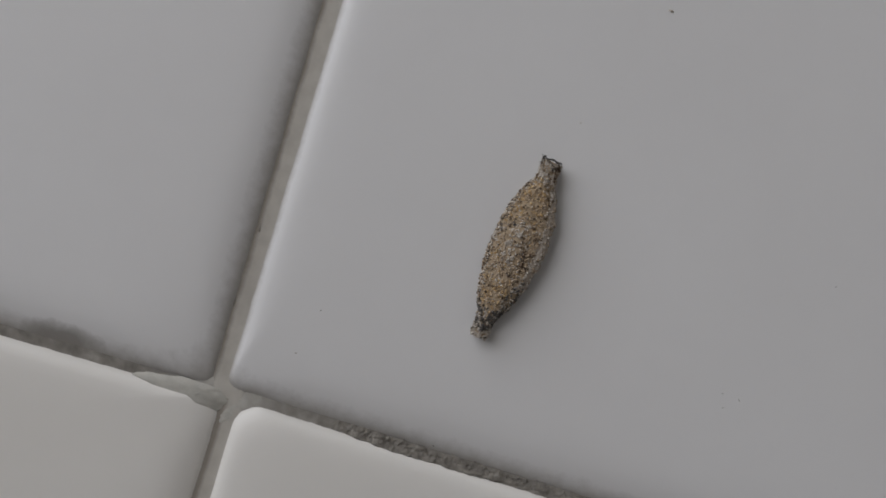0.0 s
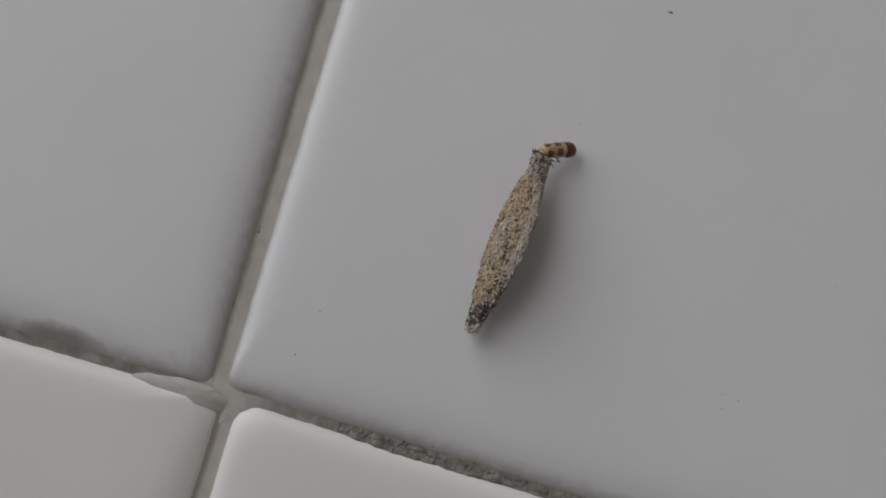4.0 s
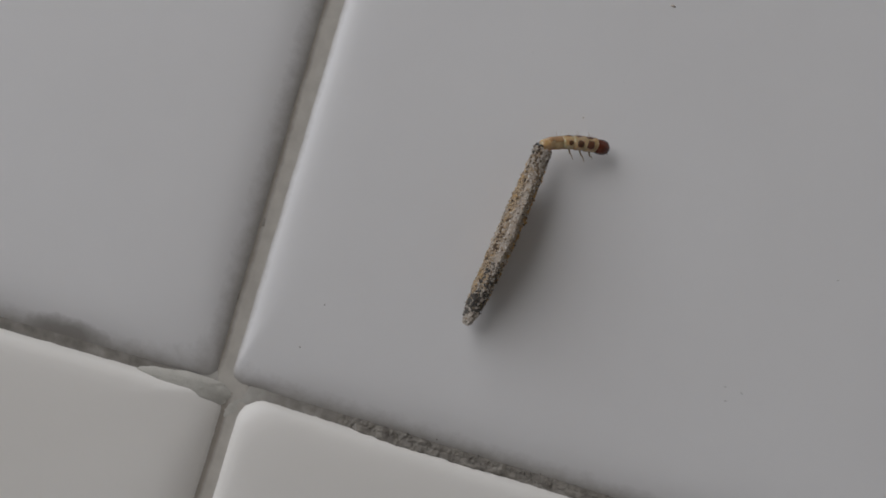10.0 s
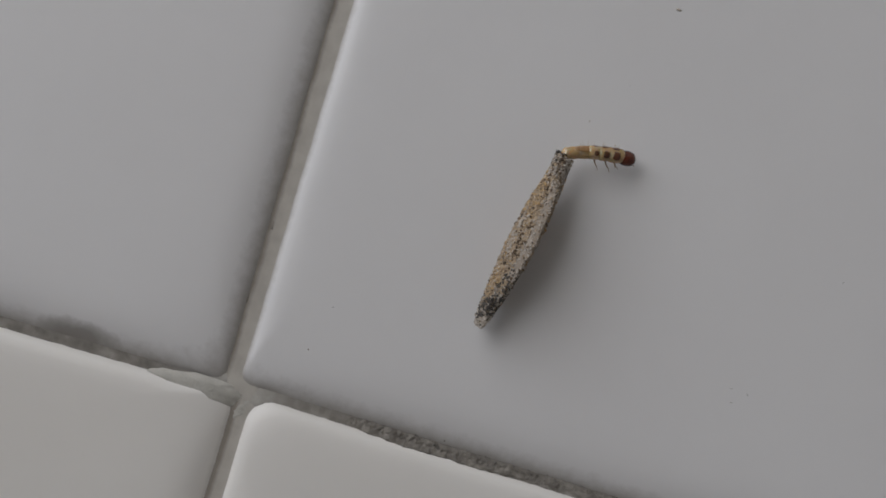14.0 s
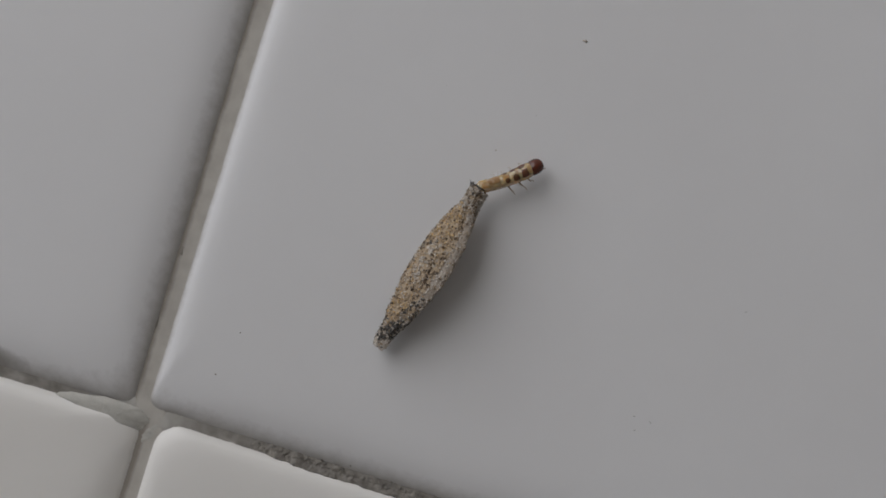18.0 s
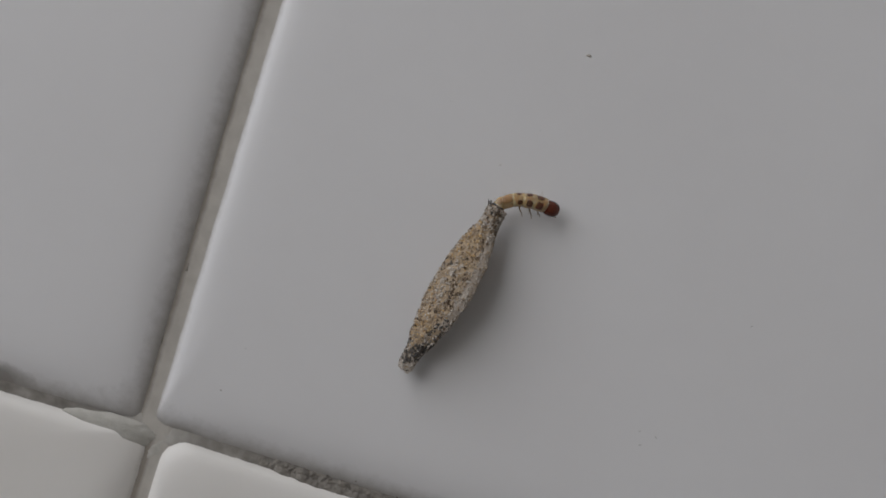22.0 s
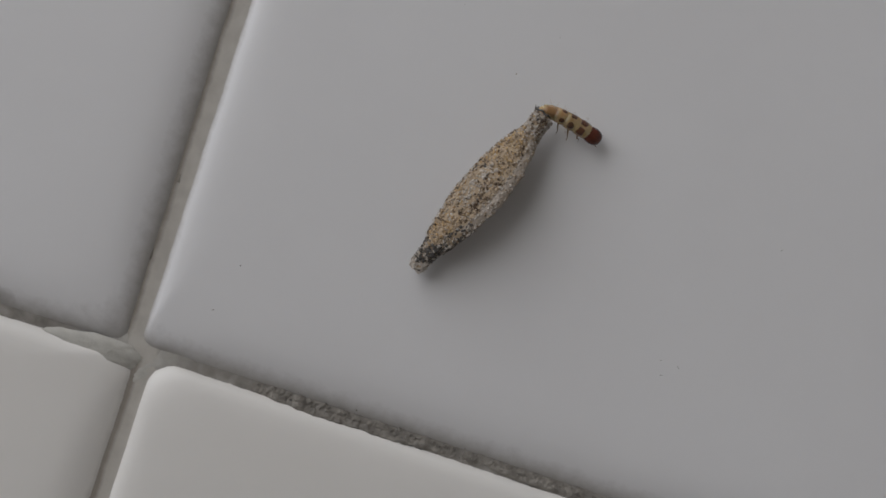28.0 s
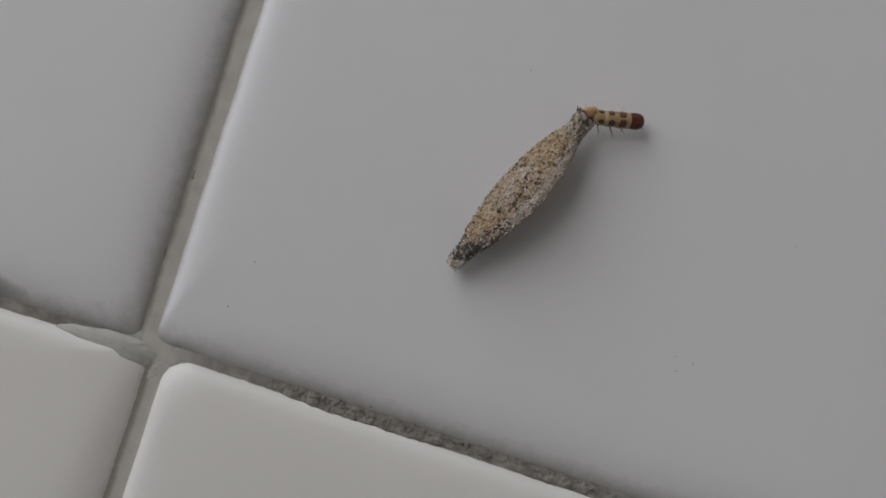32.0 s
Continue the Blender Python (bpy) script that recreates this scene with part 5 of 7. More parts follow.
    walk(seg["prothorax"], [
        (0.0, pose(-0.00022, -0.00187, 0.00064, 0.6, -0.0, -6.7)),
        (0.5, pose(-0.00017, -0.00137, 0.00064, 0.6, -1.7, -7.0)),
        (1.0, pose(-0.00006, -0.00049, 0.00066, 0.7, -3.3, -7.2)),
        (1.5, pose(-0.00007, -0.00057, 0.00068, 0.7, -5.0, -7.1)),
        (2.0, pose(-0.00006, -0.00046, 0.00072, 0.8, -6.7, -7.5)),
        (2.5, pose(-0.00001, -0.00005, 0.00092, -3.8, -8.3, -24.3)),
        (3.0, pose(0.00016, 0.00012, 0.00108, -18.2, -9.5, -42.9)),
        (3.5, pose(0.00053, 0.00032, 0.00121, -29.9, -13.4, -50.8)),
        (4.0, pose(0.00078, 0.00037, 0.00128, -28.6, -18.0, -55.8)),
        (4.5, pose(0.00109, 0.00041, 0.00135, -28.1, -23.2, -60.4)),
        (5.0, pose(0.00141, 0.00041, 0.00140, -28.1, -28.2, -64.1)),
        (5.5, pose(0.00169, 0.00040, 0.00144, -27.3, -32.2, -67.2)),
        (6.0, pose(0.00200, 0.00034, 0.00129, -16.9, -34.9, -77.7)),
        (6.5, pose(0.00180, 0.00003, 0.00130, -17.7, -34.6, -92.6)),
        (7.0, pose(0.00179, 0.00050, 0.00131, -18.0, -34.4, -65.7)),
        (7.5, pose(0.00218, 0.00081, 0.00131, -17.5, -34.4, -64.0)),
        (8.0, pose(0.00225, 0.00091, 0.00133, -19.7, -33.7, -65.0)),
        (8.5, pose(0.00243, 0.00096, 0.00131, -16.8, -34.2, -64.7)),
        (9.0, pose(0.00265, 0.00071, 0.00132, -18.1, -33.7, -74.2)),
        (9.5, pose(0.00251, 0.00065, 0.00133, -19.0, -33.4, -74.3)),
        (10.0, pose(0.00267, 0.00086, 0.00134, -19.1, -33.2, -66.7)),
        (10.5, pose(0.00285, 0.00090, 0.00132, -16.7, -33.6, -58.6)),
        (11.0, pose(0.00271, 0.00135, 0.00135, -18.8, -33.0, -48.8)),
        (11.5, pose(0.00272, 0.00118, 0.00133, -17.6, -33.1, -55.3)),
        (12.0, pose(0.00283, 0.00080, 0.00130, -15.3, -33.5, -71.0)),
        (12.5, pose(0.00295, 0.00073, 0.00131, -16.3, -33.1, -74.1)),
        (13.0, pose(0.00301, 0.00052, 0.00130, -15.5, -33.1, -79.3)),
        (13.5, pose(0.00302, 0.00054, 0.00133, -16.8, -32.7, -74.0)),
        (14.0, pose(0.00300, 0.00076, 0.00131, -16.3, -32.6, -70.5)),
        (14.5, pose(0.00290, 0.00069, 0.00133, -17.4, -32.2, -77.7)),
        (15.0, pose(0.00297, 0.00085, 0.00132, -16.7, -31.6, -74.8)),
        (15.5, pose(0.00308, 0.00107, 0.00132, -15.5, -30.9, -70.2)),
        (16.0, pose(0.00319, 0.00130, 0.00131, -14.1, -30.1, -65.5)),
        (16.5, pose(0.00327, 0.00147, 0.00130, -13.0, -29.4, -62.1)),
        (17.0, pose(0.00307, 0.00142, 0.00132, -13.8, -28.0, -61.6)),
        (17.5, pose(0.00279, 0.00164, 0.00119, -5.3, -29.2, -48.8)),
        (18.0, pose(0.00232, 0.00166, 0.00121, -6.8, -29.1, -41.0)),
        (18.5, pose(0.00224, 0.00181, 0.00120, -6.1, -29.1, -39.6)),
        (19.0, pose(0.00270, 0.00194, 0.00118, -4.6, -29.3, -46.7)),
        (19.5, pose(0.00293, 0.00158, 0.00118, -4.6, -29.3, -61.1)),
        (20.0, pose(0.00275, 0.00138, 0.00120, -6.2, -29.1, -69.3)),
        (20.5, pose(0.00290, 0.00105, 0.00128, -10.8, -26.1, -73.6)),
        (21.0, pose(0.00282, 0.00124, 0.00128, -10.2, -23.8, -67.3)),
        (21.5, pose(0.00282, 0.00118, 0.00128, -9.2, -21.5, -66.4)),
        (22.0, pose(0.00241, 0.00079, 0.00125, -8.6, -19.1, -85.3)),
        (22.5, pose(0.00260, 0.00057, 0.00125, -8.2, -16.8, -90.7)),
        (23.0, pose(0.00286, 0.00025, 0.00123, -7.0, -14.4, -107.4)),
        (23.5, pose(0.00274, 0.00028, 0.00118, -6.2, -12.1, -102.6)),
        (24.0, pose(0.00288, 0.00037, 0.00115, -8.0, -9.7, -94.5)),
        (24.5, pose(0.00290, 0.00072, 0.00113, -9.5, -7.2, -76.5)),
        (25.0, pose(0.00292, 0.00075, 0.00109, -10.5, -4.8, -81.8)),
        (25.5, pose(0.00255, 0.00030, 0.00108, -11.1, -2.4, -110.0)),
        (26.0, pose(0.00254, 0.00013, 0.00109, -12.2, -0.0, -116.6)),
        (26.5, pose(0.00176, -0.00000, 0.00109, -12.0, -1.9, -110.2)),
        (27.0, pose(0.00186, -0.00009, 0.00108, -11.0, -3.8, -106.9)),
        (27.5, pose(0.00210, -0.00019, 0.00107, -9.9, -6.0, -103.8)),
        (28.0, pose(0.00237, -0.00027, 0.00106, -8.9, -8.1, -101.1)),
        (28.5, pose(0.00257, -0.00033, 0.00105, -8.3, -9.7, -98.9)),
        (29.0, pose(0.00255, -0.00024, 0.00106, -8.9, -9.0, -96.1)),
        (29.5, pose(0.00292, -0.00018, 0.00103, -6.9, -8.4, -93.1)),
        (30.0, pose(0.00258, -0.00010, 0.00104, -7.8, -7.7, -94.3)),
        (30.5, pose(0.00287, 0.00008, 0.00105, -8.1, -6.9, -79.2)),
        (31.0, pose(0.00186, 0.00023, 0.00104, -8.5, -6.2, -82.1)),
        (31.5, pose(0.00253, 0.00033, 0.00103, -7.0, -5.6, -80.6)),
        (32.0, pose(0.00202, 0.00030, 0.00106, -9.8, -4.8, -73.5)),
    ])
    walk(seg["mesothorax"], [
        (0.0, pose(-0.00030, -0.00254, 0.00064, 0.6, -0.0, -6.7)),
        (0.5, pose(-0.00025, -0.00204, 0.00064, 0.6, -1.7, -7.0)),
        (1.0, pose(-0.00015, -0.00116, 0.00066, 0.7, -3.3, -7.2)),
        (1.5, pose(-0.00016, -0.00125, 0.00067, 0.7, -5.0, -7.1)),
        (2.0, pose(-0.00015, -0.00114, 0.00071, 0.8, -6.7, -7.5)),
        (2.5, pose(-0.00010, -0.00072, 0.00090, 1.2, -8.3, -7.9)),
        (3.0, pose(-0.00006, -0.00046, 0.00114, 1.7, -10.0, -7.4)),
        (3.5, pose(0.00003, 0.00002, 0.00153, -17.0, -14.8, -29.0)),
        (4.0, pose(0.00024, 0.00012, 0.00155, -24.4, -18.7, -53.8)),
        (4.5, pose(0.00052, 0.00022, 0.00158, -20.9, -24.8, -57.5)),
        (5.0, pose(0.00082, 0.00029, 0.00160, -20.1, -30.3, -60.2)),
        (5.5, pose(0.00109, 0.00034, 0.00161, -20.8, -34.1, -62.3)),
        (6.0, pose(0.00137, 0.00036, 0.00140, -18.2, -34.6, -73.3)),
        (6.5, pose(0.00120, 0.00020, 0.00142, -18.8, -34.4, -84.9)),
        (7.0, pose(0.00117, 0.00040, 0.00143, -18.5, -34.3, -62.6)),
        (7.5, pose(0.00156, 0.00068, 0.00142, -17.1, -34.4, -60.7)),
        (8.0, pose(0.00164, 0.00079, 0.00146, -18.9, -33.9, -60.3)),
        (8.5, pose(0.00181, 0.00083, 0.00141, -15.7, -34.4, -61.2)),
        (9.0, pose(0.00202, 0.00068, 0.00143, -17.4, -33.9, -69.5)),
        (9.5, pose(0.00188, 0.00063, 0.00145, -18.1, -33.6, -69.3)),
        (10.0, pose(0.00205, 0.00076, 0.00146, -17.3, -33.6, -63.5)),
        (10.5, pose(0.00224, 0.00071, 0.00141, -13.3, -34.3, -60.1)),
        (11.0, pose(0.00214, 0.00108, 0.00146, -14.6, -33.9, -50.4)),
        (11.5, pose(0.00212, 0.00095, 0.00143, -14.1, -33.9, -55.4)),
        (12.0, pose(0.00219, 0.00072, 0.00138, -13.1, -33.9, -68.0)),
        (12.5, pose(0.00231, 0.00069, 0.00141, -13.7, -33.6, -70.5)),
        (13.0, pose(0.00237, 0.00053, 0.00139, -13.2, -33.6, -75.5)),
        (13.5, pose(0.00239, 0.00051, 0.00142, -12.9, -33.5, -72.1)),
        (14.0, pose(0.00237, 0.00068, 0.00141, -13.8, -33.1, -68.3)),
        (14.5, pose(0.00227, 0.00068, 0.00143, -15.1, -32.7, -72.7)),
        (15.0, pose(0.00234, 0.00081, 0.00142, -14.0, -32.2, -70.1)),
        (15.5, pose(0.00244, 0.00097, 0.00140, -12.3, -31.5, -66.5)),
        (16.0, pose(0.00256, 0.00114, 0.00138, -10.6, -30.7, -63.1)),
        (16.5, pose(0.00265, 0.00126, 0.00136, -9.3, -29.9, -60.7)),
        (17.0, pose(0.00248, 0.00121, 0.00139, -9.0, -28.8, -60.1)),
        (17.5, pose(0.00229, 0.00130, 0.00120, -5.0, -29.3, -49.7)),
        (18.0, pose(0.00187, 0.00126, 0.00123, -6.2, -29.1, -42.9)),
        (18.5, pose(0.00180, 0.00140, 0.00121, -5.7, -29.2, -40.8)),
        (19.0, pose(0.00219, 0.00155, 0.00118, -4.3, -29.3, -47.0)),
        (19.5, pose(0.00231, 0.00132, 0.00118, -4.3, -29.3, -60.0)),
        (20.0, pose(0.00211, 0.00121, 0.00121, -5.8, -29.2, -66.3)),
        (20.5, pose(0.00225, 0.00094, 0.00133, -7.2, -26.6, -69.1)),
        (21.0, pose(0.00219, 0.00106, 0.00133, -6.1, -24.2, -64.1)),
        (21.5, pose(0.00219, 0.00100, 0.00131, -5.1, -21.9, -64.2)),
        (22.0, pose(0.00176, 0.00078, 0.00130, -6.4, -19.3, -77.0)),
        (22.5, pose(0.00195, 0.00062, 0.00129, -6.5, -16.9, -83.5)),
        (23.0, pose(0.00224, 0.00047, 0.00127, -6.2, -14.5, -98.6)),
        (23.5, pose(0.00209, 0.00044, 0.00120, -4.5, -12.2, -94.3)),
        (24.0, pose(0.00222, 0.00045, 0.00121, -5.9, -9.7, -88.5)),
        (24.5, pose(0.00225, 0.00061, 0.00120, -6.8, -7.3, -75.1)),
        (25.0, pose(0.00226, 0.00068, 0.00118, -7.9, -4.9, -78.2)),
        (25.5, pose(0.00192, 0.00051, 0.00119, -10.4, -2.4, -99.7)),
        (26.0, pose(0.00194, 0.00040, 0.00122, -11.9, -0.0, -106.0)),
        (26.5, pose(0.00113, 0.00021, 0.00122, -11.8, -1.9, -100.6)),
        (27.0, pose(0.00122, 0.00011, 0.00119, -10.6, -3.8, -100.2)),
        (27.5, pose(0.00146, 0.00000, 0.00116, -9.2, -6.0, -99.6)),
        (28.0, pose(0.00171, -0.00011, 0.00114, -8.1, -8.2, -98.5)),
        (28.5, pose(0.00192, -0.00018, 0.00112, -7.5, -9.8, -97.3)),
        (29.0, pose(0.00189, -0.00012, 0.00114, -8.0, -9.0, -94.7)),
        (29.5, pose(0.00225, -0.00010, 0.00109, -6.3, -8.4, -92.5)),
        (30.0, pose(0.00192, -0.00001, 0.00111, -7.0, -7.7, -92.7)),
        (30.5, pose(0.00220, 0.00001, 0.00112, -7.0, -7.0, -81.2)),
        (31.0, pose(0.00120, 0.00019, 0.00113, -9.1, -6.2, -81.1)),
        (31.5, pose(0.00187, 0.00027, 0.00109, -6.4, -5.6, -80.4)),
        (32.0, pose(0.00138, 0.00016, 0.00116, -9.7, -4.8, -74.8)),
    ])
    walk(seg["metathorax"], [
        (0.0, pose(-0.00038, -0.00324, 0.00063, 0.6, -0.0, -6.7)),
        (0.5, pose(-0.00034, -0.00274, 0.00063, 0.6, -1.7, -7.0)),
        (1.0, pose(-0.00023, -0.00185, 0.00065, 0.7, -3.3, -7.2)),
        (1.5, pose(-0.00024, -0.00194, 0.00066, 0.7, -5.0, -7.1)),
        (2.0, pose(-0.00024, -0.00183, 0.00070, 0.8, -6.7, -7.5)),
        (2.5, pose(-0.00019, -0.00142, 0.00089, 1.2, -8.3, -7.9)),
        (3.0, pose(-0.00015, -0.00116, 0.00112, 1.7, -10.0, -7.4)),
        (3.5, pose(-0.00007, -0.00066, 0.00149, 2.5, -15.6, -6.6)),
        (4.0, pose(-0.00004, -0.00040, 0.00160, 2.7, -20.9, -6.7)),
        (4.5, pose(-0.00001, -0.00010, 0.00169, -5.8, -27.1, -21.5)),
        (5.0, pose(0.00020, 0.00008, 0.00171, -17.4, -32.1, -51.2)),
        (5.5, pose(0.00046, 0.00018, 0.00170, -21.4, -36.0, -58.3)),
        (6.0, pose(0.00072, 0.00032, 0.00152, -29.5, -34.1, -64.1)),
        (6.5, pose(0.00056, 0.00025, 0.00153, -28.7, -34.1, -67.2)),
        (7.0, pose(0.00054, 0.00025, 0.00154, -28.4, -34.1, -56.0)),
        (7.5, pose(0.00094, 0.00050, 0.00151, -25.4, -34.6, -55.5)),
        (8.0, pose(0.00102, 0.00061, 0.00157, -26.5, -34.2, -53.7)),
        (8.5, pose(0.00117, 0.00064, 0.00148, -23.0, -34.8, -56.4)),
        (9.0, pose(0.00137, 0.00059, 0.00153, -25.1, -34.2, -63.4)),
        (9.5, pose(0.00124, 0.00053, 0.00155, -25.4, -34.0, -62.7)),
        (10.0, pose(0.00141, 0.00061, 0.00154, -23.8, -34.2, -59.8)),
        (10.5, pose(0.00160, 0.00051, 0.00145, -18.6, -35.0, -61.7)),
        (11.0, pose(0.00154, 0.00079, 0.00151, -19.5, -34.7, -52.2)),
        (11.5, pose(0.00150, 0.00070, 0.00148, -19.3, -34.5, -55.8)),
        (12.0, pose(0.00154, 0.00059, 0.00143, -19.3, -34.4, -64.7)),
        (12.5, pose(0.00165, 0.00058, 0.00145, -19.5, -34.2, -66.7)),
        (13.0, pose(0.00171, 0.00047, 0.00144, -19.3, -34.1, -71.4)),
        (13.5, pose(0.00172, 0.00042, 0.00146, -17.8, -34.2, -70.5)),
        (14.0, pose(0.00171, 0.00056, 0.00146, -19.9, -33.7, -66.1)),
        (14.5, pose(0.00161, 0.00060, 0.00150, -21.1, -33.3, -67.2)),
        (15.0, pose(0.00168, 0.00069, 0.00148, -19.7, -32.7, -65.4)),
        (15.5, pose(0.00180, 0.00080, 0.00144, -17.8, -32.0, -63.1)),
        (16.0, pose(0.00192, 0.00092, 0.00140, -16.1, -31.2, -61.1)),
        (16.5, pose(0.00202, 0.00102, 0.00138, -14.8, -30.4, -59.5)),
        (17.0, pose(0.00188, 0.00097, 0.00140, -13.9, -29.3, -59.1)),
        (17.5, pose(0.00176, 0.00096, 0.00118, -13.6, -29.3, -51.0)),
        (18.0, pose(0.00138, 0.00086, 0.00122, -14.2, -29.2, -45.6)),
        (18.5, pose(0.00134, 0.00098, 0.00120, -14.1, -29.3, -42.7)),
        (19.0, pose(0.00166, 0.00117, 0.00116, -13.0, -29.4, -47.5)),
        (19.5, pose(0.00169, 0.00104, 0.00116, -12.9, -29.4, -58.3)),
        (20.0, pose(0.00146, 0.00099, 0.00121, -14.0, -29.3, -61.8)),
        (20.5, pose(0.00159, 0.00076, 0.00132, -12.4, -26.9, -65.0)),
        (21.0, pose(0.00154, 0.00082, 0.00131, -11.2, -24.6, -61.4)),
        (21.5, pose(0.00155, 0.00077, 0.00129, -10.2, -22.2, -62.3)),
        (22.0, pose(0.00109, 0.00066, 0.00129, -12.0, -19.6, -66.3)),
        (22.5, pose(0.00126, 0.00057, 0.00130, -12.8, -17.1, -73.9)),
        (23.0, pose(0.00155, 0.00057, 0.00128, -13.5, -14.6, -86.1)),
        (23.5, pose(0.00140, 0.00049, 0.00120, -9.8, -12.3, -83.2)),
        (24.0, pose(0.00153, 0.00044, 0.00122, -10.3, -9.8, -81.4)),
        (24.5, pose(0.00159, 0.00046, 0.00123, -10.1, -7.4, -73.7)),
        (25.0, pose(0.00159, 0.00056, 0.00123, -10.5, -4.9, -74.3)),
        (25.5, pose(0.00124, 0.00057, 0.00127, -13.7, -2.4, -83.9)),
        (26.0, pose(0.00127, 0.00053, 0.00132, -15.7, -0.0, -89.1)),
        (26.5, pose(0.00047, 0.00025, 0.00131, -14.6, -1.9, -75.9)),
        (27.0, pose(0.00055, 0.00019, 0.00128, -13.9, -3.8, -83.6)),
        (27.5, pose(0.00078, 0.00010, 0.00123, -12.9, -6.1, -90.9)),
        (28.0, pose(0.00104, 0.00002, 0.00119, -12.1, -8.2, -94.0)),
        (28.5, pose(0.00123, -0.00006, 0.00117, -11.5, -9.8, -94.8)),
        (29.0, pose(0.00121, -0.00003, 0.00119, -11.9, -9.1, -92.5)),
        (29.5, pose(0.00157, -0.00003, 0.00112, -10.9, -8.4, -91.5)),
        (30.0, pose(0.00123, 0.00006, 0.00115, -11.1, -7.7, -90.2)),
        (30.5, pose(0.00152, -0.00004, 0.00116, -10.7, -7.0, -84.1)),
        (31.0, pose(0.00052, 0.00011, 0.00121, -16.2, -6.2, -78.4)),
        (31.5, pose(0.00119, 0.00018, 0.00113, -10.9, -5.6, -79.9)),
        (32.0, pose(0.00071, 0.00003, 0.00124, -14.8, -4.8, -78.0)),
    ])
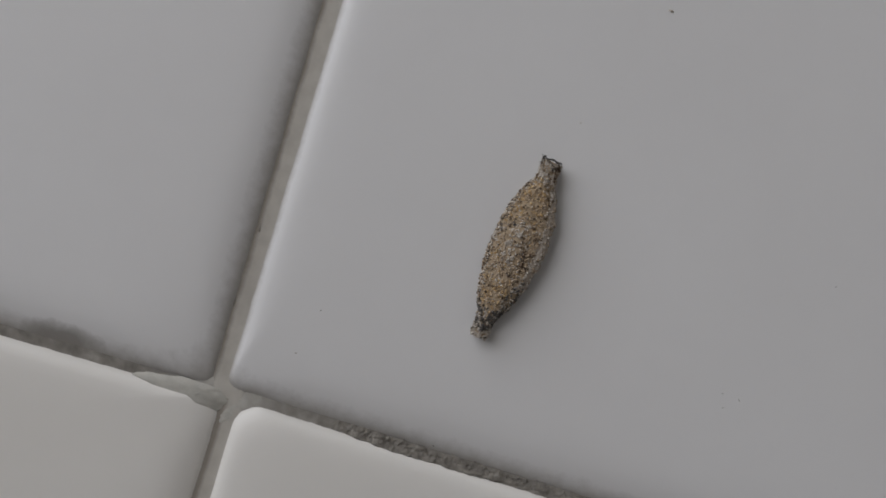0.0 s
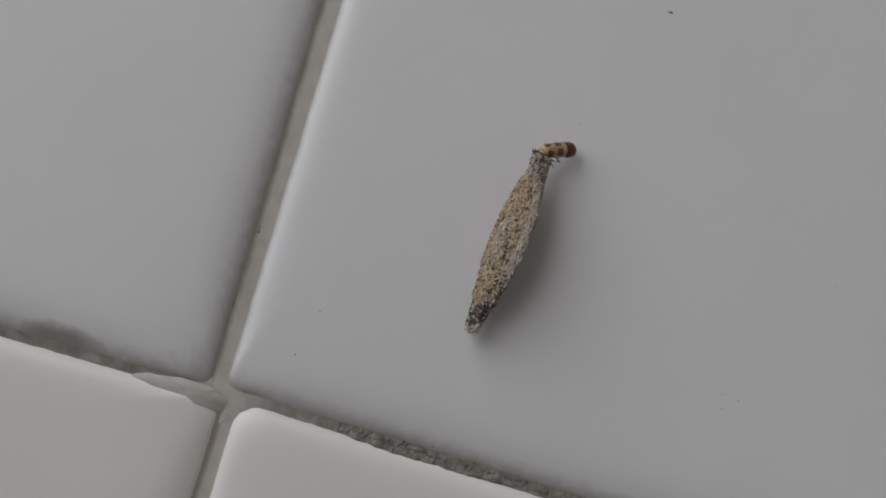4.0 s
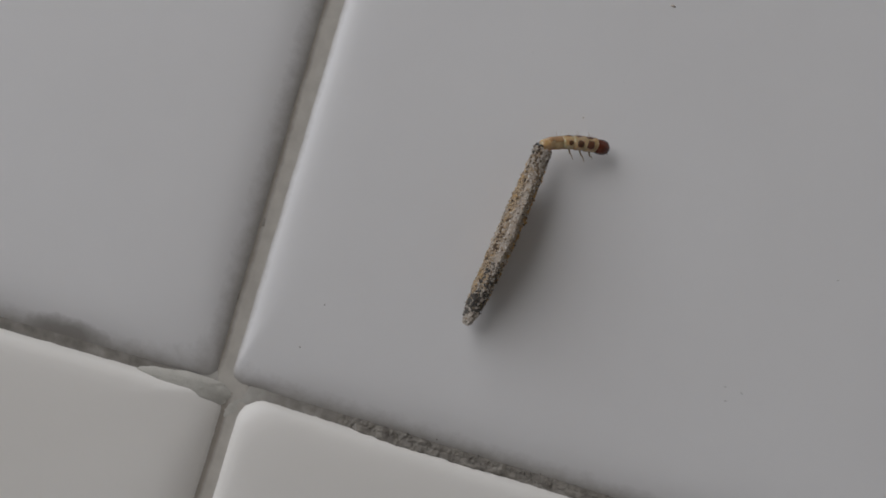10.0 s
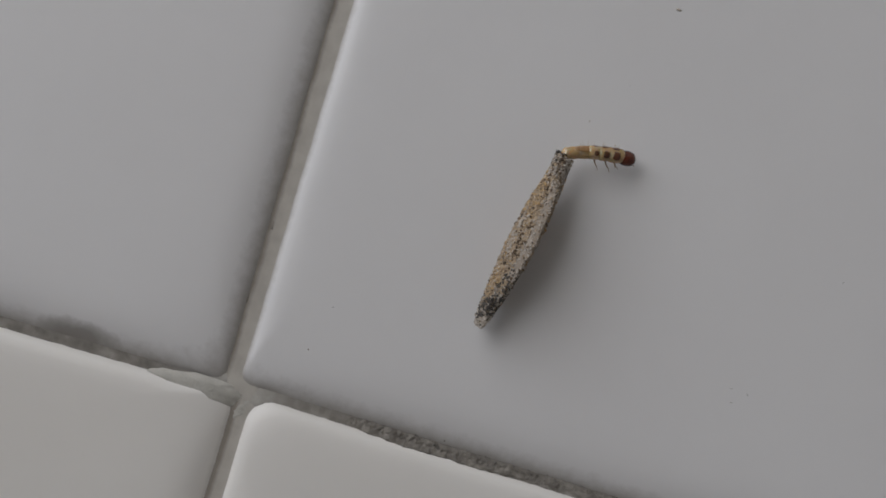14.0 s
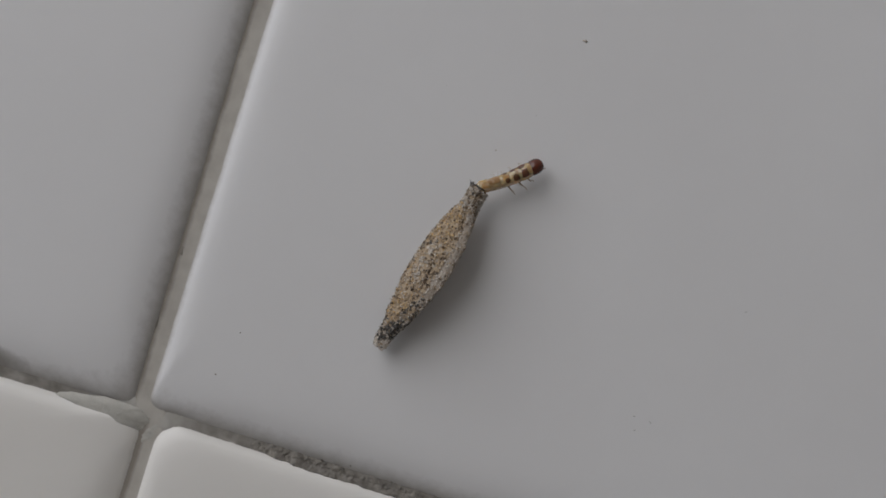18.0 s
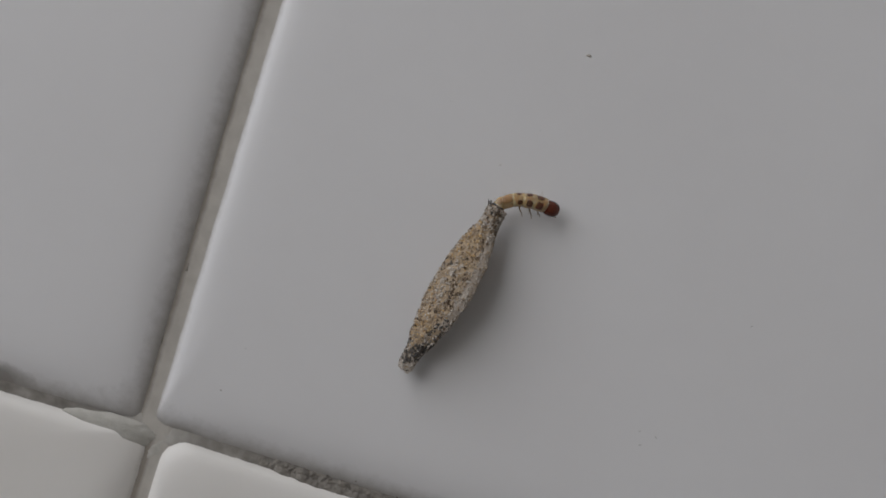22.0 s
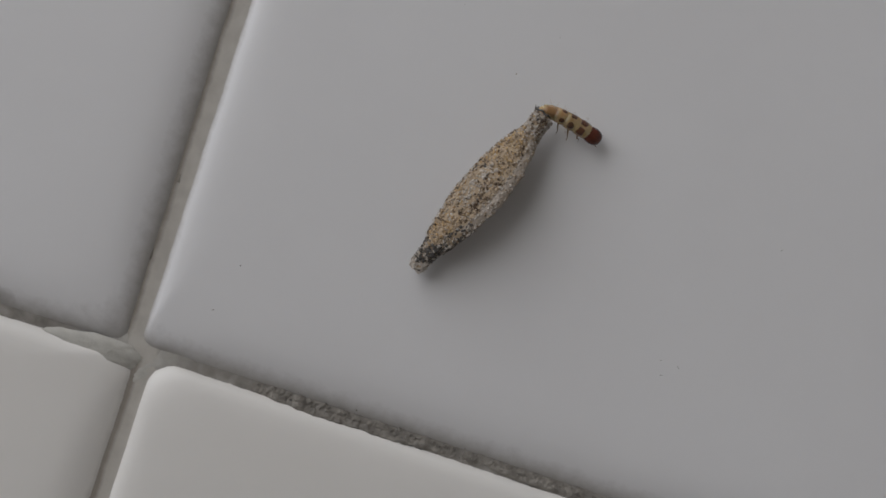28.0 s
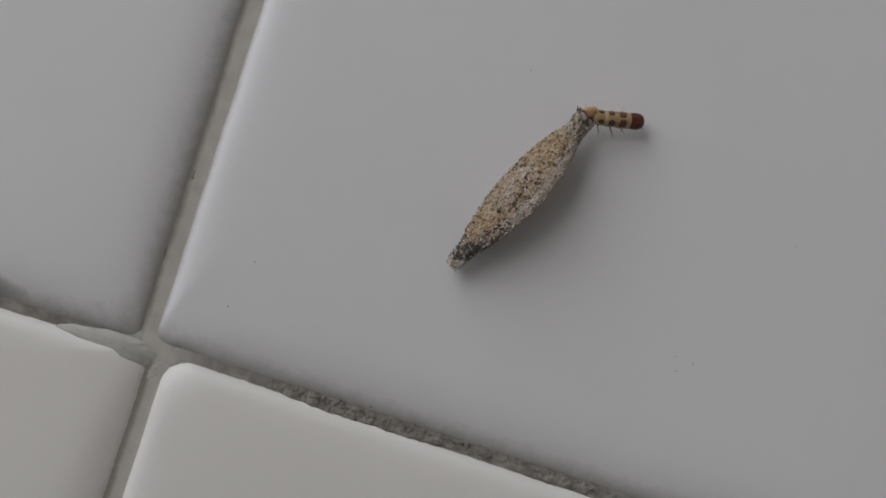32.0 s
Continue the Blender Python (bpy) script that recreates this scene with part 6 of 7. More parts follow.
    walk(seg["abdomen_segment"], [
        (0.0, pose(-0.00046, -0.00393, 0.00062, 0.6, -0.0, -6.7)),
        (0.5, pose(-0.00042, -0.00343, 0.00062, 0.6, -1.7, -7.0)),
        (1.0, pose(-0.00032, -0.00255, 0.00064, 0.7, -3.3, -7.2)),
        (1.5, pose(-0.00033, -0.00264, 0.00065, 0.7, -5.0, -7.1)),
        (2.0, pose(-0.00033, -0.00252, 0.00069, 0.8, -6.7, -7.5)),
        (2.5, pose(-0.00028, -0.00211, 0.00087, 1.2, -8.3, -7.9)),
        (3.0, pose(-0.00023, -0.00185, 0.00110, 1.7, -10.0, -7.4)),
        (3.5, pose(-0.00014, -0.00135, 0.00144, 2.5, -15.6, -6.6)),
        (4.0, pose(-0.00011, -0.00109, 0.00153, 2.7, -20.9, -6.7)),
        (4.5, pose(-0.00008, -0.00079, 0.00160, 3.0, -27.2, -7.1)),
        (5.0, pose(-0.00005, -0.00048, 0.00166, 3.3, -33.3, -7.5)),
        (5.5, pose(-0.00002, -0.00019, 0.00172, 0.2, -38.0, -15.3)),
        (6.0, pose(0.00013, 0.00013, 0.00172, -29.2, -34.1, -30.9)),
        (6.5, pose(-0.00000, -0.00002, 0.00168, -10.4, -37.2, -19.2)),
        (7.0, pose(-0.00000, -0.00005, 0.00170, -11.7, -36.9, -18.6)),
        (7.5, pose(0.00034, 0.00023, 0.00165, -23.4, -35.0, -46.3)),
        (8.0, pose(0.00043, 0.00032, 0.00171, -23.6, -34.8, -44.6)),
        (8.5, pose(0.00056, 0.00037, 0.00159, -20.2, -35.3, -50.0)),
        (9.0, pose(0.00074, 0.00040, 0.00166, -22.8, -34.7, -55.5)),
        (9.5, pose(0.00061, 0.00034, 0.00169, -22.5, -34.6, -54.2)),
        (10.0, pose(0.00079, 0.00039, 0.00166, -20.6, -34.8, -55.7)),
        (10.5, pose(0.00095, 0.00031, 0.00152, -14.8, -35.5, -63.5)),
        (11.0, pose(0.00093, 0.00048, 0.00158, -15.5, -35.3, -54.0)),
        (11.5, pose(0.00088, 0.00043, 0.00155, -15.4, -35.1, -56.3)),
        (12.0, pose(0.00089, 0.00039, 0.00150, -15.9, -34.9, -61.2)),
        (12.5, pose(0.00100, 0.00041, 0.00153, -15.8, -34.7, -63.1)),
        (13.0, pose(0.00104, 0.00035, 0.00151, -15.9, -34.6, -67.3)),
        (13.5, pose(0.00105, 0.00029, 0.00151, -13.8, -34.7, -69.2)),
        (14.0, pose(0.00106, 0.00039, 0.00154, -16.6, -34.2, -63.9)),
        (14.5, pose(0.00096, 0.00043, 0.00159, -17.5, -33.9, -61.8)),
        (15.0, pose(0.00103, 0.00049, 0.00156, -16.0, -33.3, -60.9)),
        (15.5, pose(0.00116, 0.00057, 0.00151, -14.3, -32.5, -60.1)),
        (16.0, pose(0.00129, 0.00066, 0.00145, -12.7, -31.6, -59.3)),
        (16.5, pose(0.00139, 0.00073, 0.00141, -11.6, -30.7, -58.6)),
        (17.0, pose(0.00127, 0.00069, 0.00143, -10.5, -29.6, -58.4)),
        (17.5, pose(0.00121, 0.00062, 0.00122, -13.0, -29.4, -53.0)),
        (18.0, pose(0.00087, 0.00049, 0.00127, -12.6, -29.4, -49.8)),
        (18.5, pose(0.00085, 0.00056, 0.00125, -13.0, -29.4, -45.8)),
        (19.0, pose(0.00112, 0.00077, 0.00119, -12.4, -29.4, -48.2)),
        (19.5, pose(0.00107, 0.00074, 0.00119, -12.2, -29.4, -55.8)),
        (20.0, pose(0.00084, 0.00071, 0.00125, -12.7, -29.4, -54.8)),
        (20.5, pose(0.00095, 0.00051, 0.00134, -8.8, -27.2, -61.4)),
        (21.0, pose(0.00092, 0.00054, 0.00131, -7.6, -24.8, -59.1)),
        (21.5, pose(0.00091, 0.00050, 0.00128, -6.7, -22.4, -60.7)),
        (22.0, pose(0.00046, 0.00037, 0.00131, -7.4, -19.8, -54.4)),
        (22.5, pose(0.00060, 0.00037, 0.00132, -8.8, -17.3, -62.4)),
        (23.0, pose(0.00087, 0.00050, 0.00132, -10.2, -14.8, -70.2)),
        (23.5, pose(0.00071, 0.00037, 0.00120, -5.9, -12.4, -69.9)),
        (24.0, pose(0.00084, 0.00033, 0.00124, -6.9, -9.9, -73.4)),
        (24.5, pose(0.00091, 0.00030, 0.00126, -6.8, -7.4, -72.3)),
        (25.0, pose(0.00092, 0.00038, 0.00127, -7.3, -5.0, -70.2)),
        (25.5, pose(0.00057, 0.00042, 0.00136, -9.5, -2.5, -63.6)),
        (26.0, pose(0.00060, 0.00041, 0.00143, -11.6, -0.0, -66.7)),
        (26.5, pose(-0.00005, -0.00013, 0.00135, -0.3, -2.0, -26.6)),
        (27.0, pose(-0.00003, -0.00008, 0.00132, -1.2, -3.9, -32.8)),
        (27.5, pose(0.00009, 0.00005, 0.00130, -5.2, -6.2, -55.7)),
        (28.0, pose(0.00034, 0.00006, 0.00126, -8.3, -8.3, -83.4)),
        (28.5, pose(0.00053, 0.00003, 0.00123, -8.7, -9.9, -89.8)),
        (29.0, pose(0.00051, 0.00003, 0.00126, -8.9, -9.2, -88.2)),
        (29.5, pose(0.00087, 0.00002, 0.00119, -9.3, -8.5, -89.8)),
        (30.0, pose(0.00053, 0.00008, 0.00121, -8.4, -7.8, -85.0)),
        (30.5, pose(0.00082, -0.00004, 0.00121, -8.1, -7.1, -88.4)),
        (31.0, pose(-0.00006, -0.00012, 0.00133, -5.5, -6.4, -35.3)),
        (31.5, pose(0.00050, 0.00010, 0.00119, -8.5, -5.7, -78.9)),
        (32.0, pose(0.00003, -0.00001, 0.00135, -7.5, -5.0, -59.6)),
    ])
    walk(seg["abdomen_segment.001"], [
        (0.0, pose(-0.00054, -0.00461, 0.00061, 0.6, -0.0, -6.7)),
        (0.5, pose(-0.00050, -0.00411, 0.00061, 0.6, -1.7, -7.0)),
        (1.0, pose(-0.00040, -0.00322, 0.00063, 0.7, -3.3, -7.2)),
        (1.5, pose(-0.00041, -0.00331, 0.00065, 0.7, -5.0, -7.1)),
        (2.0, pose(-0.00041, -0.00320, 0.00068, 0.8, -6.7, -7.5)),
        (2.5, pose(-0.00038, -0.00278, 0.00086, 1.2, -8.3, -7.9)),
        (3.0, pose(-0.00032, -0.00253, 0.00108, 1.7, -10.0, -7.4)),
        (3.5, pose(-0.00021, -0.00203, 0.00141, 2.5, -15.6, -6.6)),
        (4.0, pose(-0.00018, -0.00177, 0.00150, 2.7, -20.9, -6.7)),
        (4.5, pose(-0.00015, -0.00147, 0.00156, 3.0, -27.2, -7.1)),
        (5.0, pose(-0.00011, -0.00115, 0.00162, 3.3, -33.3, -7.5)),
        (5.5, pose(-0.00008, -0.00087, 0.00168, 3.7, -37.9, -7.8)),
        (6.0, pose(-0.00005, -0.00047, 0.00179, 3.9, -37.8, -8.1)),
        (6.5, pose(-0.00006, -0.00070, 0.00165, 3.5, -37.6, -6.8)),
        (7.0, pose(-0.00006, -0.00072, 0.00166, 3.6, -37.5, -6.9)),
        (7.5, pose(-0.00003, -0.00025, 0.00177, 1.8, -37.4, -11.0)),
        (8.0, pose(-0.00001, -0.00011, 0.00188, -3.7, -37.2, -16.9)),
        (8.5, pose(0.00001, 0.00001, 0.00176, -7.8, -36.8, -26.4)),
        (9.0, pose(0.00016, 0.00011, 0.00186, -16.5, -35.7, -40.5)),
        (9.5, pose(0.00004, 0.00003, 0.00188, -10.4, -36.3, -29.2)),
        (10.0, pose(0.00019, 0.00011, 0.00184, -15.1, -35.6, -46.7)),
        (10.5, pose(0.00031, 0.00010, 0.00164, -11.0, -35.9, -65.3)),
        (11.0, pose(0.00034, 0.00018, 0.00171, -11.8, -35.7, -55.6)),
        (11.5, pose(0.00028, 0.00014, 0.00168, -11.5, -35.6, -56.9)),
        (12.0, pose(0.00027, 0.00014, 0.00164, -11.9, -35.4, -57.6)),
        (12.5, pose(0.00037, 0.00017, 0.00166, -12.0, -35.2, -59.7)),
        (13.0, pose(0.00040, 0.00016, 0.00165, -12.2, -35.0, -63.3)),
        (13.5, pose(0.00040, 0.00012, 0.00163, -10.1, -35.0, -68.1)),
        (14.0, pose(0.00043, 0.00017, 0.00169, -13.0, -34.6, -61.8)),
        (14.5, pose(0.00035, 0.00018, 0.00174, -13.5, -34.4, -56.8)),
        (15.0, pose(0.00042, 0.00023, 0.00170, -12.3, -33.7, -56.9)),
        (15.5, pose(0.00055, 0.00030, 0.00163, -11.0, -32.8, -57.5)),
        (16.0, pose(0.00069, 0.00037, 0.00156, -9.8, -31.8, -57.9)),
        (16.5, pose(0.00079, 0.00043, 0.00152, -8.9, -30.9, -57.9)),
        (17.0, pose(0.00068, 0.00038, 0.00152, -7.7, -29.8, -57.9)),
        (17.5, pose(0.00063, 0.00029, 0.00135, -11.9, -29.5, -56.4)),
        (18.0, pose(0.00030, 0.00014, 0.00138, -9.6, -29.7, -57.7)),
        (18.5, pose(0.00031, 0.00018, 0.00137, -10.7, -29.6, -52.4)),
        (19.0, pose(0.00058, 0.00039, 0.00132, -11.3, -29.5, -49.6)),
        (19.5, pose(0.00049, 0.00040, 0.00131, -10.8, -29.6, -51.0)),
        (20.0, pose(0.00029, 0.00033, 0.00137, -9.7, -29.6, -42.7)),
        (20.5, pose(0.00035, 0.00021, 0.00141, -5.5, -27.4, -58.3)),
        (21.0, pose(0.00033, 0.00020, 0.00138, -4.6, -24.9, -57.1)),
        (21.5, pose(0.00032, 0.00018, 0.00134, -3.8, -22.5, -59.4)),
        (22.0, pose(-0.00002, -0.00008, 0.00135, 0.1, -20.0, -25.8)),
        (22.5, pose(0.00003, 0.00002, 0.00140, -1.8, -17.5, -36.3)),
        (23.0, pose(0.00026, 0.00021, 0.00141, -5.9, -14.9, -54.3)),
        (23.5, pose(0.00011, 0.00007, 0.00124, -1.0, -12.5, -46.4)),
        (24.0, pose(0.00021, 0.00010, 0.00130, -2.8, -10.0, -60.4)),
        (24.5, pose(0.00027, 0.00009, 0.00132, -3.5, -7.5, -69.4)),
        (25.0, pose(0.00029, 0.00013, 0.00134, -4.1, -5.0, -66.1)),
        (25.5, pose(0.00002, 0.00003, 0.00144, -2.1, -2.5, -33.3)),
        (26.0, pose(0.00004, 0.00004, 0.00153, -3.4, -0.0, -36.2)),
        (26.5, pose(-0.00029, -0.00077, 0.00133, 2.1, -2.0, -21.0)),
        (27.0, pose(-0.00029, -0.00072, 0.00130, 2.1, -3.9, -22.0)),
        (27.5, pose(-0.00022, -0.00053, 0.00129, 2.1, -6.2, -22.7)),
        (28.0, pose(-0.00013, -0.00030, 0.00129, 2.1, -8.4, -23.3)),
        (28.5, pose(-0.00006, -0.00013, 0.00129, 0.4, -10.0, -38.3)),
        (29.0, pose(-0.00007, -0.00015, 0.00131, 0.6, -9.3, -35.9)),
        (29.5, pose(0.00019, 0.00002, 0.00128, -4.9, -8.5, -76.5)),
        (30.0, pose(-0.00006, -0.00013, 0.00127, 0.5, -7.9, -37.7)),
        (30.5, pose(0.00015, -0.00002, 0.00129, -3.1, -7.1, -78.4)),
        (31.0, pose(-0.00035, -0.00073, 0.00131, 2.1, -6.4, -25.8)),
        (31.5, pose(-0.00007, -0.00016, 0.00124, 0.7, -5.7, -34.8)),
        (32.0, pose(-0.00027, -0.00059, 0.00133, 2.2, -5.0, -24.9)),
    ])
    walk(seg["abdomen_segment.002"], [
        (0.0, pose(-0.00062, -0.00528, 0.00061, 0.6, -0.0, -6.7)),
        (0.5, pose(-0.00059, -0.00478, 0.00061, 0.6, -1.7, -7.0)),
        (1.0, pose(-0.00049, -0.00390, 0.00062, 0.7, -3.3, -7.2)),
        (1.5, pose(-0.00050, -0.00399, 0.00064, 0.7, -5.0, -7.1)),
        (2.0, pose(-0.00050, -0.00387, 0.00067, 0.8, -6.7, -7.5)),
        (2.5, pose(-0.00047, -0.00346, 0.00084, 1.2, -8.3, -7.9)),
        (3.0, pose(-0.00040, -0.00320, 0.00106, 1.7, -10.0, -7.4)),
        (3.5, pose(-0.00028, -0.00270, 0.00138, 2.5, -15.6, -6.6)),
        (4.0, pose(-0.00025, -0.00245, 0.00146, 2.7, -20.9, -6.7)),
        (4.5, pose(-0.00021, -0.00215, 0.00153, 3.0, -27.2, -7.1)),
        (5.0, pose(-0.00018, -0.00183, 0.00159, 3.3, -33.3, -7.5)),
        (5.5, pose(-0.00015, -0.00154, 0.00165, 3.7, -37.9, -7.8)),
        (6.0, pose(-0.00011, -0.00115, 0.00175, 3.9, -37.8, -8.1)),
        (6.5, pose(-0.00011, -0.00137, 0.00162, 3.5, -37.6, -6.8)),
        (7.0, pose(-0.00012, -0.00140, 0.00163, 3.6, -37.5, -6.9)),
        (7.5, pose(-0.00011, -0.00092, 0.00173, 3.8, -37.3, -9.0)),
        (8.0, pose(-0.00010, -0.00079, 0.00184, 4.0, -37.1, -9.3)),
        (8.5, pose(-0.00007, -0.00066, 0.00173, 3.7, -37.0, -8.6)),
        (9.0, pose(-0.00006, -0.00047, 0.00189, 4.1, -36.8, -9.1)),
        (9.5, pose(-0.00005, -0.00063, 0.00186, 4.0, -36.7, -7.4)),
        (10.0, pose(-0.00006, -0.00045, 0.00187, 4.0, -36.5, -9.7)),
        (10.5, pose(-0.00008, -0.00034, 0.00167, 3.5, -36.4, -14.6)),
        (11.0, pose(-0.00006, -0.00028, 0.00175, 3.5, -36.2, -15.4)),
        (11.5, pose(-0.00006, -0.00036, 0.00171, 3.6, -36.1, -12.3)),
        (12.0, pose(-0.00006, -0.00036, 0.00167, 3.5, -35.9, -11.0)),
        (12.5, pose(-0.00004, -0.00026, 0.00171, 2.8, -35.8, -12.9)),
        (13.0, pose(-0.00004, -0.00024, 0.00170, 2.3, -35.6, -15.8)),
        (13.5, pose(-0.00004, -0.00025, 0.00167, 2.7, -35.4, -14.9)),
        (14.0, pose(-0.00004, -0.00021, 0.00176, 1.6, -35.3, -19.1)),
        (14.5, pose(-0.00005, -0.00028, 0.00180, 3.3, -35.1, -12.9)),
        (15.0, pose(-0.00004, -0.00019, 0.00176, 1.3, -34.3, -19.5)),
        (15.5, pose(-0.00001, -0.00005, 0.00171, -1.7, -33.3, -30.9)),
        (16.0, pose(0.00009, 0.00005, 0.00165, -4.3, -32.1, -43.7)),
        (16.5, pose(0.00020, 0.00011, 0.00159, -5.6, -31.1, -52.8)),
        (17.0, pose(0.00009, 0.00005, 0.00158, -2.9, -30.0, -43.5)),
        (17.5, pose(0.00002, 0.00001, 0.00146, -4.5, -29.9, -41.5)),
        (18.0, pose(-0.00010, -0.00034, 0.00141, 2.7, -30.0, -17.5)),
        (18.5, pose(-0.00009, -0.00031, 0.00141, 2.7, -30.0, -16.7)),
        (19.0, pose(0.00002, 0.00001, 0.00142, -4.0, -29.9, -35.8)),
        (19.5, pose(-0.00001, -0.00004, 0.00140, -2.2, -30.0, -27.8)),
        (20.0, pose(-0.00006, -0.00023, 0.00141, 1.8, -30.0, -16.8)),
        (20.5, pose(-0.00007, -0.00027, 0.00143, 2.4, -27.5, -17.0)),
        (21.0, pose(-0.00008, -0.00028, 0.00139, 2.4, -25.0, -17.0)),
        (21.5, pose(-0.00008, -0.00031, 0.00135, 2.3, -22.5, -15.8)),
        (22.0, pose(-0.00018, -0.00074, 0.00133, 2.3, -20.0, -14.6)),
        (22.5, pose(-0.00017, -0.00062, 0.00137, 2.3, -17.5, -15.6)),
        (23.0, pose(-0.00009, -0.00033, 0.00142, 2.4, -15.0, -16.0)),
        (23.5, pose(-0.00014, -0.00053, 0.00123, 2.0, -12.5, -15.6)),
        (24.0, pose(-0.00012, -0.00043, 0.00130, 2.1, -10.0, -15.9)),
        (24.5, pose(-0.00011, -0.00038, 0.00132, 2.1, -7.5, -15.8)),
        (25.0, pose(-0.00009, -0.00035, 0.00135, 2.2, -5.0, -14.5)),
        (25.5, pose(-0.00016, -0.00062, 0.00142, 2.3, -2.5, -14.3)),
        (26.0, pose(-0.00017, -0.00060, 0.00151, 2.5, -0.0, -15.9)),
        (26.5, pose(-0.00053, -0.00140, 0.00130, 2.1, -2.0, -21.0)),
        (27.0, pose(-0.00054, -0.00135, 0.00127, 2.1, -3.9, -22.0)),
        (27.5, pose(-0.00048, -0.00116, 0.00126, 2.1, -6.2, -22.7)),
        (28.0, pose(-0.00039, -0.00093, 0.00126, 2.1, -8.4, -23.3)),
        (28.5, pose(-0.00033, -0.00075, 0.00126, 2.1, -10.0, -23.8)),
        (29.0, pose(-0.00034, -0.00077, 0.00129, 2.1, -9.3, -24.0)),
        (29.5, pose(-0.00020, -0.00044, 0.00128, 2.0, -8.6, -24.7)),
        (30.0, pose(-0.00034, -0.00075, 0.00124, 2.0, -7.9, -24.7)),
        (30.5, pose(-0.00023, -0.00048, 0.00128, 2.0, -7.1, -25.5)),
        (31.0, pose(-0.00064, -0.00134, 0.00128, 2.1, -6.4, -25.8)),
        (31.5, pose(-0.00035, -0.00078, 0.00122, 1.9, -5.7, -24.3)),
        (32.0, pose(-0.00056, -0.00121, 0.00131, 2.2, -5.0, -24.9)),
    ])
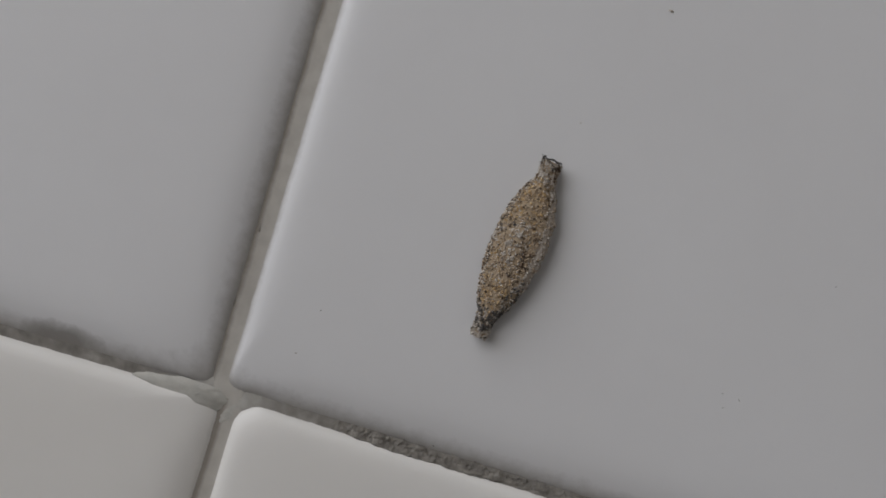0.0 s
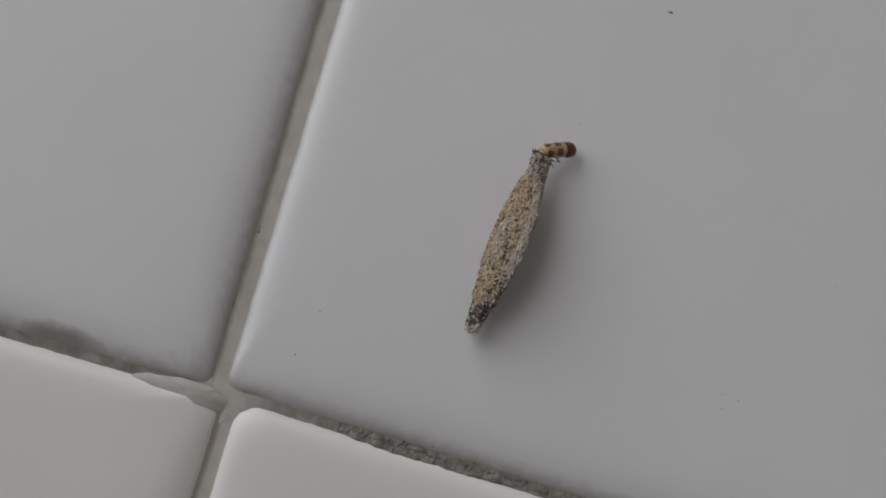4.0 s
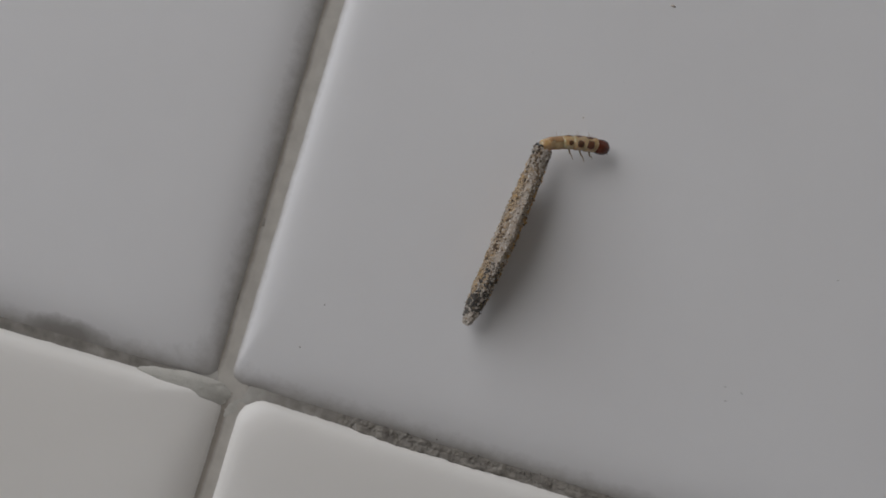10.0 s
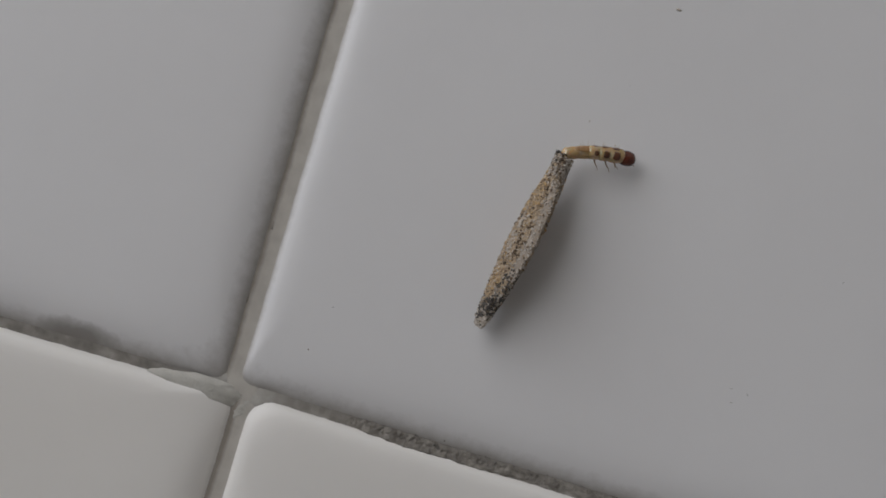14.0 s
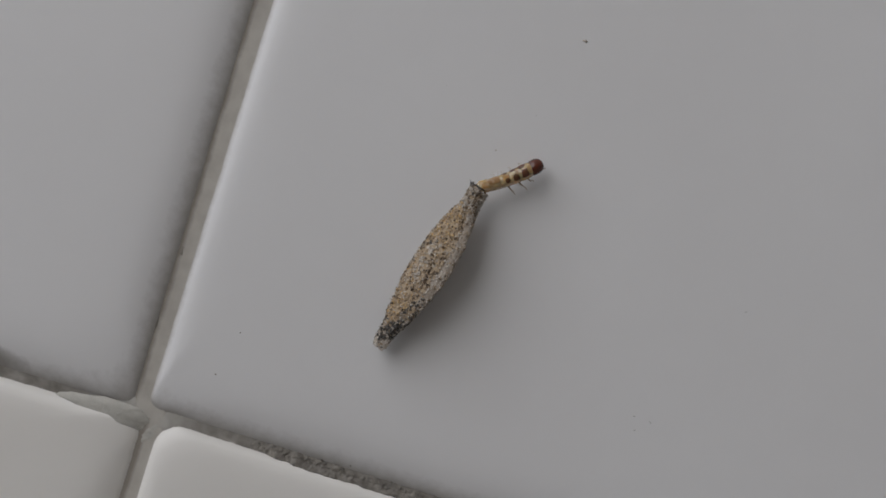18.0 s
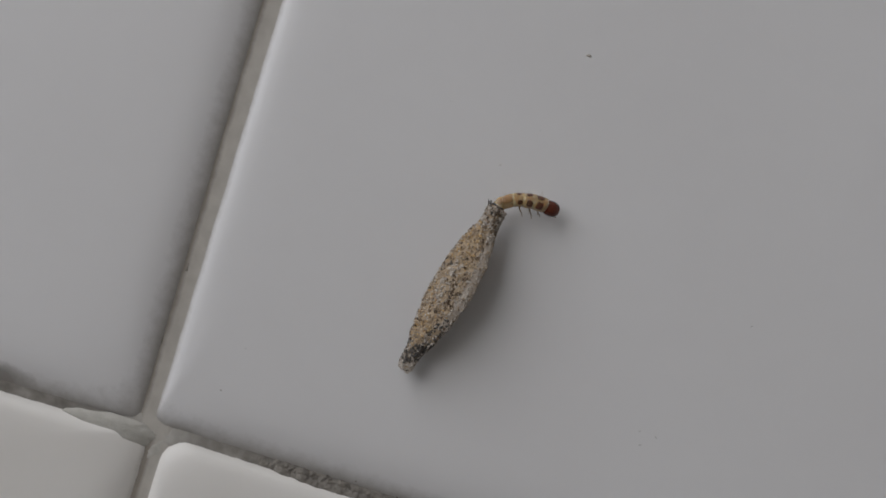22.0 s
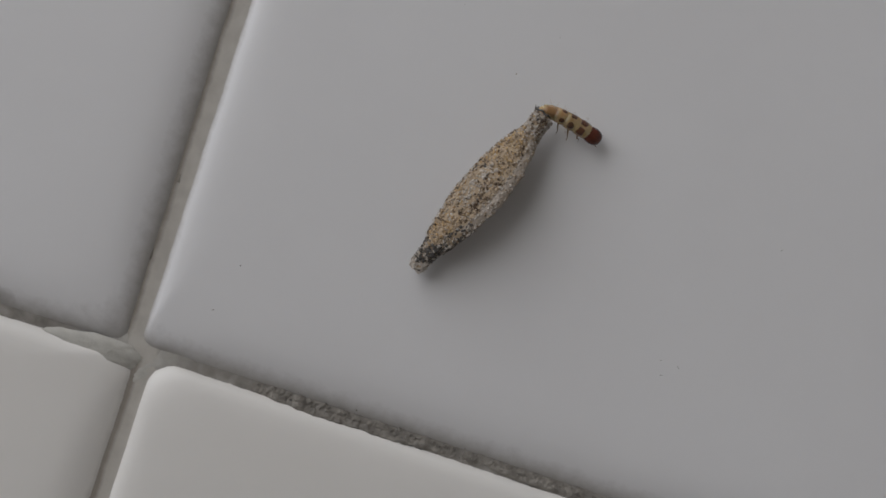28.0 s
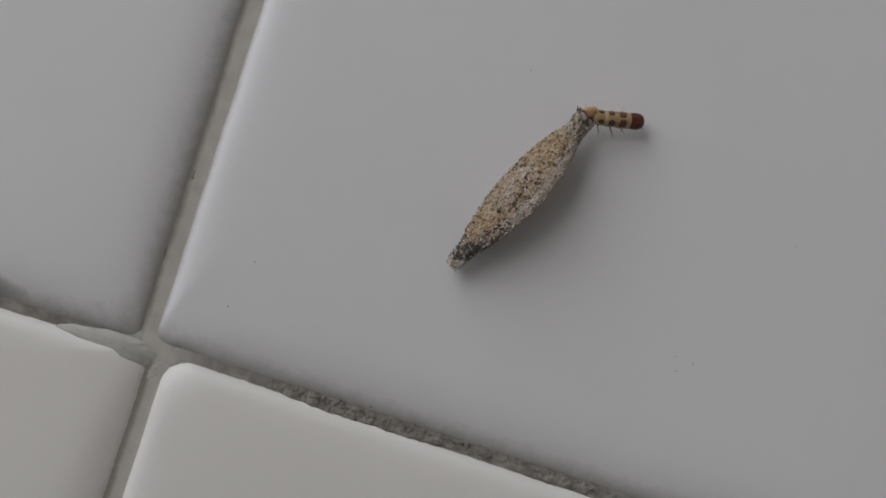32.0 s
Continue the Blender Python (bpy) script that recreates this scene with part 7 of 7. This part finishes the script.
    walk(seg["abdomen_segment.003"], [
        (0.0, pose(-0.00070, -0.00596, 0.00060, 0.6, -0.0, -6.7)),
        (0.5, pose(-0.00067, -0.00546, 0.00060, 0.6, -1.7, -7.0)),
        (1.0, pose(-0.00057, -0.00457, 0.00062, 0.7, -3.3, -7.2)),
        (1.5, pose(-0.00058, -0.00466, 0.00063, 0.7, -5.0, -7.1)),
        (2.0, pose(-0.00059, -0.00455, 0.00066, 0.8, -6.7, -7.5)),
        (2.5, pose(-0.00056, -0.00413, 0.00083, 1.2, -8.3, -7.9)),
        (3.0, pose(-0.00049, -0.00388, 0.00104, 1.7, -10.0, -7.4)),
        (3.5, pose(-0.00035, -0.00338, 0.00135, 2.5, -15.6, -6.6)),
        (4.0, pose(-0.00032, -0.00312, 0.00143, 2.7, -20.9, -6.7)),
        (4.5, pose(-0.00028, -0.00282, 0.00150, 3.0, -27.2, -7.1)),
        (5.0, pose(-0.00025, -0.00251, 0.00156, 3.3, -33.3, -7.5)),
        (5.5, pose(-0.00022, -0.00222, 0.00162, 3.7, -37.9, -7.8)),
        (6.0, pose(-0.00018, -0.00182, 0.00171, 3.9, -37.8, -8.1)),
        (6.5, pose(-0.00017, -0.00205, 0.00158, 3.5, -37.6, -6.8)),
        (7.0, pose(-0.00017, -0.00208, 0.00160, 3.6, -37.5, -6.9)),
        (7.5, pose(-0.00019, -0.00160, 0.00170, 3.8, -37.3, -9.0)),
        (8.0, pose(-0.00018, -0.00146, 0.00180, 4.0, -37.1, -9.3)),
        (8.5, pose(-0.00015, -0.00133, 0.00170, 3.7, -37.0, -8.6)),
        (9.0, pose(-0.00013, -0.00115, 0.00185, 4.1, -36.8, -9.1)),
        (9.5, pose(-0.00011, -0.00130, 0.00182, 4.0, -36.7, -7.4)),
        (10.0, pose(-0.00014, -0.00112, 0.00183, 4.0, -36.5, -9.7)),
        (10.5, pose(-0.00022, -0.00100, 0.00164, 3.5, -36.4, -14.6)),
        (11.0, pose(-0.00021, -0.00095, 0.00172, 3.7, -36.2, -14.9)),
        (11.5, pose(-0.00019, -0.00103, 0.00168, 3.6, -36.1, -12.3)),
        (12.0, pose(-0.00016, -0.00104, 0.00163, 3.5, -35.9, -11.0)),
        (12.5, pose(-0.00014, -0.00093, 0.00168, 3.5, -35.7, -10.5)),
        (13.0, pose(-0.00015, -0.00091, 0.00167, 3.5, -35.6, -11.6)),
        (13.5, pose(-0.00016, -0.00092, 0.00164, 3.4, -35.4, -11.5)),
        (14.0, pose(-0.00016, -0.00087, 0.00172, 3.6, -35.3, -12.7)),
        (14.5, pose(-0.00016, -0.00095, 0.00176, 3.7, -35.1, -11.8)),
        (15.0, pose(-0.00016, -0.00086, 0.00173, 3.6, -34.3, -12.7)),
        (15.5, pose(-0.00015, -0.00072, 0.00168, 3.5, -33.2, -14.1)),
        (16.0, pose(-0.00014, -0.00056, 0.00163, 3.3, -32.2, -15.5)),
        (16.5, pose(-0.00011, -0.00044, 0.00159, 3.2, -31.2, -16.4)),
        (17.0, pose(-0.00013, -0.00056, 0.00157, 3.0, -30.0, -14.9)),
        (17.5, pose(-0.00018, -0.00063, 0.00144, 2.8, -30.0, -17.2)),
        (18.0, pose(-0.00029, -0.00099, 0.00138, 2.7, -30.0, -17.5)),
        (18.5, pose(-0.00027, -0.00097, 0.00138, 2.7, -30.0, -16.7)),
        (19.0, pose(-0.00018, -0.00063, 0.00140, 2.6, -30.0, -17.2)),
        (19.5, pose(-0.00018, -0.00069, 0.00137, 2.6, -30.0, -16.0)),
        (20.0, pose(-0.00022, -0.00089, 0.00138, 2.6, -30.0, -15.2)),
        (20.5, pose(-0.00023, -0.00092, 0.00140, 2.6, -27.5, -15.3)),
        (21.0, pose(-0.00026, -0.00094, 0.00136, 2.5, -25.0, -16.5)),
        (21.5, pose(-0.00026, -0.00096, 0.00132, 2.3, -22.5, -15.8)),
        (22.0, pose(-0.00035, -0.00140, 0.00130, 2.3, -20.0, -14.6)),
        (22.5, pose(-0.00034, -0.00128, 0.00135, 2.3, -17.5, -15.6)),
        (23.0, pose(-0.00027, -0.00099, 0.00140, 2.4, -15.0, -16.0)),
        (23.5, pose(-0.00032, -0.00119, 0.00121, 2.0, -12.5, -15.6)),
        (24.0, pose(-0.00030, -0.00109, 0.00127, 2.1, -10.0, -15.9)),
        (24.5, pose(-0.00029, -0.00104, 0.00130, 2.1, -7.5, -15.8)),
        (25.0, pose(-0.00026, -0.00101, 0.00132, 2.2, -5.0, -14.5)),
        (25.5, pose(-0.00032, -0.00128, 0.00139, 2.3, -2.5, -14.3)),
        (26.0, pose(-0.00036, -0.00125, 0.00148, 2.5, -0.0, -15.9)),
        (26.5, pose(-0.00078, -0.00204, 0.00128, 2.1, -2.0, -21.0)),
        (27.0, pose(-0.00079, -0.00198, 0.00125, 2.1, -3.9, -22.0)),
        (27.5, pose(-0.00074, -0.00179, 0.00124, 2.1, -6.2, -22.7)),
        (28.0, pose(-0.00066, -0.00155, 0.00124, 2.1, -8.4, -23.3)),
        (28.5, pose(-0.00060, -0.00138, 0.00124, 2.1, -10.0, -23.8)),
        (29.0, pose(-0.00061, -0.00140, 0.00126, 2.1, -9.3, -24.0)),
        (29.5, pose(-0.00048, -0.00106, 0.00125, 2.0, -8.6, -24.7)),
        (30.0, pose(-0.00062, -0.00137, 0.00122, 2.0, -7.9, -24.7)),
        (30.5, pose(-0.00052, -0.00110, 0.00125, 2.0, -7.1, -25.5)),
        (31.0, pose(-0.00094, -0.00196, 0.00126, 2.1, -6.4, -25.8)),
        (31.5, pose(-0.00062, -0.00140, 0.00120, 1.9, -5.7, -24.3)),
        (32.0, pose(-0.00084, -0.00182, 0.00128, 2.2, -5.0, -24.9)),
    ])


motions()
